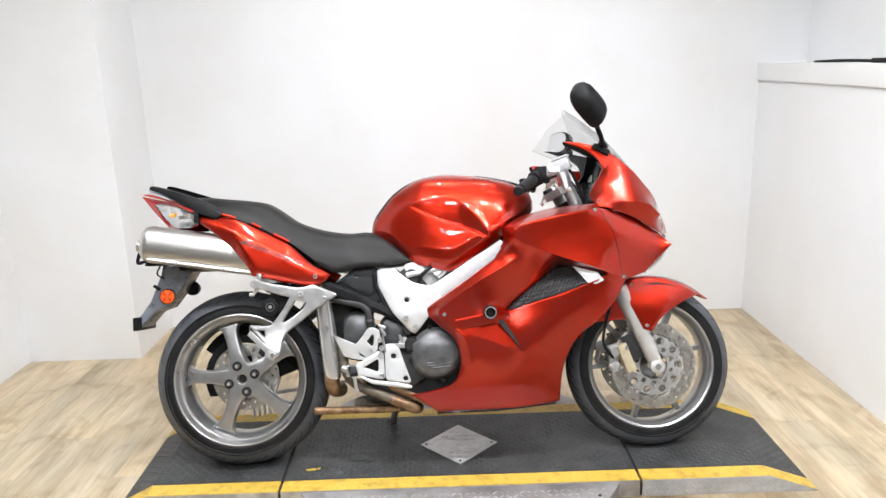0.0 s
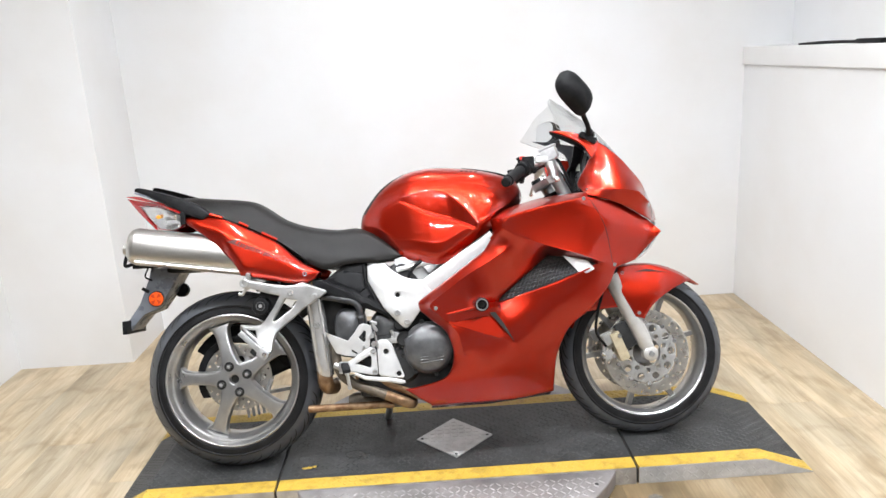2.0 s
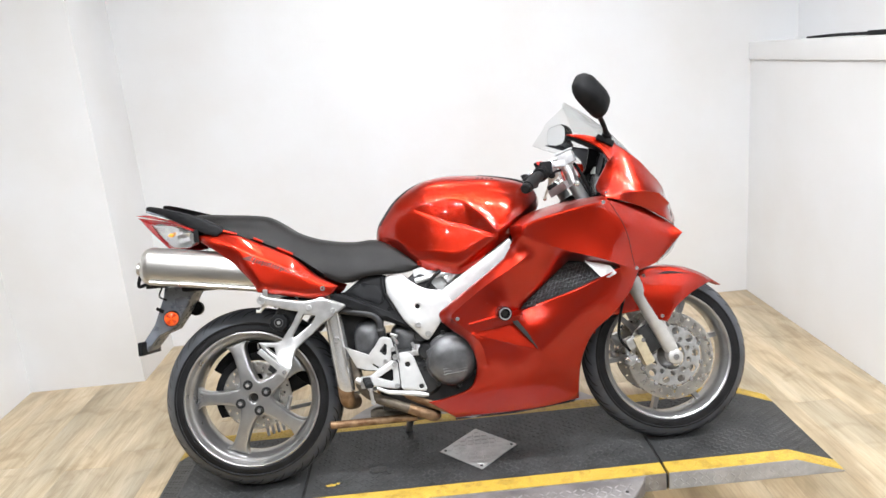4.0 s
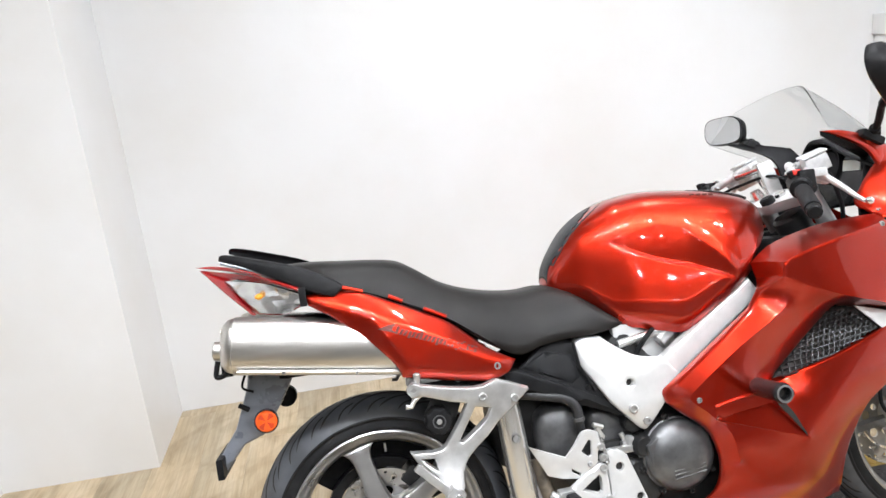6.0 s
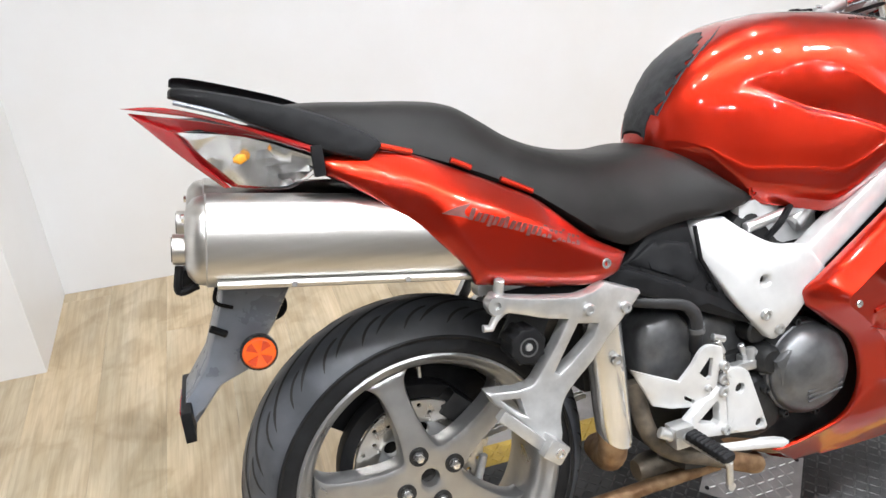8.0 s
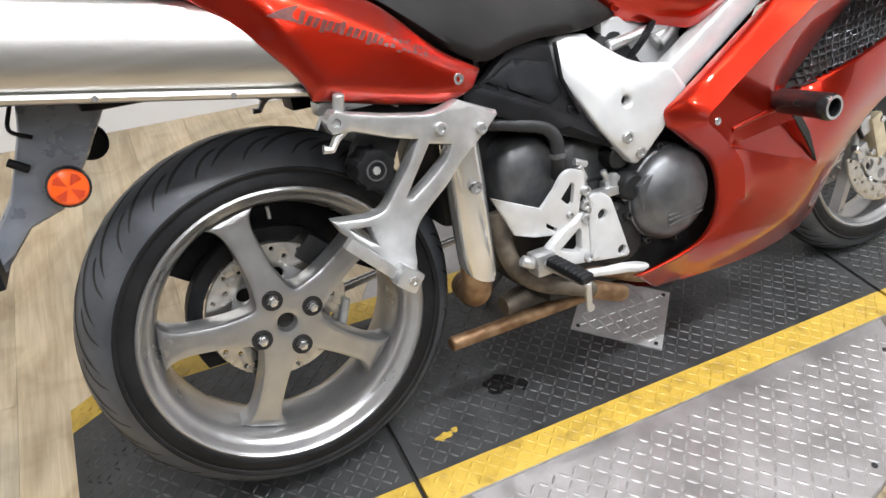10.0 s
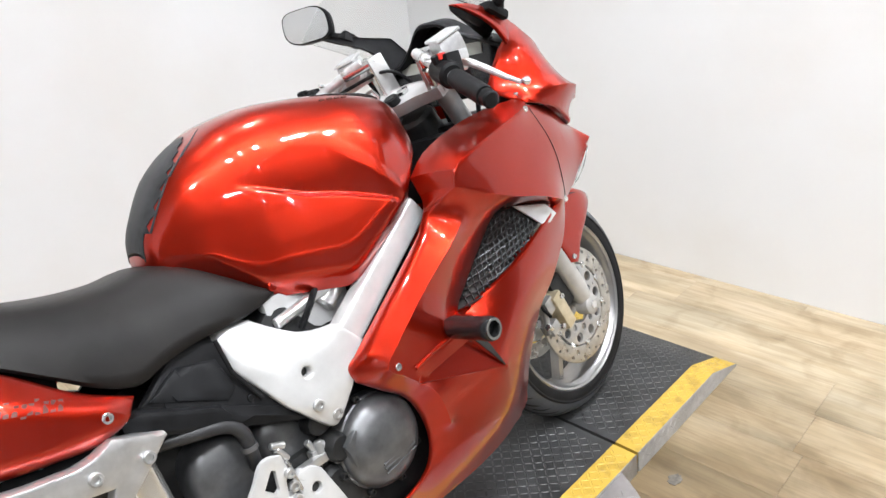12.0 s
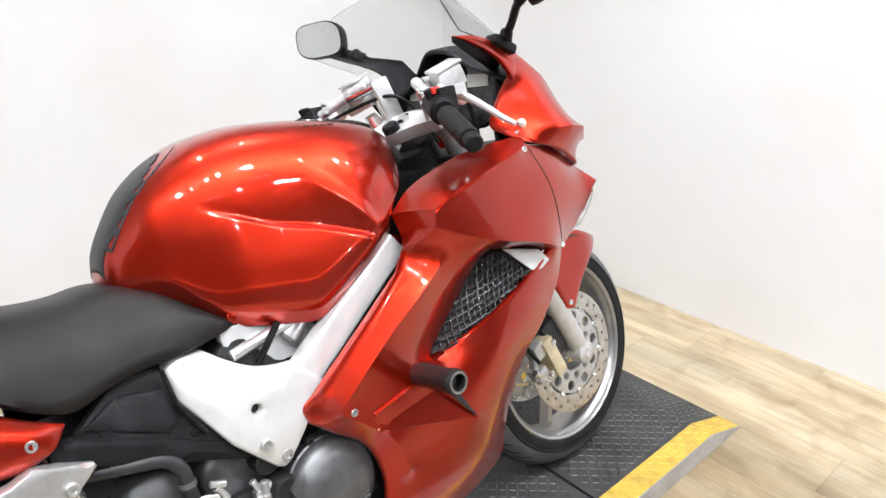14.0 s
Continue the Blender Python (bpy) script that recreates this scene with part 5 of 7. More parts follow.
def tail():
    for side in (-1, 1):
        o = curve([((-0.110, 0.886), 0), (-0.05, 0.889), (0.02, 0.872), (0.075, 0.846), (0.14, 0.812), (0.205, 0.775), (0.278, 0.708), ((0.342, 0.668), 0), (0.318, 0.642), (0.27, 0.632), (0.20, 0.644), ((0.078, 0.674), 0), (0.068, 0.700), (0.035, 0.742), (-0.04, 0.815), ((-0.105, 0.862), 0)], 5)
        top = [(-0.110, 0.886, -0.142), (-0.05, 0.889, -0.146), (0.02, 0.872, -0.156), (0.14, 0.812, -0.164), (0.205, 0.775, -0.168), (0.278, 0.708, -0.172), (0.342, 0.668, -0.178)]
        low = [(0.342, 0.668, -0.178), (0.318, 0.642, -0.188), (0.27, 0.632, -0.188), (0.20, 0.644, -0.190), (0.078, 0.674, -0.196), (0.035, 0.742, -0.190), (-0.04, 0.815, -0.170), (-0.105, 0.862, -0.150), (-0.110, 0.886, -0.142)]
        waist = [(-0.08, 0.862, -0.164), (0.02, 0.826, -0.190), (0.10, 0.788, -0.204), (0.20, 0.732, -0.208), (0.30, 0.676, -0.197)]
        fold = [(0.02, 0.826, -0.190), (0.052, 0.766, -0.207), (0.098, 0.690, -0.211)]
        hem = [(0.098, 0.690, -0.211), (0.20, 0.662, -0.209), (0.29, 0.650, -0.199)]
        dep = faceted([top, low, waist, fold, hem], 0.008)
        sh = panel(o, dep, 0.004, 0.006, 0.012, (), [[(x, z) for x, z, y in line] for line in (waist[:-1], fold[1:], hem[1:-1])])
        p = part("tail_fairing", sh if side < 0 else flipped(sh), RED, BIKE, "candy-red tail side panel")
        b = bolt(0.293, -0.196, 0.664, 0.0085, 0.004)
        part("tail_screw", b if side < 0 else flipped(b), CHROME, p)
        # swooping script drawn as plain slanted slivers
        swash = panel(curve([((0.038, 0.788), 0), (0.060, 0.794), ((0.084, 0.796), 0), (0.070, 0.784), ((0.082, 0.772), 0), (0.060, 0.781)], 3), lambda q: dep(q) - 0.0007, 0.0005, 0.0, 0.008)
        part("decal_swash", swash if side < 0 else flipped(swash), DECAL, p)
        for k in range(21):
            x = 0.074 + 0.0084 * k
            z = 0.779 - 0.415 * (x - 0.076)
            up, down = (0.010, 0.006) if k in (0, 6, 13, 17) else (0.0055, 0.0055 + (0.004 if k in (3, 10, 15) else 0))
            bar2 = [(x, z - down), (x + 0.0062, z - down - 0.0020), (x + 0.0150, z + up - 0.0025), (x + 0.0090, z + up)]
            bar2 = panel(bar2, lambda q: dep(q) - 0.0007, 0.0005, 0.0, 0.006)
            part("lettering_bar", bar2 if side < 0 else flipped(bar2), DECAL, p)
        # red tabs under the seat edge
        for x0, x1 in ((-0.03, 0.02), (0.075, 0.105), (0.150, 0.20)):
            line = [(x, -0.152 - 0.004 * (x > 0.05), float(np.interp(x, [-0.05, 0.075, 0.205], [0.896, 0.852, 0.782])) + 0.004) for x in np.linspace(x0, x1, 5)]
            tb = tube(line, 0.0048, 8)
            part("seat_tab", tb if side < 0 else flipped(tb), RED, p)
        # grab rail
        g = curve([((-0.292, 0.992), 0), (-0.285, 1.004), (-0.25, 0.998), (-0.18, 0.976), (-0.11, 0.950), (-0.045, 0.915), ((-0.018, 0.892), 0), ((-0.045, 0.872), 0), (-0.10, 0.893), (-0.17, 0.932), (-0.24, 0.968)], 5)
        gd = spline([(-0.29, 0.995, -0.110), (-0.18, 0.97, -0.142), (-0.17, 0.93, -0.150), (-0.10, 0.94, -0.150), (-0.03, 0.89, -0.160), (-0.08, 0.89, -0.162)])
        gs = panel(g, gd, 0.026, 0.009, 0.016)
        rail = part("grab_rail", gs if side < 0 else moved(flipped(gs), Matrix.Translation((0.0, 0.0, 0.022))), PLASTIC, BIKE, "black passenger grab rail")
        stay = box(-0.122, -0.106, -0.158, -0.146, 0.862, 0.905, 0.002)
        part("rail_stay", stay if side < 0 else flipped(stay), PLASTIC, rail)
        rim = [(x, -(0.112 + 0.040 * ((x + 0.29) / 0.2)) - 0.003, z) for x, z in curve([(-0.285, 0.985), (-0.22, 0.960), (-0.16, 0.930), (-0.115, 0.905)], 4, False)]
        rs = tube(rim, 0.0035, 8)
        part("rail_edge", rs if side < 0 else moved(flipped(rs), Matrix.Translation((0.0, 0.0, 0.022))), HOLDER, rail)
        # tail light: red upper blade, clear lens with an amber bulb
        blade = curve([((-0.362, 0.988), 0), (-0.30, 0.981), (-0.22, 0.952), ((-0.115, 0.904), 0), ((-0.118, 0.894), 0), (-0.20, 0.936), (-0.26, 0.961)], 4)
        ld = spline([(-0.362, 0.988, -0.010), (-0.29, 0.97, -0.062), (-0.22, 0.94, -0.112), (-0.115, 0.89, -0.150), (-0.28, 0.92, -0.055), (-0.235, 0.87, -0.062), (-0.15, 0.87, -0.132), (-0.20, 0.89, -0.110)])
        bs = panel(blade, ld, 0.012, 0.004, 0.014)
        lamp = part("tail_light", bs if side < 0 else flipped(bs), REDLENS, BIKE, "red and clear tail light")
        lens = curve([((-0.302, 0.950), 0), (-0.20, 0.932), ((-0.112, 0.892), 0), (-0.112, 0.874), (-0.135, 0.856), (-0.165, 0.848), ((-0.222, 0.856), 0), (-0.262, 0.902)], 4)
        ls = panel(lens, lambda p: ld(p) - 0.001, 0.003, 0.003, 0.014)
        cl = part("clear_lens", ls if side < 0 else flipped(ls), CLEAR, lamp, "clear indicator lens")
        cl.visible_shadow = False
        tip = panel(curve([((-0.352, 0.980), 0), ((-0.292, 0.946), 0), ((-0.264, 0.895), 0), ((-0.230, 0.856), 0), ((-0.240, 0.856), 0), (-0.296, 0.915)], 3), lambda p: ld(p) * 0.97, 0.008, 0.003, 0.014)
        part("brake_lens", tip if side < 0 else flipped(tip), REDLENS, lamp, "red brake lens")
        bd = panel(curve([((-0.350, 0.980), 0), (-0.22, 0.945), ((-0.115, 0.895), 0), ((-0.125, 0.860), 0), (-0.17, 0.850), ((-0.228, 0.856), 0), (-0.290, 0.912)], 4), lambda p: ld(p) * 0.70 - 0.001, 0.004, 0.002, 0.016)
        part("lamp_body", bd if side < 0 else flipped(bd), REDLENS, lamp)
        refl = panel(curve([((-0.294, 0.946), 0), (-0.20, 0.927), ((-0.116, 0.888), 0), (-0.117, 0.874), (-0.138, 0.859), (-0.166, 0.852), ((-0.221, 0.860), 0), (-0.257, 0.902)], 3), lambda p: ld(p) * 0.88 - 0.002 + 0.004 * np.sin(p[:, 0] * 420), 0.003, 0.0, 0.014)
        part("reflector_bowl", refl if side < 0 else flipped(refl), CHROME, lamp)
        part("bulb", at(tube([(-0.008, 0, 0), (0.0, 0, 0), (0.010, 0, 0.002)], [0.003, 0.008, 0.005], 12), (-0.215, side * 0.100, 0.898)), AMBER, lamp, "amber indicator bulb")
    # bodywork between the rails
    deckp = []
    for x, z, w in ((-0.300, 0.960, 0.03), (-0.26, 0.955, 0.060), (-0.20, 0.938, 0.088), (-0.12, 0.915, 0.125), (-0.02, 0.90, 0.135), (0.06, 0.86, 0.14)):
        deckp.append([(x, y, z + dz) for y, dz in ((-w, -0.012), (-w * 0.8, 0.0), (0, 0.006), (w * 0.8, 0.0), (w, -0.012), (w * 0.8, -0.030), (-w * 0.8, -0.030))])
    part("tail_deck", loft(deckp), PLASTIC, BIKE, "black tail centre cover")
    part("undertail", box(-0.20, 0.28, -0.10, 0.10, 0.70, 0.80, 0.02), PLASTIC, BIKE, "black undertail tray")


def mufflers():
    for side in (-1, 1):
        c = Vector((-0.306, side * 0.128, 0.803))
        d = Vector((0.985, 0, -0.165)).normalized()
        up = Vector((0.165, 0, 0.985)).normalized()
        rings = []
        for s, k in ((0.0, 0.55), (0.003, 0.74), (0.012, 0.90), (0.022, 0.955), (0.026, 0.96), (0.028, 1.0), (0.10, 1.0), (0.25, 1.0), (0.40, 1.0), (0.46, 0.99), (0.485, 0.9)):
            o = c + d * s
            ring = []
            for i in range(36):
                a = 2 * math.pi * i / 36
                u, v = math.cos(a), math.sin(a)
                ring.append(tuple(o + Vector((0, side * -1, 0)) * (-0.058 * k * math.copysign(abs(u) ** 0.85, u)) + up * (0.064 * k * math.copysign(abs(v) ** 0.85, v))))
            rings.append(ring)
        m = part("muffler", loft(rings), STEEL, BIKE, "brushed steel high-mounted muffler", 40)
        low = tube([tuple(c + d * s + Vector((0, side * 0.046, 0)) - up * 0.053) for s in (0.04, 0.12, 0.3, 0.42)], 0.007, 8)
        part("lower_seam", low, STEEL, m)
        for s in (0.14, 0.30):
            part("seam_rivet", moved(tube([(0, 0, -0.004), (0, 0, 0.004)], 0.004, 8), Matrix.Translation(c + d * s + Vector((0, side * 0.051, 0)) - up * 0.054) @ Matrix.Rotation(radians(90), 4, "X")), CHROME, m)
        o = c - d * 0.004
        part("outlet", tube([tuple(o + d * 0.02 - up * 0.012), tuple(o - d * 0.012 - up * 0.012)], [0.021, 0.021], 20, True), STEEL, m)
        # the pipe is capped; this dark disc stands for its shaded inside
        part("mouth_shade", tube([tuple(o - d * 0.0125 - up * 0.012), tuple(o - d * 0.0135 - up * 0.012)], 0.017, 20), GAP, m, "dark disc as shade in the outlet")
        part("end_cap_bolt", tube([tuple(o + d * 0.008 + up * 0.030), tuple(o + d * 0.0 + up * 0.030)], 0.006, 8), CHROME, m)
        hk = pipe([tuple(o + d * 0.02 - up * 0.062), tuple(o - d * 0.005 - up * 0.07), tuple(o - d * 0.004 - up * 0.035)], 0.006, 8)
        part("end_clip", hk, PLASTIC, m)


def plate_holder():
    o = curve([((-0.200, 0.722), 0), ((-0.165, 0.705), 0), ((-0.205, 0.640), 0), ((-0.255, 0.575), 0), ((-0.300, 0.560), 0), ((-0.355, 0.500), 0), ((-0.364, 0.535), 0), ((-0.315, 0.600), 0), ((-0.278, 0.690), 0), ((-0.270, 0.725), 0)], 2)
    h = part("plate_holder", plate(o, -0.052, 0.052, 0.008), HOLDER, BIKE, "dark grey plastic number-plate holder")
    part("plate_edge", box(-0.364, -0.348, -0.09, 0.09, 0.498, 0.545, 0.004), GREYPLASTIC, h)
    part("rear_reflector", box(-0.368, -0.363, -0.05, 0.05, 0.505, 0.535, 0.002), REDLENS, h, "red rear reflector")
    for side in (-1,):
        d = lathe([(0.0, -0.006), (0.020, -0.0055), (0.0245, -0.003), (0.026, 0.0), (0.026, 0.006), (0.0, 0.006)], 28)
        r = part("side_reflector", at(d if side < 0 else flipped(d), (-0.238, side * 0.098, 0.615)), ORANGE, h, "round orange reflector")
        for k in range(4):
            a = radians(45 + 90 * k)
            q = [(-0.238 + r * math.cos(a + w), 0.615 + r * math.sin(a + w)) for r, w in ((0.0025, 0.0), (0.0195, -0.36), (0.0205, 0.0), (0.0195, 0.36))]
            part("prism_field", panel(q, side * 0.098 - 0.0068, 0.0012, 0.0, 0.02), DEEPORANGE, r)
        part("reflector_rim", at(lathe([(0.0245, -0.004), (0.0275, -0.002), (0.0275, 0.007), (0.0245, 0.007)], 28, True), (-0.238, side * 0.098, 0.615)), BLACKGLOSS, r)
        part("reflector_stem", bar((-0.240, side * 0.045, 0.618), (-0.238, side * 0.094, 0.616), 0.007), GREYPLASTIC, h)
    part("helmet_lock", at(lathe([(0.0, -0.012), (0.022, -0.012), (0.026, -0.008), (0.026, 0.012), (0.0, 0.012)], 24), (-0.200, 0.062, 0.640)), PLASTIC, BIKE, "round black helmet lock")
    part("lock_arm", bar((-0.200, 0.05, 0.70), (-0.200, 0.06, 0.645), 0.012), PLASTIC, BIKE)
    part("plate_clip", join(bar((-0.315, -0.06, 0.735), (-0.255, -0.06, 0.730), 0.008), box(-0.325, -0.300, -0.07, -0.03, 0.725, 0.752, 0.003)), PLASTIC, BIKE)
    part("plate_lamp_wire", pipe([(-0.275, -0.058, 0.725), (-0.285, -0.062, 0.695), (-0.262, -0.060, 0.680)], 0.003, 6), PLASTIC, BIKE)
    part("plate_hook", bar((-0.300, -0.058, 0.655), (-0.278, -0.056, 0.640), 0.006, 8), PLASTIC, BIKE)


def peg_hangers():
    for side in (-1, 1):
        f = (lambda s: s) if side < 0 else flipped
        outer = curve([((0.083, 0.650), 0), (0.095, 0.662), ((0.112, 0.655), 0), ((0.171, 0.640), 0), ((0.229, 0.629), 0), ((0.256, 0.630), 0), ((0.284, 0.637), 0), ((0.358, 0.604), 0), ((0.361, 0.596), 0), ((0.312, 0.566), 0), ((0.279, 0.547), 0), ((0.247, 0.518), 0), (0.211, 0.492), (0.190, 0.472), (0.179, 0.448), ((0.176, 0.424), 0), ((0.168, 0.404), 0), (0.152, 0.396), ((0.138, 0.404), 0),
                       ((0.128, 0.428), 0), ((0.120, 0.448), 0), ((0.096, 0.472), 0), ((0.080, 0.487), 0), ((0.070, 0.508), 0), ((0.120, 0.503), 0), (0.143, 0.508), ((0.163, 0.530), 0), ((0.187, 0.562), 0), ((0.208, 0.597), 0), ((0.170, 0.607), 0), ((0.116, 0.628), 0), ((0.088, 0.630), 0)], 4)
        slot = curve([((0.226, 0.586), 0), ((0.262, 0.576), 0), ((0.252, 0.558), 0), ((0.222, 0.536), 0), ((0.188, 0.514), 0), ((0.181, 0.517), 0), ((0.196, 0.540), 0)], 2)
        slot2 = curve([((0.092, 0.491), 0), ((0.120, 0.488), 0), ((0.124, 0.462), 0), ((0.108, 0.476), 0)], 2)
        dep = spline([(0.09, 0.64, -0.224), (0.17, 0.62, -0.221), (0.25, 0.605, -0.217), (0.284, 0.63, -0.208), (0.32, 0.59, -0.195), (0.355, 0.60, -0.184), (0.20, 0.50, -0.217), (0.18, 0.45, -0.226), (0.155, 0.40, -0.240), (0.075, 0.50, -0.206), (0.12, 0.49, -0.212)])
        h = part("peg_hanger", f(panel(outer, dep, 0.020, 0.0045, 0.011, [slot, slot2])), CAST, BIKE, "cast silver passenger footpeg hanger")
        for x, z, y in ((0.245, 0.605, -0.219), (0.321, 0.586, -0.197)):
            part("hanger_bolt", f(bolt(x, y, z, 0.0095, 0.006)), CAST, h)
        part("hanger_hook", f(join(tube([(0.108, -0.212, 0.632), (0.094, -0.212, 0.622), (0.086, -0.212, 0.610), (0.074, -0.212, 0.612)], 0.006, 8), bar((0.108, -0.212, 0.680), (0.104, -0.205, 0.645), 0.008))), CAST, h)
        part("hanger_eye", f(at(lathe([(0.006, -0.228), (0.0135, -0.228), (0.0135, -0.206), (0.006, -0.206)], 18, True), (0.094, 0, 0.646))), CAST, h)
        # folded passenger peg
        blade = moved(box(-0.054, 0.050, -0.008, 0.008, -0.009, 0.009, 0.004), pose(0.112, -0.236, 0.446, 0, 47, 0))
        pg = part("passenger_peg", f(join(blade, moved(box(-0.018, 0.018, -0.016, 0.014, -0.016, 0.016, 0.006), pose(0.150, -0.244, 0.412, 0, 40, 0)))), CAST, h, "folded silver passenger footpeg")
        part("peg_pivot", f(bolt(0.154, -0.260, 0.410, 0.008, 0.004)), CHROME, pg)
        # brake fluid cap / preload knob beside the hanger
        knob = []
        for i in range(48):
            a = 2 * math.pi * i / 48
            knob.append((0.029 * (1 + 0.045 * (1 if math.sin(a * 8) > 0 else -1)) * math.cos(a) + 0.142, 0.029 * (1 + 0.045 * (1 if math.sin(a * 8) > 0 else -1)) * math.sin(a) + 0.567))
        if side < 0:
            k = part("preload_knob", plate(knob, -0.214, -0.176, 0.004), PLASTIC, BIKE, "ribbed black suspension adjuster knob")
            part("knob_centre", at(lathe([(0.0, -0.216), (0.0055, -0.216), (0.0065, -0.213)], 12), (0.142, 0, 0.567)), CAST, k)
            part("knob_ring", at(lathe([(0.0125, -0.2155), (0.0150, -0.2155), (0.0150, -0.212), (0.0125, -0.212)], 24, True), (0.142, 0, 0.567)), ENGINE, k)
            part("knob_bracket", panel(curve([((0.150, 0.635), 0), ((0.215, 0.622), 0), ((0.185, 0.56), 0), ((0.140, 0.545), 0), ((0.112, 0.575), 0)], 3), -0.172, 0.004, 0.001, 0.03), ENGINE2, BIKE)
        # chrome-lit bracket under the tail panel
        part("tail_bracket", f(join(box(0.085, 0.165, -0.180, -0.150, 0.650, 0.668, 0.003), bar((0.20, -0.17, 0.640), (0.21, -0.17, 0.660), 0.006))), CAST if side < 0 else PLASTIC, BIKE)
        part("battery_tray", f(box(0.12, 0.30, -0.165, -0.10, 0.615, 0.648, 0.006)), PLASTIC, BIKE)


def rider_pegs():
    main = panel(curve([((0.517, 0.416), 0), (0.530, 0.424), (0.552, 0.420), ((0.568, 0.406), 0), ((0.604, 0.296), 0), ((0.598, 0.288), 0), ((0.525, 0.300), 0), ((0.518, 0.310), 0)], 4), -0.182, 0.012, 0.003, 0.014, [circle(0.547, 0.382, 0.0095, 14), circle(0.586, 0.305, 0.0085, 14)])
    h = part("footpeg_bracket", main, SILVER, BIKE, "silver rider footpeg bracket")
    # dark discs in the bracket's holes, put there as their shade
    for x, z in ((0.547, 0.382), (0.586, 0.305)):
        part("bracket_hole_shade", at(lathe([(0.0, -0.174), (0.0083, -0.174), (0.0083, -0.170), (0.0, -0.170)], 12), (x, 0, z)), GAP, h)
    part("bracket_boss", join(box(0.528, 0.590, -0.178, -0.160, 0.408, 0.424, 0.004), bar((0.582, -0.168, 0.415), (0.585, -0.166, 0.445), 0.008)), CAST, h)
    heel = panel(curve([((0.343, 0.461), 0), ((0.421, 0.428), 0), ((0.446, 0.456), 0), (0.462, 0.478), (0.480, 0.483), ((0.502, 0.474), 0), ((0.506, 0.446), 0), ((0.497, 0.428), 0), ((0.494, 0.404), 0), ((0.478, 0.387), 0), ((0.449, 0.372), 0), ((0.410, 0.377), 0), ((0.378, 0.388), 0)], 3), spline([(0.34, 0.46, -0.166), (0.38, 0.39, -0.170), (0.42, 0.43, -0.188), (0.48, 0.48, -0.196), (0.50, 0.45, -0.192), (0.48, 0.39, -0.186)]), 0.006, 0.002, 0.012,
                 [curve([((0.478, 0.460), 0), ((0.484, 0.456), 0), ((0.481, 0.424), 0), ((0.474, 0.420), 0), ((0.458, 0.436), 0)], 2), [(0.432, 0.398), (0.451, 0.384), (0.449, 0.379), (0.431, 0.391)]])
    g = part("heel_guard", heel, SILVER, BIKE, "silver heel guard")
    for x, z, y, r in ((0.504, 0.440, -0.196, 0.0085), (0.474, 0.404, -0.190, 0.0060), (0.508, 0.411, -0.186, 0.0095)):
        part("guard_bolt", bolt(x, y, z, r, 0.005), CAST, g)
    arm = panel(curve([((0.404, 0.350), 0), ((0.494, 0.401), 0), (0.506, 0.400), ((0.514, 0.390), 0), ((0.516, 0.318), 0), (0.512, 0.308), ((0.500, 0.306), 0), ((0.440, 0.322), 0), ((0.412, 0.326), 0), ((0.400, 0.338), 0)], 3), spline([(0.40, 0.34, -0.204), (0.50, 0.39, -0.188), (0.51, 0.31, -0.186), (0.44, 0.34, -0.198)]), 0.014, 0.004, 0.012, [curve([((0.446, 0.350), 0), ((0.492, 0.374), 0), ((0.496, 0.368), 0), ((0.495, 0.336), 0), ((0.488, 0.332), 0)], 2)])
    pa = part("bracket_arm", arm, SILVER, BIKE, "cast silver footpeg arms")
    for x, z in ((0.505, 0.389), (0.507, 0.317)):
        part("arm_bolt", bolt(x, -0.188, z, 0.0095, 0.006), CAST, pa)
    part("arm_root", join(box(0.388, 0.425, -0.214, -0.180, 0.322, 0.360, 0.006), bar((0.372, -0.190, 0.352), (0.392, -0.196, 0.340), 0.010)), CAST, pa)
    part("master_cylinder", join(bar((0.505, -0.176, 0.480), (0.520, -0.172, 0.452), 0.0065), bar((0.498, -0.176, 0.488), (0.522, -0.176, 0.478), 0.006)), CAST, BIKE, "rear brake master cylinder")
    part("hose_union", join(bar((0.568, -0.160, 0.452), (0.578, -0.160, 0.426), 0.006), box(0.566, 0.584, -0.168, -0.150, 0.414, 0.432, 0.003)), CAST, BIKE)
    part("brake_rod", bar((0.512, -0.180, 0.455), (0.520, -0.180, 0.395), 0.005), CHROME, BIKE)
    p = part("rider_peg", bar((0.406, -0.200, 0.342), (0.424, -0.300, 0.334), 0.009), CAST, BIKE, "rider footpeg")
    rub = loft([[(0.013 * math.copysign(abs(math.cos(a)) ** 0.5, math.cos(a)) * w, y, 0.0085 * h * math.copysign(abs(math.sin(a)) ** 0.5, math.sin(a))) for a in np.linspace(0, 2 * math.pi, 21)[:-1]] for y, w, h in [(-0.041, 0.8, 0.7)] + [(-0.039 + 0.003 * k, 1.0, 1.0 if k % 3 else 0.72) for k in range(27)] + [(0.041, 0.8, 0.7)]])
    part("peg_rubber", moved(rub, pose(0.416, -0.262, 0.346, 8, 0, 10)), RUBBER, p, "black ribbed rubber pad")
    part("peg_feeler", join(bar((0.424, -0.298, 0.334), (0.428, -0.292, 0.290), 0.0055), at(lathe([(0, -0.004), (0.007, -0.004), (0.007, 0.004), (0, 0.004)], 12), (0.429, -0.292, 0.287))), CAST, p)
    rings = []
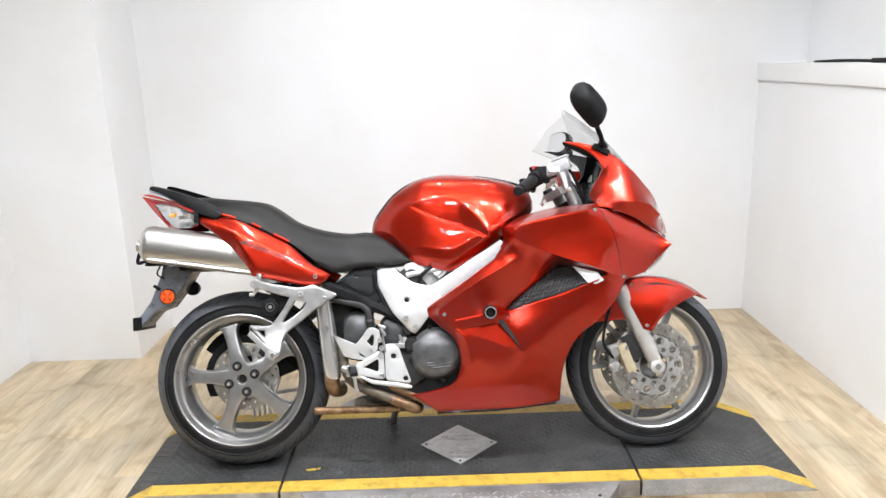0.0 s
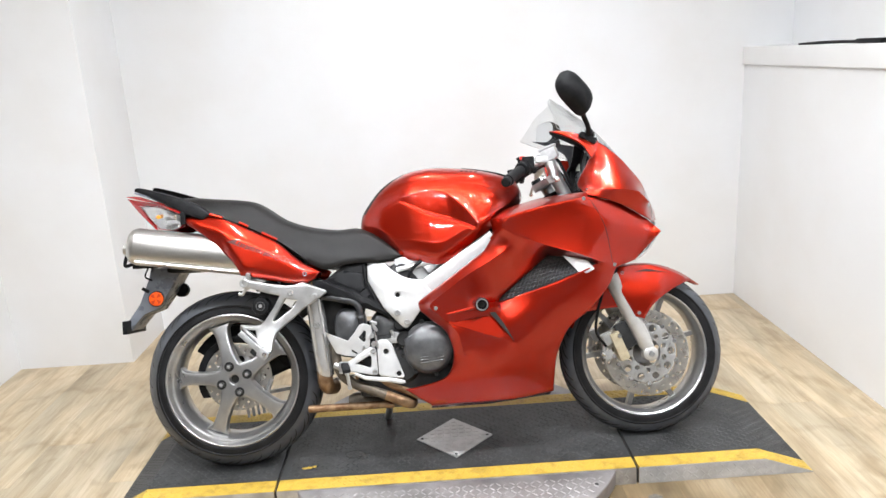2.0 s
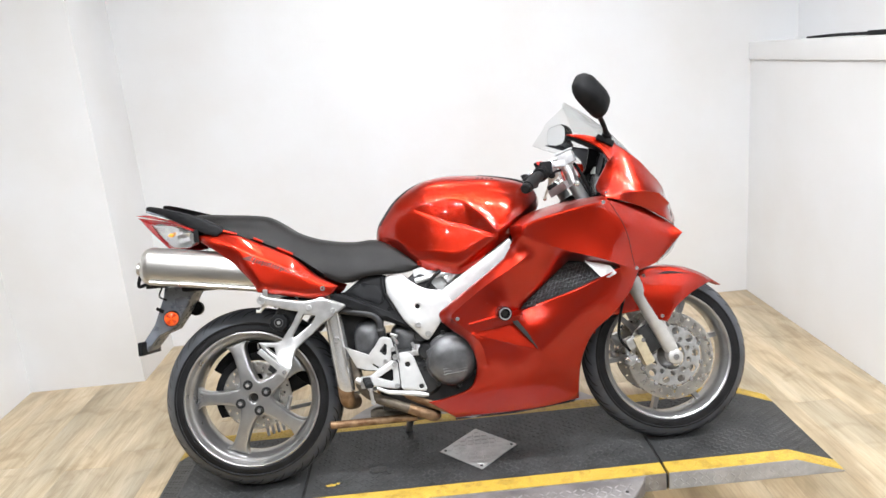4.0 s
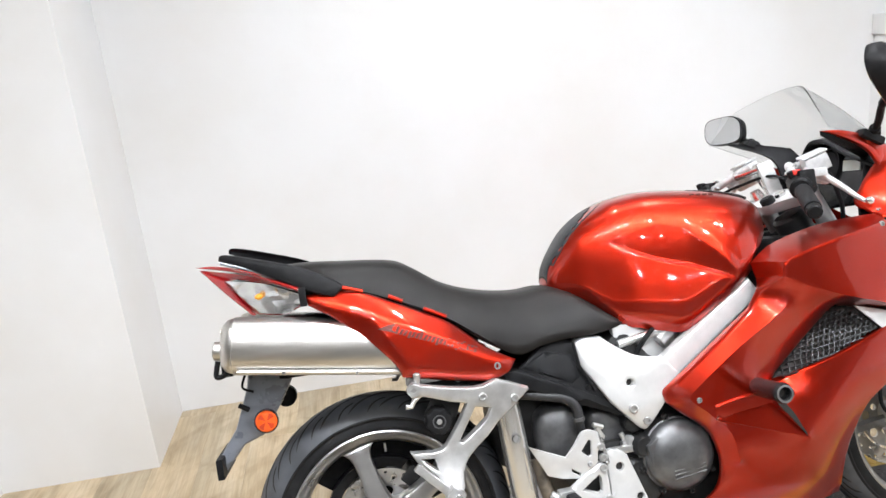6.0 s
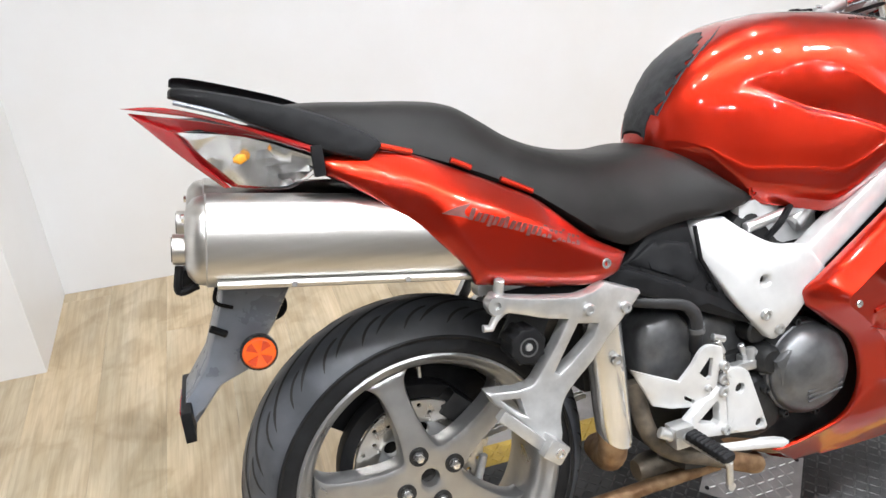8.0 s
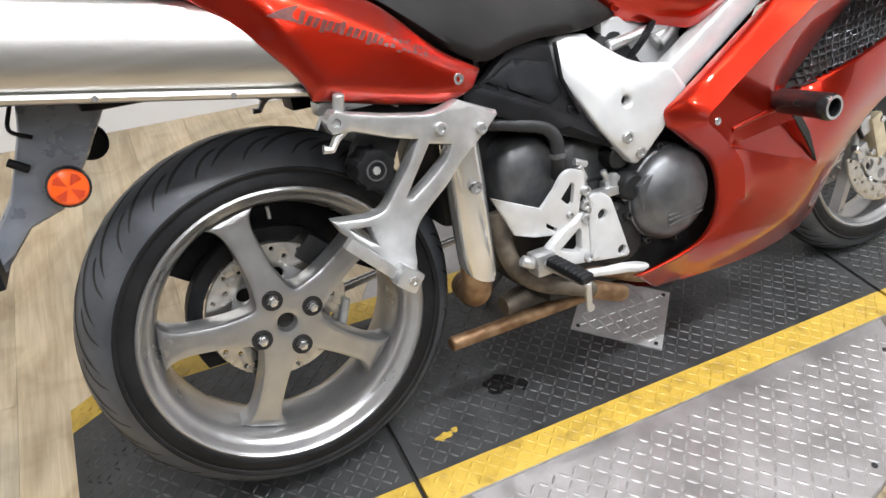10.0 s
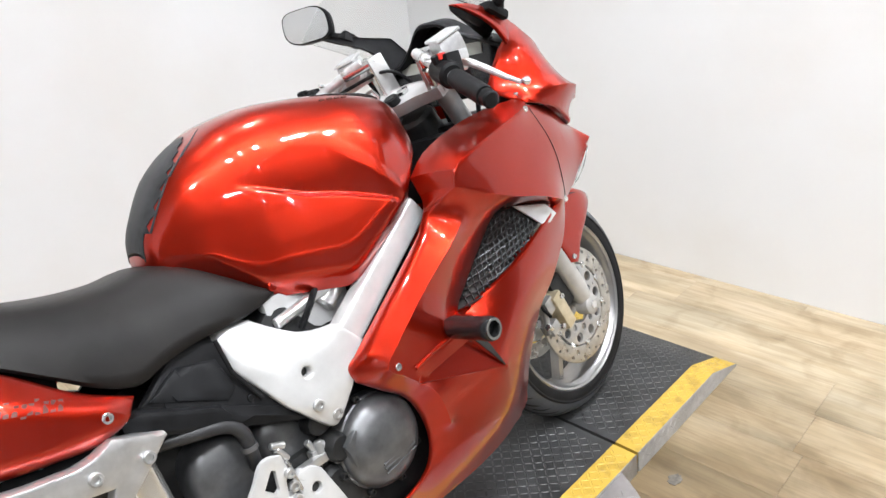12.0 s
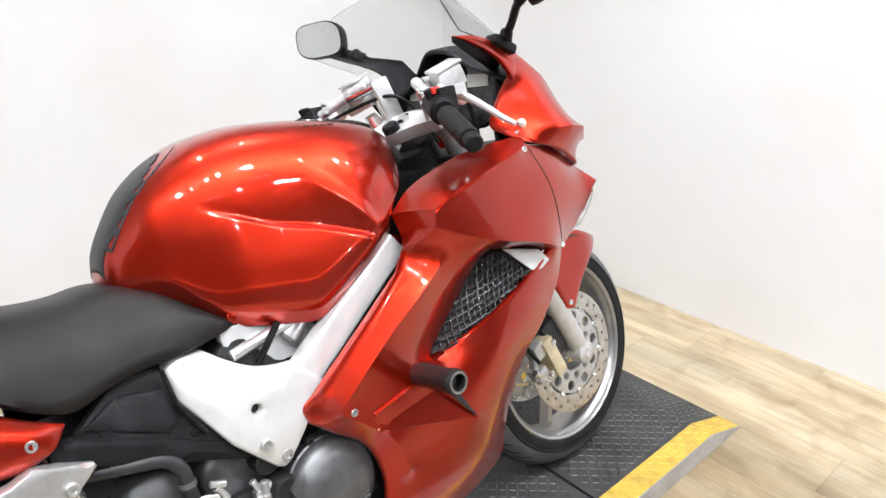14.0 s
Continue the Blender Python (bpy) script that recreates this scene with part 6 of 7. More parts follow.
    for x, z, y, hh, hw in ((0.440, 0.318, -0.205, 0.005, 0.006), (0.476, 0.302, -0.212, 0.0065, 0.007), (0.520, 0.296, -0.218, 0.007, 0.008), (0.560, 0.291, -0.220, 0.008, 0.011), (0.590, 0.284, -0.220, 0.0075, 0.013), (0.607, 0.281, -0.219, 0.004, 0.008)):
        rings.append([(x, y + hw * math.copysign(abs(math.cos(a)) ** 0.6, math.cos(a)), z + hh * math.copysign(abs(math.sin(a)) ** 0.6, math.sin(a))) for a in np.linspace(0, 2 * math.pi, 17)[:-1]])
    part("brake_pedal", loft(rings), SILVER, BIKE, "silver rear brake pedal")
    lf = flipped(main)
    part("footpeg_bracket", lf, SILVER, BIKE, "silver rider footpeg bracket")


def engine():
    part("crankcase", box(0.44, 0.98, -0.155, 0.155, 0.22, 0.44, 0.05), ENGINE2, BIKE, "dark engine crankcase")
    part("cylinder_block", moved(box(-0.10, 0.10, -0.15, 0.15, -0.12, 0.14, 0.03), pose(0.86, 0, 0.53, 0, 30, 0)), ENGINE2, BIKE)
    part("rear_cylinder_block", moved(box(-0.09, 0.09, -0.14, 0.14, -0.12, 0.14, 0.03), pose(0.64, 0, 0.54, 0, -38, 0)), ENGINE2, BIKE)
    c = part("clutch_cover", at(lathe([(0.0, -0.218), (0.030, -0.217), (0.054, -0.213), (0.070, -0.205), (0.079, -0.196), (0.084, -0.188), (0.0845, -0.180), (0.088, -0.178), (0.088, -0.15), (0.0, -0.15)], 48), (0.694, 0, 0.384)), ENGINE, BIKE, "round dark grey clutch cover")
    for dz in (-0.030, -0.021, -0.012):
        part("cover_rib", bar((0.662, -0.2165, 0.372 + dz - 0.003), (0.742, -0.2125, 0.372 + dz + 0.003), 0.0020, 8), ENGINE, c)
    part("cover_sector", at(panel(curve([((-0.082, 0.035), 0), (-0.05, 0.055), (-0.035, 0.03), (-0.040, -0.01), ((-0.075, -0.02), 0)], 4), -0.203, 0.02, 0.006, 0.014), (0.694, 0, 0.384)), ENGINE, c)
    for a in range(0, 360, 45):
        x, z = polar(0.093, a + 12)
        part("cover_bolt", bolt(0.694 + x, -0.176, 0.384 + z, 0.0075, 0.008), ENGINE2, c)
    part("sump_cover", at(lathe([(0.0, -0.175), (0.05, -0.172), (0.062, -0.16), (0.064, -0.12)], 32), (0.60, 0, 0.33)), ENGINE2, BIKE)
    part("water_pump", at(lathe([(0.0, -0.190), (0.020, -0.190), (0.026, -0.182), (0.028, -0.15)], 24), (0.612, 0, 0.418)), ENGINE2, BIKE)
    part("clutch_arm", join(bar((0.585, -0.165, 0.44), (0.620, -0.175, 0.40), 0.008), bar((0.605, -0.17, 0.39), (0.608, -0.17, 0.44), 0.006)), CAST, BIKE)
    # rounded shock-reservoir covers behind the footpeg bracket
    d1 = []
    for s, k in ((-0.150, 0.80), (-0.142, 0.93), (-0.128, 1.0), (-0.05, 1.0)):
        d1.append([(0.428 + 0.054 * k * math.copysign(abs(math.cos(a)) ** 0.75, math.cos(a)), s, 0.470 + 0.068 * k * math.copysign(abs(math.sin(a)) ** 0.75, math.sin(a))) for a in np.linspace(0, 2 * math.pi, 33)[:-1]])
    part("swingarm_pivot_cover", loft(d1), ENGINE, BIKE, "smooth dark grey rounded cover", 50)
    d2 = []
    for s, k in ((-0.135, 0.78), (-0.128, 0.92), (-0.112, 1.0), (-0.04, 1.0)):
        d2.append([(0.560 + 0.062 * k * math.copysign(abs(math.cos(a)) ** 0.8, math.cos(a)), s, 0.455 + 0.060 * k * math.copysign(abs(math.sin(a)) ** 0.8, math.sin(a)) - 0.2 * 0.072 * k * math.cos(a)) for a in np.linspace(0, 2 * math.pi, 33)[:-1]])
    part("starter_cover", loft(d2), ENGINE, BIKE, "smooth dark grey rounded cover", 50)
    part("coolant_hose", pipe([(0.330, -0.150, 0.585), (0.400, -0.168, 0.570), (0.447, -0.172, 0.556), (0.467, -0.174, 0.532), (0.469, -0.172, 0.500), (0.474, -0.160, 0.465)], 0.0112, 12), HOSE, BIKE, "black coolant hose")
    part("hose_clamp", tube([(0.4685, -0.173, 0.510), (0.4690, -0.173, 0.502)], 0.0140, 14), ENGINE, BIKE)
    part("shock", bar((0.40, -0.02, 0.36), (0.46, -0.02, 0.62), 0.038), ENGINE2, BIKE, "black rear shock")
    part("side_stand", join(bar((0.56, 0.13, 0.24), (0.50, 0.285, 0.020), 0.013), box(0.46, 0.53, 0.262, 0.312, 0.0915 - 0.0915, 0.012, 0.003)), CAST, BIKE, "extended silver side stand")
    part("inner_guard", box(0.29, 0.42, -0.09, 0.09, 0.40, 0.62, 0.02), ENGINE2, BIKE)
    part("radiator_side", box(0.96, 1.16, -0.20, -0.12, 0.50, 0.66, 0.015), ENGINE2, BIKE)
    part("radiator_side", box(0.96, 1.16, 0.12, 0.20, 0.50, 0.66, 0.015), ENGINE2, BIKE)


def exhaust():
    rings = []
    for i in range(13):
        t = i / 12
        o = Vector((0.310 + 0.021 * t, -0.134 + 0.022 * t, 0.592 - 0.284 * t))
        r = 0.0305 + 0.001 * math.sin(math.pi * t) - (0.002 if i == 12 else 0)
        span = [(math.copysign(abs(math.sin(a)) ** 0.75, math.sin(a)), math.cos(a)) for a in np.linspace(-2.0, 2.0, 29)]
        arc = [(o.x + r * c, o.y - r * d, o.z - 0.30 * r * c - (0.010 * c * c if i == 12 else 0) * -1) for c, d in span]
        inn = [(o.x + (r - 0.003) * c, o.y - (r - 0.003) * d, o.z - 0.30 * r * c + (0.010 * c * c if i == 12 else 0)) for c, d in reversed(span)]
        rings.append(arc + inn)
    s = part("heat_shield", loft(rings), SHIELD, BIKE, "bright steel exhaust heat shield")
    part("shield_screw", bolt(0.317, -0.164, 0.486, 0.0105, 0.006), CHROME, s)
    part("shield_rib", tube([(0.333, -0.154, 0.46), (0.340, -0.146, 0.38), (0.348, -0.136, 0.315)], 0.0032, 8), SHIELD, s)
    part("riser_pipe", pipe([(0.285, -0.108, 0.64), (0.308, -0.118, 0.55), (0.320, -0.112, 0.42), (0.327, -0.110, 0.330), (0.328, -0.106, 0.290), (0.332, -0.080, 0.266), (0.345, -0.020, 0.255)], [0.020] * 14 + [0.0265] * 23, 20), RUST, BIKE, "heat-stained exhaust riser")
    h = part("header_pipe", pipe([(0.368, -0.125, 0.420), (0.377, -0.138, 0.345), (0.395, -0.145, 0.306), (0.434, -0.150, 0.276), (0.493, -0.151, 0.251), (0.540, -0.151, 0.230)], 0.0165, 16), SOOT, BIKE, "sooty exhaust header")
    part("header_bend", pipe([(0.536, -0.151, 0.232), (0.575, -0.151, 0.214), (0.604, -0.145, 0.200), (0.622, -0.115, 0.190), (0.626, -0.06, 0.185)], 0.0175, 16), RUST, h, "bronzed pipe bend")
    part("header_pipe", pipe([(0.44, -0.110, 0.300), (0.495, -0.135, 0.287), (0.557, -0.142, 0.264), (0.647, -0.138, 0.222), (0.72, -0.11, 0.190)], 0.0150, 14), RUST, BIKE, "bronzed exhaust header")
    part("collector", tube([(0.40, -0.060, 0.205), (0.42, -0.060, 0.205), (0.52, -0.060, 0.203), (0.60, -0.058, 0.200), (0.63, -0.05, 0.198)], [0.020, 0.028, 0.032, 0.028, 0.020], 18), SOOT, BIKE, "sooty exhaust collector box")
    part("drain_pipe", bar((0.262, -0.107, 0.196), (0.560, -0.095, 0.190), 0.0135, 14), RUST, BIKE, "rusty pipe stub")


def fairing():
    hole = curve([((0.938, 0.524, -0.216), 0), ((0.948, 0.538, -0.215), 0), (1.029, 0.602, -0.214), (1.100, 0.655, -0.214), ((1.118, 0.668, -0.214), 0), (1.157, 0.662, -0.214), (1.200, 0.653, -0.218), (1.245, 0.641, -0.232), ((1.270, 0.630, -0.252), 0), (1.224, 0.611, -0.260), (1.128, 0.578, -0.260), (1.032, 0.551, -0.256)], 4)
    skin = curve([((0.964, 0.797, -0.292), 0), (1.020, 0.816, -0.294), (1.123, 0.836, -0.290), (1.200, 0.847, -0.281), ((1.257, 0.856, -0.262), 0), (1.360, 0.832, -0.236), ((1.474, 0.772, -0.190), 0), ((1.508, 0.724, -0.228), 0), ((1.415, 0.632, -0.208), 0), ((1.345, 0.612, -0.226), 0), (1.309, 0.545, -0.226), (1.238, 0.472, -0.222), (1.172, 0.420, -0.214), (1.128, 0.325, -0.186), ((1.116, 0.199, -0.140), 0), (0.955, 0.184, -0.160), ((0.690, 0.184, -0.155), 0), (0.640, 0.222, -0.178), ((0.602, 0.252, -0.198), 0), (0.650, 0.258, -0.204), (0.734, 0.280, -0.212), (0.766, 0.320, -0.221), (0.772, 0.376, -0.225), (0.752, 0.437, -0.226), (0.706, 0.480, -0.221), ((0.672, 0.512, -0.212), 0), (0.668, 0.540, -0.210), ((0.690, 0.560, -0.216), 0), ((0.900, 0.700, -0.227), 0), ((0.925, 0.735, -0.230), 0), (0.945, 0.752, -0.262), ((0.960, 0.766, -0.287), 0)], 5)
    mesh_o = [p[:2] for p in hole]
    # feature lines (x, z, y): strip along the frame, ledge, brow, intake rim, lip, lower panel
    edge_rear = [(0.602, 0.252, -0.198), (0.734, 0.280, -0.212), (0.768, 0.330, -0.222), (0.752, 0.437, -0.226), (0.706, 0.480, -0.222), (0.668, 0.530, -0.208), (0.690, 0.560, -0.216), (0.795, 0.630, -0.223), (0.900, 0.700, -0.227), (0.925, 0.735, -0.230), (0.945, 0.752, -0.262), (0.960, 0.766, -0.287), (0.964, 0.797, -0.292)]
    edge_top = [(0.964, 0.797, -0.292), (1.020, 0.816, -0.294), (1.123, 0.836, -0.290), (1.200, 0.847, -0.281), (1.257, 0.856, -0.262), (1.360, 0.832, -0.236), (1.474, 0.772, -0.190), (1.500, 0.726, -0.228), (1.415, 0.632, -0.208), (1.345, 0.612, -0.226)]
    edge_front = [(1.345, 0.612, -0.226), (1.309, 0.545, -0.226), (1.238, 0.472, -0.222), (1.172, 0.420, -0.216), (1.128, 0.325, -0.188), (1.116, 0.199, -0.140), (0.955, 0.184, -0.160), (0.690, 0.184, -0.155), (0.602, 0.252, -0.198)]
    strip = [(0.808, 0.340, -0.252), (0.792, 0.430, -0.259), (0.738, 0.492, -0.262), (0.704, 0.527, -0.264), (0.735, 0.556, -0.268), (0.772, 0.582, -0.270), (0.842, 0.626, -0.271), (0.917, 0.666, -0.271), (0.984, 0.707, -0.269)]
    strip_top = [(0.984, 0.707, -0.269), (0.972, 0.735, -0.275), (0.960, 0.766, -0.287)]
    fold = [(0.900, 0.700, -0.227), (0.940, 0.712, -0.246), (0.984, 0.707, -0.269)]
    under = [(1.118, 0.668, -0.214), (1.157, 0.662, -0.214), (1.200, 0.653, -0.218), (1.245, 0.641, -0.232), (1.270, 0.630, -0.252)]
    brow = [(0.960, 0.766, -0.287), (1.038, 0.728, -0.289), (1.120, 0.694, -0.290), (1.190, 0.672, -0.288), (1.250, 0.648, -0.280), (1.284, 0.634, -0.268), (1.330, 0.620, -0.240)]
    shoulder = [(1.17, 0.775, -0.278), (1.30, 0.770, -0.270), (1.40, 0.745, -0.253), (1.488, 0.712, -0.240)]
    rim = [(0.890, 0.524, -0.230), (0.938, 0.526, -0.215), (0.948, 0.538, -0.215), (1.029, 0.602, -0.214), (1.100, 0.655, -0.214), (1.118, 0.668, -0.214)]
    lip = [(0.842, 0.510, -0.266), (0.890, 0.507, -0.267), (0.930, 0.512, -0.267), (1.032, 0.545, -0.267), (1.128, 0.572, -0.267), (1.224, 0.605, -0.267), (1.291, 0.621, -0.268)]
    lower = [(0.806, 0.503, -0.262), (0.842, 0.510, -0.266)]
    flank = [(0.98, 0.47, -0.272), (1.10, 0.505, -0.268), (1.22, 0.545, -0.256)]
    waist = [(0.86, 0.40, -0.262), (0.98, 0.385, -0.258), (1.08, 0.39, -0.246)]
    belly = [(0.78, 0.262, -0.226), (0.90, 0.275, -0.238), (1.00, 0.275, -0.224), (1.09, 0.27, -0.186)]
    strip, brow, shoulder, flank, waist, belly = (curve(line, 4, False) for line in (strip, brow, shoulder, flank, waist, belly))
    base = faceted([edge_rear, edge_top, edge_front, strip, strip_top, fold, under, brow, shoulder, rim, lip, lower, flank, waist, belly], 0.0020)
    blade = [(0.763, 0.467), (0.904, 0.484), (0.980, 0.388)]

    mid = np.mean(blade, 0)
    ring = [tuple(mid + (np.array(p) - mid) * 1.05) for p in blade]
    ring = [(x, z, float(base(np.array([[x, z]]))[0])) for x, z in ring]
    sunk = [(x, z, float(base(np.array([[x, z]]))[0]) + deep) for (x, z), deep in zip(blade, (0.001, 0.017, 0.001))]
    hard = [strip[1:], brow[:-1], lip[:3], rim[:1] + [(0.925, 0.525, -0.219)], sunk + sunk[:1], ring + ring[:1]]
    mild = [strip_top[1:-1], fold[1:-1], shoulder[:-1], flank, waist, belly]
    right = panel(skin, base, 0.004, 0.005, 0.008, [hole], (), hard, mild)
    cloud = np.array(right[0][:len(right[0]) // 2])

    def dep(q):
        q = np.asarray(q, float)
        out = []
        for p in q:
            r = np.hypot(cloud[:, 0] - p[0], cloud[:, 2] - p[1])
            near = np.argsort(r)[:4]
            k = 1 / (r[near] + 1e-4)
            out.append(float((cloud[near, 1] * k).sum() / k.sum()))
        return np.array(out)
    for side in (-1, 1):
        f = (lambda s: s) if side < 0 else flipped
        p = part("side_fairing", f(right), RED, BIKE, "candy-red side fairing", 30)
        # ledge over the brow and the cheek that turns in behind it
        outer = curve([((0.925, -0.229, 0.735), 0), (0.945, -0.260, 0.752), ((0.960, -0.285, 0.766), 0), ((0.964, -0.290, 0.797), 0), (1.020, -0.292, 0.816), (1.123, -0.288, 0.836), (1.200, -0.279, 0.847), ((1.257, -0.261, 0.856), 0)], 8, False)
        inner = curve([((0.924, -0.224, 0.737), 0), (0.932, -0.221, 0.752), ((0.935, -0.216, 0.764), 0), ((0.930, -0.210, 0.802), 0), (0.992, -0.204, 0.838), (1.095, -0.203, 0.863), (1.180, -0.210, 0.872), ((1.257, -0.236, 0.874), 0)], 8, False)
        rows = []
        for k in range(9):
            t = k / 8
            swell = 0.004 * math.sin(math.pi * t)
            rows.append([tuple(Vector(a).lerp(Vector(b), t) + Vector((-0.4, -0.2, 0.7)) * swell) for a, b in zip(outer, inner)])
        n = len(outer)
        verts = [q for r in rows for q in r]
        verts += [(x + 0.002, y + 0.002, z - 0.004) for x, y, z in verts]
        m = 9 * n
        quads = [(r * n + i, r * n + i + 1, (r + 1) * n + i + 1, (r + 1) * n + i) for r in range(8) for i in range(n - 1)]
        loop = list(range(n)) + [r * n + n - 1 for r in range(1, 9)] + [8 * n + i for i in range(n - 2, -1, -1)] + [r * n for r in range(7, 0, -1)]
        faces = quads + [tuple(i + m for i in reversed(q)) for q in quads] + [(a, b, b + m, a + m) for a, b in zip(loop, loop[1:] + loop[:1])]
        part("fairing_ledge", f((verts, faces)), RED, p, "", 40)
        # intake mesh: crossing wires clipped to the opening
        poly = curve([((0.938, 0.522), 0), ((0.948, 0.538), 0), (1.029, 0.602), (1.100, 0.655), ((1.118, 0.666), 0), ((1.160, 0.658), 0), ((1.206, 0.606), 0), (1.128, 0.575), (1.032, 0.548)], 4)
        near = [(x, z) for x, z, y in rim]
        far = [(x, z) for x, z, y in lip]

        def net(q):
            q = np.asarray(q, float)
            a, b = away(near, q), away(far, q)
            return -0.209 - 0.044 * a / (a + b + 1e-6)
        # dark sheet close behind the wires, for the shade inside the intake
        back = panel(mesh_o, lambda q: net(q) + 0.010, 0.004, 0.0, 0.03)
        part("intake_shade", f(back), GAP, p, "dark sheet as shade inside the intake")
        wires = []
        lo, hi = np.min(poly, 0), np.max(poly, 0)
        for ang, pit in ((62, 0.0104), (10, 0.0104)):
            u = np.array([math.cos(radians(ang)), math.sin(radians(ang))])
            n = np.array([-u[1], u[0]])
            c0 = (np.array(lo) + np.array(hi)) / 2
            for i in range(-30, 31):
                s = np.arange(-0.25, 0.25, 0.004)
                pts = c0 + n * i * pit + s[:, None] * u
                inn = inside(poly, pts) & (border(poly, pts) > 0.001)
                run = []
                for k in range(len(s) + 1):
                    if k < len(s) and inn[k]:
                        run.append(k)
                    elif run:
                        if len(run) > 2:
                            ny = net(pts)
                            line = [(pts[q][0], ny[q] - 0.0012 * math.sin(s[q] * 2 * math.pi / 0.0208 + (i % 2) * math.pi + (ang > 30) * math.pi), pts[q][1]) for q in run]
                            wires.append(tube(line, 0.0021, 6, False))
                        run = []
        part("intake_mesh", f(join(*wires)), WIRE, p, "black wire mesh")
        tabm = panel(curve([((1.164, 0.664), 0), ((1.243, 0.640), 0), ((1.262, 0.612), 0), ((1.236, 0.600), 0), ((1.208, 0.606), 0)], 3), lambda q: net(q) - 0.006, 0.004, 0.001, 0.03)
        part("intake_bracket", f(tabm), SILVER, p)
        for x, z in ((0.724, 0.520), (1.335, 0.622), (1.240, 0.848)):
            y = float(dep(np.array([[x, z]]))[0])
            part("fairing_screw", f(bolt(x, y - 0.001, z, 0.0068, 0.003)), CHROME, p)
        # dark sheet by the blade below the slider, painting the slot's shade
        slot = panel([(0.899, 0.494), (0.918, 0.494), (0.945, 0.454), (0.972, 0.402), (0.976, 0.392), (0.940, 0.440)], lambda q: base(q) - 0.0015, 0.004, 0.0, 0.01)
        part("fairing_slot_shade", f(slot), GAP, p, "dark sheet as shade in the vent slot")
        swage = [(x, float(dep(np.array([[x, z]]))[0]) - 0.001, z) for x, z in curve([(0.76, 0.498), (0.82, 0.508), (0.872, 0.514)], 6, False)]
        part("swage_line", f(tube(swage, 0.004, 8)), RED, p)
        seam = [(x, float(dep(np.array([[x, z]]))[0]) - 0.0003, z) for x, z in curve([(1.262, 0.846), (1.292, 0.790), (1.310, 0.735), (1.320, 0.670), (1.328, 0.630)], 6, False)]
        part("panel_seam", f(tube(seam, 0.0009, 6)), GAP, p, "dark panel joint")
        # turn signal in the fairing's front corner
        sig = panel(curve([((1.502, 0.722), 0), (1.46, 0.662), ((1.416, 0.630), 0), ((1.428, 0.655), 0), (1.455, 0.690)], 3), lambda q: dep(q) - 0.004, 0.006, 0.003, 0.014)
        sg = part("turn_signal", f(sig), CLEAR, BIKE, "clear front turn signal")
        bk = panel(curve([((1.498, 0.718), 0), (1.46, 0.668), ((1.422, 0.638), 0), ((1.440, 0.675), 0)], 3), lambda q: dep(q) + 0.004, 0.003, 0.0, 0.02)
        part("signal_bowl", f(bk), CHROME, sg)
        # slider puck
        sl = part("frame_slider", f(at(lathe([(0.0, -0.235), (0.016, -0.235), (0.016, -0.262), (0.0200, -0.264), (0.0215, -0.270), (0.0215, -0.345), (0.0225, -0.350), (0.0225, -0.363), (0.0205, -0.368), (0.0165, -0.368), (0.0160, -0.350), (0.0, -0.350)], 32), (0.868, 0, 0.526))), BLACKGLOSS, BIKE, "black nylon frame slider")
        part("slider_ring", f(at(lathe([(0.0150, -0.3695), (0.0195, -0.3695), (0.0195, -0.366), (0.0150, -0.366)], 28, True), (0.868, 0, 0.526))), CHROME, sl)
        part("slider_bolt", f(at(lathe([(0.0, -0.352), (0.0095, -0.352), (0.0110, -0.349), (0.0110, -0.345)], 6), (0.868, 0, 0.526))), GAP, sl)
    # belly pan closing the underside
    rings = []
    for x, w, z in ((0.69, 0.15, 0.186), (0.90, 0.155, 0.186), (1.11, 0.135, 0.200)):
        rings.append([(x, -w, z), (x, -w * 0.6, z - 0.022), (x, 0, z - 0.030), (x, w * 0.6, z - 0.022), (x, w, z), (x, w, z + 0.004), (x, -w, z + 0.004)])
    part("belly_pan", loft(rings), RED, BIKE, "red belly pan")


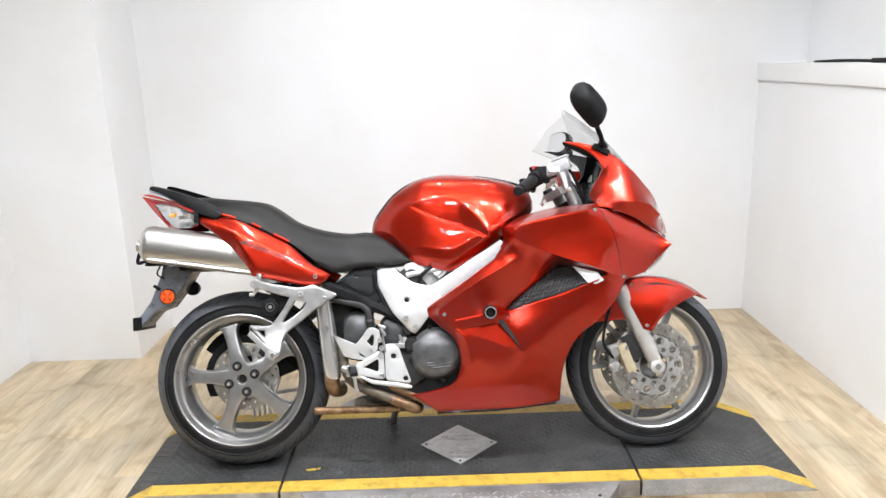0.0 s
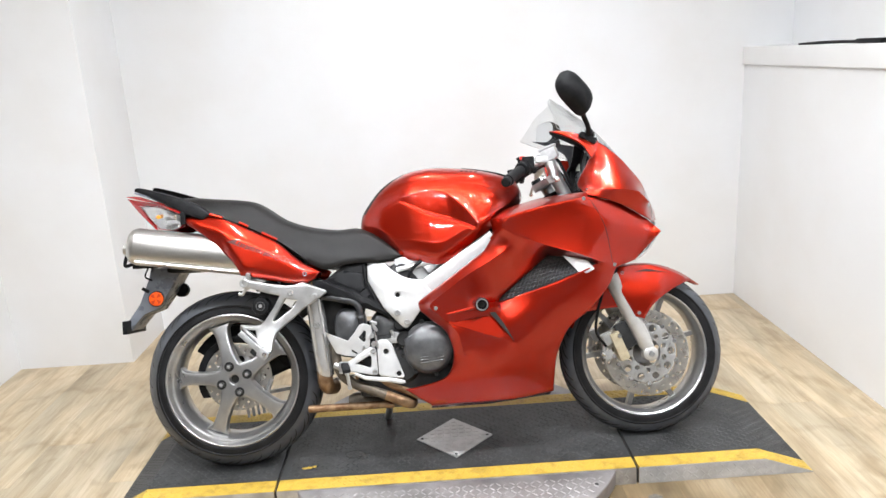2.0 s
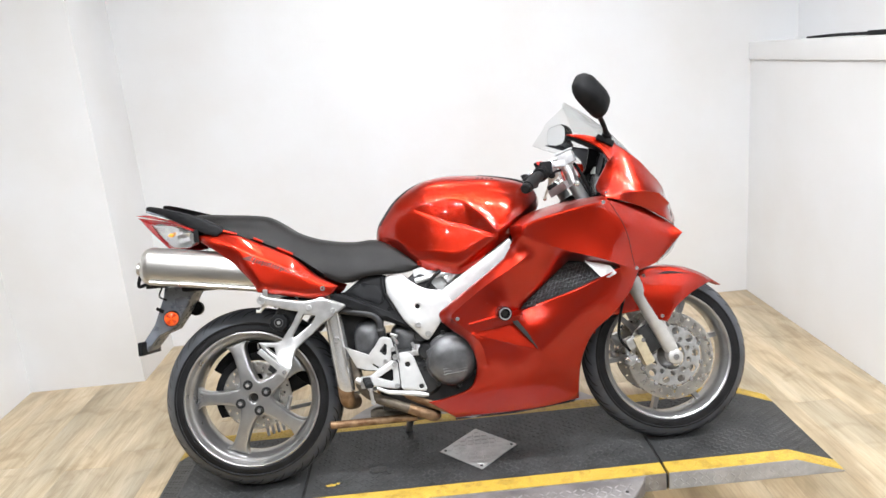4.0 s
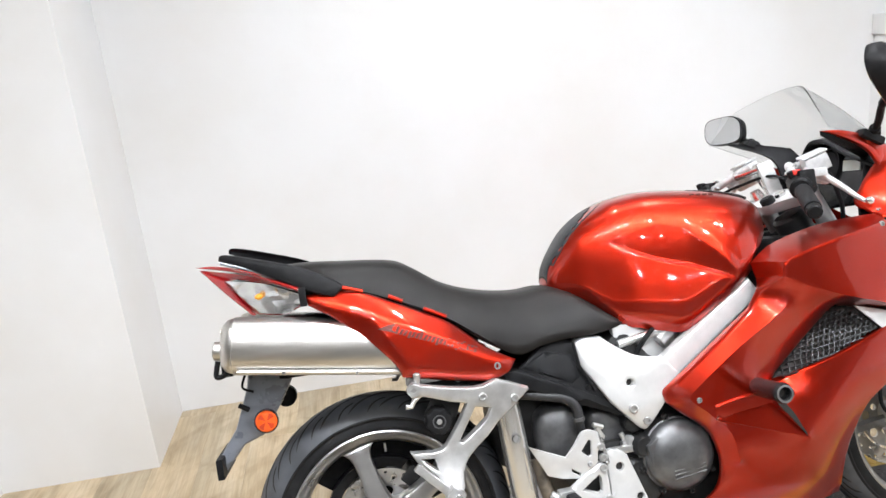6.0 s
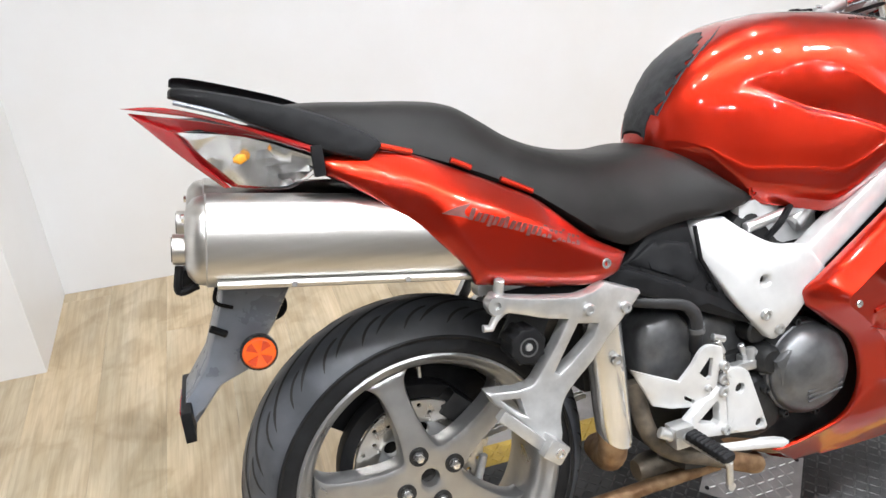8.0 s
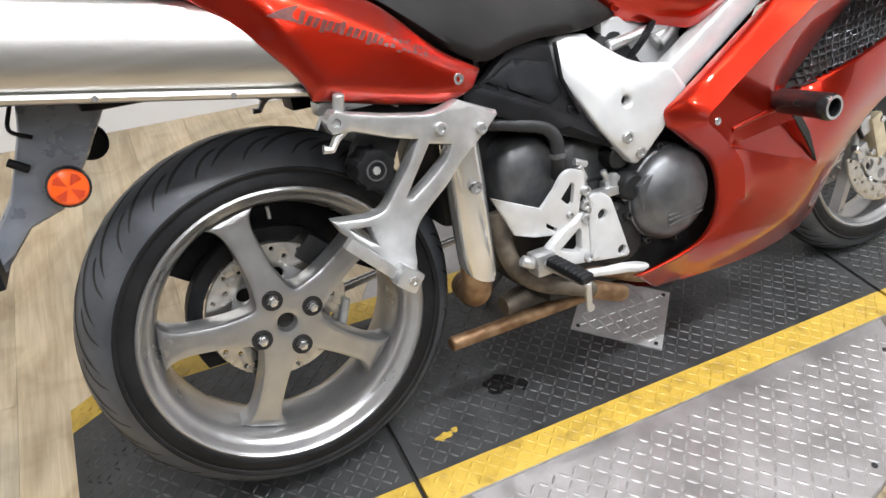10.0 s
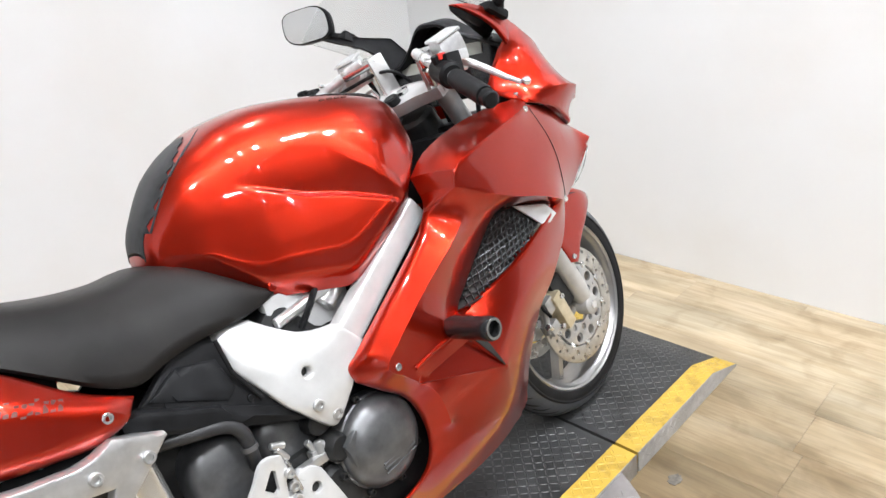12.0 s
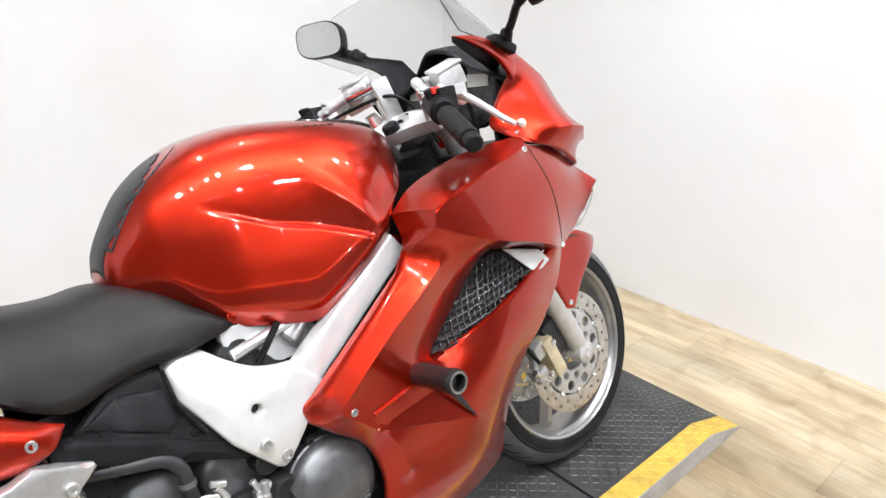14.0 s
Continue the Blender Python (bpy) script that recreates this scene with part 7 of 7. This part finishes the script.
def nose():
    cowl = curve([((1.262, 1.052), 0), (1.300, 1.048), ((1.330, 1.035), 0), (1.385, 0.985), (1.455, 0.905), (1.525, 0.815), ((1.552, 0.776), 0), ((1.520, 0.760), 0), (1.474, 0.770), (1.365, 0.824), ((1.257, 0.862), 0), (1.246, 0.885), (1.244, 0.915), ((1.276, 0.972), 0), (1.288, 1.010)], 5)
    rear = [(1.262, 1.052, -0.230), (1.288, 1.010, -0.236), (1.276, 0.972, -0.204), (1.244, 0.915, -0.192), (1.246, 0.885, -0.206), (1.257, 0.862, -0.266)]
    crest = [(1.262, 1.052, -0.230), (1.300, 1.048, -0.230), (1.330, 1.035, -0.218), (1.385, 0.985, -0.222), (1.455, 0.905, -0.200), (1.525, 0.815, -0.092), (1.552, 0.776, -0.035)]
    hem = [(1.257, 0.862, -0.266), (1.310, 0.845, -0.268), (1.365, 0.824, -0.264), (1.474, 0.770, -0.208), (1.520, 0.760, -0.110), (1.552, 0.776, -0.035)]
    ridge = [(1.260, 0.881, -0.250), (1.300, 0.877, -0.268), (1.378, 0.868, -0.290), (1.425, 0.858, -0.280), (1.470, 0.826, -0.238), (1.525, 0.790, -0.104)]
    fold = [(1.302, 0.985, -0.262), (1.318, 0.945, -0.280), (1.342, 0.908, -0.288), (1.378, 0.868, -0.290)]
    brink = [(1.345, 0.970, -0.262), (1.415, 0.895, -0.280)]
    dep = faceted([rear, crest, hem, ridge, fold, brink], 0.014)
    for side in (-1, 1):
        f = (lambda s: s) if side < 0 else flipped
        c = part("upper_cowl", f(panel(cowl, dep, 0.004, 0.004, 0.009, (), (), [ridge[1:-1]], [fold[:-1], brink])), RED, BIKE, "candy-red nose cowl", 40)
        ear = curve([((1.150, 1.088), 0), (1.20, 1.085), (1.26, 1.070), ((1.318, 1.045), 0), ((1.305, 1.005), 0), ((1.285, 0.985), 0), (1.262, 1.030), (1.21, 1.062)], 4)
        ed = spline([(1.15, 1.088, -0.234), (1.22, 1.07, -0.232), (1.30, 1.04, -0.226), (1.29, 0.99, -0.238), (1.26, 1.04, -0.230)])
        up = Matrix.Translation((0.02, 0, 0.045) if side > 0 else (0, 0, 0))
        if side < 0:
            part("cowl_ear", moved(f(panel(ear, ed, 0.006, 0.004, 0.014)), up @ Matrix.Translation((0, 0.014 if side > 0 else 0, 0))), RED, c)
        if side > 0:
            lining = [((1.146, 1.087), 0), (1.21, 1.078), ((1.310, 1.045), 0), ((1.345, 0.985), 0), ((1.335, 0.890), 0), ((1.275, 0.885), 0), (1.280, 0.960), (1.266, 1.018), (1.215, 1.058)]
        else:
            lining = [((1.146, 1.087), 0), (1.21, 1.080), ((1.310, 1.046), 0), ((1.314, 1.015), 0), (1.268, 1.036), (1.212, 1.066)]
        if side > 0:
            part("ear_lining", moved(f(panel(curve(lining, 4), lambda q: -0.222 + 0.55 * np.clip(q[:, 0] - 1.20, 0, 1), 0.010, 0.003, 0.014)), up), PLASTIC, c, "black inner lining")
        else:
            # sloping black lining from the ear's edge in to the dash
            rows = []
            for i in range(11):
                t = i / 10
                a = Vector((1.150, -0.228, 1.087)).lerp(Vector((1.312, -0.222, 1.048)), t)
                b = Vector((1.152, -0.224, 1.083)).lerp(Vector((1.314, -0.158, 1.014)), t ** 1.2)
                m2 = (a + b) / 2 + Vector((0, 0, -0.012 * math.sin(math.pi * t)))
                rows.append([tuple(a), tuple(m2), tuple(b), tuple(b - Vector((0, 0, 0.006))), tuple(m2 - Vector((0, 0, 0.006))), tuple(a - Vector((0, 0, 0.006)))])
            part("ear_lining", loft(rows), PLASTIC, c, "black inner lining")
        wall = curve([((1.312, 1.020), 0), ((1.292, 1.008), 0), ((1.280, 0.968), 0), ((1.250, 0.914), 0), ((1.246, 0.872), 0), ((1.180, 0.850), 0), ((1.090, 0.832), 0), ((1.080, 0.790), 0), ((1.330, 0.790), 0), ((1.345, 0.960), 0)], 3)
        part("inner_cowl", f(panel(wall, lambda q: -0.196 + 0.25 * np.clip(q[:, 0] - 1.25, -0.04, 1), 0.004, 0.003, 0.02)), PLASTIC, c, "black inner cowl")
        hl = panel(curve([((1.552, 0.776), 0), ((1.528, 0.815), 0), ((1.505, 0.800), 0), ((1.518, 0.764), 0)], 3), lambda q: dep(q) - 0.003, 0.004, 0.003, 0.014)
        part("headlight", f(hl), CLEAR, BIKE, "clear headlight lens")
        screw = bolt(1.262, -0.240, 0.880, 0.005, 0.003)
        part("cowl_screw", f(screw), CHROME, c)
    # nose front closing panel with lamp bowl
    rings = []
    for x, z, w in ((1.555, 0.772, 0.03), (1.53, 0.755, 0.09), (1.47, 0.735, 0.15), (1.40, 0.70, 0.19), (1.36, 0.64, 0.19)):
        rings.append([(x, y * w, z - 0.01 * y * y) for y in np.linspace(-1, 1, 9)] + [(x - 0.03, y * w * 0.9, z - 0.015) for y in np.linspace(1, -1, 9)])
    part("chin_panel", loft(rings), BLACKGLOSS, BIKE, "dark lower nose panel")
    # windscreen
    nu, nv = 24, 14
    grid = []
    for j in range(nv + 1):
        v = j / nv
        row = []
        for i in range(nu + 1):
            u = -1 + 2 * i / nu
            a = abs(u)
            lo = Vector((float(np.interp(a, (0, 0.25, 0.5, 0.72, 0.87, 1), (1.500, 1.480, 1.425, 1.372, 1.30, 1.18) if u < 0 else (1.500, 1.480, 1.425, 1.365, 1.275, 1.118))), math.copysign(float(np.interp(a, (0, 0.25, 0.5, 0.72, 0.87, 1), (0, 0.075, 0.155, 0.205, 0.224, 0.222))), u), float(np.interp(a, (0, 0.25, 0.5, 0.72, 0.87, 1), (0.930, 0.936, 0.965, 1.002, 1.050, 1.098) if u < 0 else (0.930, 0.936, 0.965, 1.006, 1.068, 1.138)))))
            hi = Vector((1.205 - 0.047 * u * u, 0.190 * u, 1.232 - 0.028 * u * u))
            if abs(u) > 0.8:
                hi -= Vector((-0.004, 0, 0.012)) * ((abs(u) - 0.8) / 0.2) ** 3
            q = lo.lerp(hi, v) + Vector((0.35, 0, 0.9)) * 0.022 * math.sin(math.pi * v) * (1 - a ** 4)
            row.append(tuple(q))
        grid.append(row)
    verts = [p for r in grid for p in r]
    n = len(verts)
    verts += [(x - 0.0012, y * 0.993, z - 0.0012) for x, y, z in verts]
    faces = []
    W = nu + 1
    for j in range(nv):
        for i in range(nu):
            a = j * W + i
            faces.append((a, a + 1, a + W + 1, a + W))
            faces.append((a + n, a + W + n, a + W + 1 + n, a + 1 + n))
    for j in range(nv):
        for i in (0, nu):
            a = j * W + i
            faces.append((a, a + W, a + W + n, a + n))
    for i in range(nu):
        for j in (0, nv):
            a = j * W + i
            faces.append((a, a + 1, a + 1 + n, a + n))
    sc = part("windscreen", (verts, faces), SCREEN, BIKE, "clear curved windscreen", 60)
    sc.visible_shadow = False
    # dash: black hood over a raked face
    crown = curve([(-0.215, 0.990), (-0.160, 1.018), (-0.110, 1.042), (-0.060, 1.076), (-0.020, 1.088), (0.020, 1.086), (0.062, 1.050), (0.105, 1.022), (0.160, 1.012), (0.215, 0.995)], 4, False)
    arch = []
    for x, dz, thin in ((1.290, -0.004, 0.006), (1.294, 0.0, 0.012), (1.34, 0.002, 0.014), (1.40, -0.030, 0.014)):
        top = [(x, y, z + dz) for y, z in crown]
        arch.append(top + [(x, y, z - thin) for x, y, z in reversed(top)])
    d = part("dash_cowl", loft(arch), PLASTIC, BIKE, "black instrument cowl")
    face = [(y, z - 0.006) for y, z in crown] + [(0.205, 0.93), (0.10, 0.900), (-0.10, 0.900), (-0.205, 0.93)]
    m = Matrix(((0, 1, 0, 1.312), (1, 0, 0, 0), (0, 0, 1, 0), (0, 0, 0, 1))) @ pose(0, 0, 0)
    rake = Matrix.Translation((1.318, 0, 1.0)) @ Matrix.Rotation(radians(14), 4, "Y") @ Matrix.Translation((-1.312, 0, -1.0))
    part("instrument_panel", moved(plate(face, 0.0, 0.02, 0.003), rake @ m), BLACKGLOSS, d, "black instrument panel")
    for a, b in ((-0.138, -0.072), (0.070, 0.132)):
        part("lcd_display", moved(plate([(a, 0.984), (b, 0.990), (b, 1.018), (a, 1.010)], -0.004, 0.002, 0.001), rake @ m), LCD, d, "grey liquid-crystal display")
    part("tachometer", moved(at(lathe([(0.0, -0.006), (0.040, -0.006), (0.045, -0.002), (0.046, 0.004)], 32), (-0.015, 0, 1.012)), rake @ m), PLASTIC, d, "round black tachometer")
    part("dial_ring", moved(at(lathe([(0.0455, -0.009), (0.050, -0.009), (0.050, 0.004), (0.0455, 0.004)], 32, True), (-0.015, 0, 1.012)), rake @ m), PLASTIC, d)
    part("headstock_cover", box(1.14, 1.32, -0.185, 0.185, 0.70, 0.845, 0.02), PLASTIC, BIKE, "black cover round the headstock")
    part("dash_floor", box(1.20, 1.42, -0.19, 0.19, 0.80, 0.86, 0.02), PLASTIC, BIKE, "black inner cowl floor")


def mirrors():
    long = Vector((-0.70, 0.35, 0.62)).normalized()
    deep = Vector((0.50, 0.85, 0.08))
    deep = (deep - long * deep.dot(long)).normalized()
    TURNED = Matrix((deep, long, deep.cross(long))).transposed().to_4x4()
    for side in (-1, 1):
        f = (lambda s: s) if side > 0 else flipped
        # built for the left side: glass faces rearward
        c = Vector((1.258, 0.361, 1.190)) if side > 0 else Vector((1.205, 0.390, 1.174))
        m = Matrix.Translation(c) @ (pose(0, 0, 0, 0, 10, 22) if side > 0 else TURNED)
        rings = []
        prof = [(-0.012, 0.985), (-0.010, 1.0), (0.0, 1.0), (0.016, 0.95), (0.030, 0.80), (0.040, 0.55), (0.044, 0.2)]
        for x, k in prof:
            ring = []
            for i in range(36):
                a = 2 * math.pi * i / 36
                ca, sa = math.cos(a), math.sin(a)
                ring.append(tuple(m @ Vector((x, 0.072 * k * math.copysign(abs(ca) ** 0.62, ca), (0.046 * k * math.copysign(abs(sa) ** 0.66, sa)) + 0.010 * k * ca))))
            rings.append(ring)
        h = part("mirror", f(loft(rings)), PLASTIC, BIKE, "black-backed rear-view mirror", 50)
        g = []
        for x, k in ((-0.0125, 0.93), (-0.0140, 0.93)):
            g.append([tuple(m @ Vector((x, 0.072 * k * math.copysign(abs(math.cos(2 * math.pi * i / 36)) ** 0.62, math.cos(2 * math.pi * i / 36)), 0.046 * k * math.copysign(abs(math.sin(2 * math.pi * i / 36)) ** 0.66, math.sin(2 * math.pi * i / 36)) + 0.010 * k * math.cos(2 * math.pi * i / 36)))) for i in range(36)])
        part("mirror_glass", f(loft(g)), MIRROR, h, "mirror glass")
        if side > 0:
            path, foot = [(1.285, 0.335, 1.152), (1.288, 0.300, 1.142), (1.282, 0.262, 1.132), (1.268, 0.222, 1.120)], Vector((1.262, 0.212, 1.112))
        else:
            path, foot = [(1.236, 0.362, 1.135), (1.248, 0.318, 1.118), (1.272, 0.272, 1.090), (1.288, 0.228, 1.062)], Vector((1.285, 0.226, 1.056))
        st = pipe(path, [0.011] * 6 + [0.0085] * 12 + [0.011], 10, 6)
        part("mirror_stem", f(st), PLASTIC, h, "black mirror stem")
        part("mirror_base", f(join(moved(box(-0.036, 0.026, -0.017, 0.017, -0.012, 0.008, 0.007), Matrix.Translation(foot) @ pose(0, 0, 0, 0, 30, 0)), bar(tuple(foot + Vector((-0.023, -0.012, 0.014))), tuple(foot + Vector((0.015, 0.014, 0.010))), 0.009))), PLASTIC, h)
        part("stem_joint", f(bar(tuple(foot + Vector((-0.001, 0.012, 0.014))), tuple(foot + Vector((-0.005, 0.024, 0.022))), 0.013)), PLASTIC, h)


def handlebars():
    # top clamp
    o = curve([((-0.135, -0.022), 0), (-0.125, 0.022), (-0.07, 0.030), (0.0, 0.040), (0.07, 0.030), (0.125, 0.022), ((0.135, -0.022), 0), (0.08, -0.030), (0.0, -0.055), (-0.08, -0.030)], 4)
    m = pose(1.172, 0, 0.938, 0, 0, 0) @ pose(0, 0, 0, 0, -25, 0) @ Matrix.Rotation(radians(90), 4, "Z") @ Matrix.Rotation(radians(90), 4, "X")
    t = part("top_clamp", moved(plate(o, -0.012, 0.012, 0.004), m), SILVER, BIKE, "silver top fork clamp")
    part("ignition_lock", bar((1.142, 0, 0.925), (1.130, 0, 0.953), 0.019, 20), PLASTIC, t, "black ignition lock")
    part("stem_nut", bar((1.180, 0, 0.940), (1.172, 0, 0.963), 0.016, 6), CHROME, t)
    part("lower_clamp", box(1.205, 1.30, -0.14, 0.14, 0.775, 0.815, 0.01), ENGINE2, BIKE, "black lower fork clamp")
    for side in (-1, 1):
        f = (lambda s: s) if side < 0 else (lambda s: moved(flipped(s), Matrix.Translation((0.032, -0.034, 0.026))))
        root, tip = Vector((1.128, -0.122, 1.022)), Vector((0.974, -0.405, 0.908))
        d = (tip - root).normalized()
        hb = part("handlebar", f(bar(root, tip, 0.011)), POLISHED, BIKE, "silver clip-on handlebar")
        part("bar_riser", f(join(bar((1.172, -0.112, 0.935), (1.150, -0.116, 1.020), 0.016), bar((1.145, -0.114, 1.015), tuple(root + d * 0.06), 0.014))), CHROME, hb, "polished bar mount")
        part("riser_bracket", f(moved(box(-0.010, 0.030, -0.020, 0.020, -0.050, 0.046, 0.006), Matrix.Translation((1.158, -0.118, 0.980)) @ pose(0, 0, 0, 0, -14, 18))), CAST, hb, "cast silver bar bracket")
        g0, g1 = root + d * 0.215, tip
        pts = [tuple(g0 + (g1 - g0) * k / 16) for k in range(17)]
        part("grip", f(tube(pts, [0.0175 + (0.0012 if k % 2 else 0.0) for k in range(17)], 18)), RUBBER, hb, "black ribbed rubber grip")
        part("bar_end", f(bar(tuple(tip + d * 0.001), tuple(tip + d * 0.026), 0.0155, 18)), PLASTIC, hb, "black bar-end weight")
        s0 = root + d * 0.170
        sw = part("switch_pod", f(join(bar(tuple(s0 - d * 0.034), tuple(s0 + d * 0.030), 0.0255, 16), bar(tuple(s0 - d * 0.030 + Vector((0.016, 0, -0.014))), tuple(s0 + d * 0.006 + Vector((0.034, 0, -0.010))), 0.012, 12), bar(tuple(s0 - d * 0.004 + Vector((-0.014, 0, 0.018))), tuple(s0 - d * 0.004 + Vector((-0.020, 0, 0.034))), 0.008, 10), moved(box(-0.02, 0.02, -0.018, 0.018, -0.02, 0.022, 0.006), Matrix.Translation(s0 + Vector((0.012, 0, 0.012)))))), PLASTIC, hb, "black switch housing")
        part("switch", f(moved(box(-0.009, 0.009, -0.009, 0.009, -0.005, 0.007, 0.003), Matrix.Translation(s0 + Vector((-0.006, 0.0, 0.030))))), SWITCHRED if side < 0 else PLASTIC, sw, "red kill switch" if side < 0 else "")
        r0 = Vector((1.152, -0.190, 1.018))
        rs = part("fluid_reservoir", f(moved(join(box(-0.028, 0.028, -0.026, 0.026, -0.024 if side < 0 else -0.044, 0.018, 0.011), box(-0.030, 0.030, -0.028, 0.028, 0.018, 0.025, 0.004)), Matrix.Translation(r0) @ pose(0, 0, 0, 8, -16, -22))), POLISHED, BIKE, "silver brake fluid reservoir")
        for k in (-1, 1):
            part("lid_screw", f(moved(tube([(0, 0, 0.023), (0, 0, 0.0258)], 0.004, 10), Matrix.Translation(r0) @ pose(0, 0, 0, 8, -16, -22) @ Matrix.Translation((0.022 * k, 0.018 * k, 0)))), CAST, rs)
        part("lever_clamp", f(join(bar(tuple(root + d * 0.10 + Vector((0.01, 0, -0.01))), tuple(r0), 0.010), moved(box(-0.024, 0.016, -0.012, 0.012, -0.010, 0.010, 0.004), Matrix.Translation(root + d * 0.125 + Vector((0.045, -0.02, 0.010)))))), POLISHED, BIKE, "polished lever clamp")
        lv = curve([(1.128, -0.222, 0.985), (1.140, -0.245, 0.972), (1.140, -0.290, 0.946), (1.134, -0.330, 0.924), (1.132, -0.362, 0.908)], 5, False)
        l = part("brake_lever", f(tube(lv, [0.0095 - 0.005 * i / (len(lv) - 1) for i in range(len(lv))], 10)), POLISHED, BIKE, "silver hand lever")
        part("lever_ball", f(at(moved(lathe([(0.0, -0.009), (0.0045, -0.008), (0.008, -0.0045), (0.009, 0.0), (0.008, 0.0045), (0.0045, 0.008), (0.0, 0.009)], 16), Matrix.Identity(4)), (1.135, -0.372, 0.907))), CHROME, l)
        mc = part("master_cylinder", f(join(bar(tuple(r0 + Vector((0.004, 0.045, -0.030))), tuple(r0 + Vector((-0.006, -0.040, -0.046))), 0.0135, 16), bar(tuple(r0 + Vector((0.006, 0.058, -0.028))), tuple(r0 + Vector((0.004, 0.045, -0.030))), 0.009, 6))), POLISHED, BIKE, "polished brake master cylinder")
        for k in (-1, 1):
            e = root + d * 0.105 + Vector((-0.010, 0, 0.010 * k))
            part("clamp_bolt", f(bar(tuple(e), tuple(e + Vector((-0.014, 0, 0.003))), 0.0045, 6)), CHROME, mc)
        part("switch_cable", f(pipe([tuple(s0 - d * 0.03 + Vector((0.01, 0, -0.02))), tuple(root + d * 0.07 + Vector((0.012, 0, -0.026))), (1.165, -0.085, 0.985), (1.215, -0.06, 0.93), (1.24, -0.05, 0.86)], 0.0042, 8)), PLASTIC, BIKE, "black switch cable")
        part("brake_hose", f(pipe([tuple(r0 + Vector((0.03, 0.02, -0.02))), (1.19, -0.19, 0.975), (1.225, -0.165, 0.90), (1.24, -0.13, 0.83)], 0.0055, 8)), PLASTIC, BIKE, "black brake hose")


rear_wheel()
chain_and_swingarm()
front_wheel()
fork_and_fender()
frame_parts()
tank()
seat()
tail()
mufflers()
plate_holder()
peg_hangers()
rider_pegs()
engine()
exhaust()
fairing()
nose()
mirrors()
handlebars()
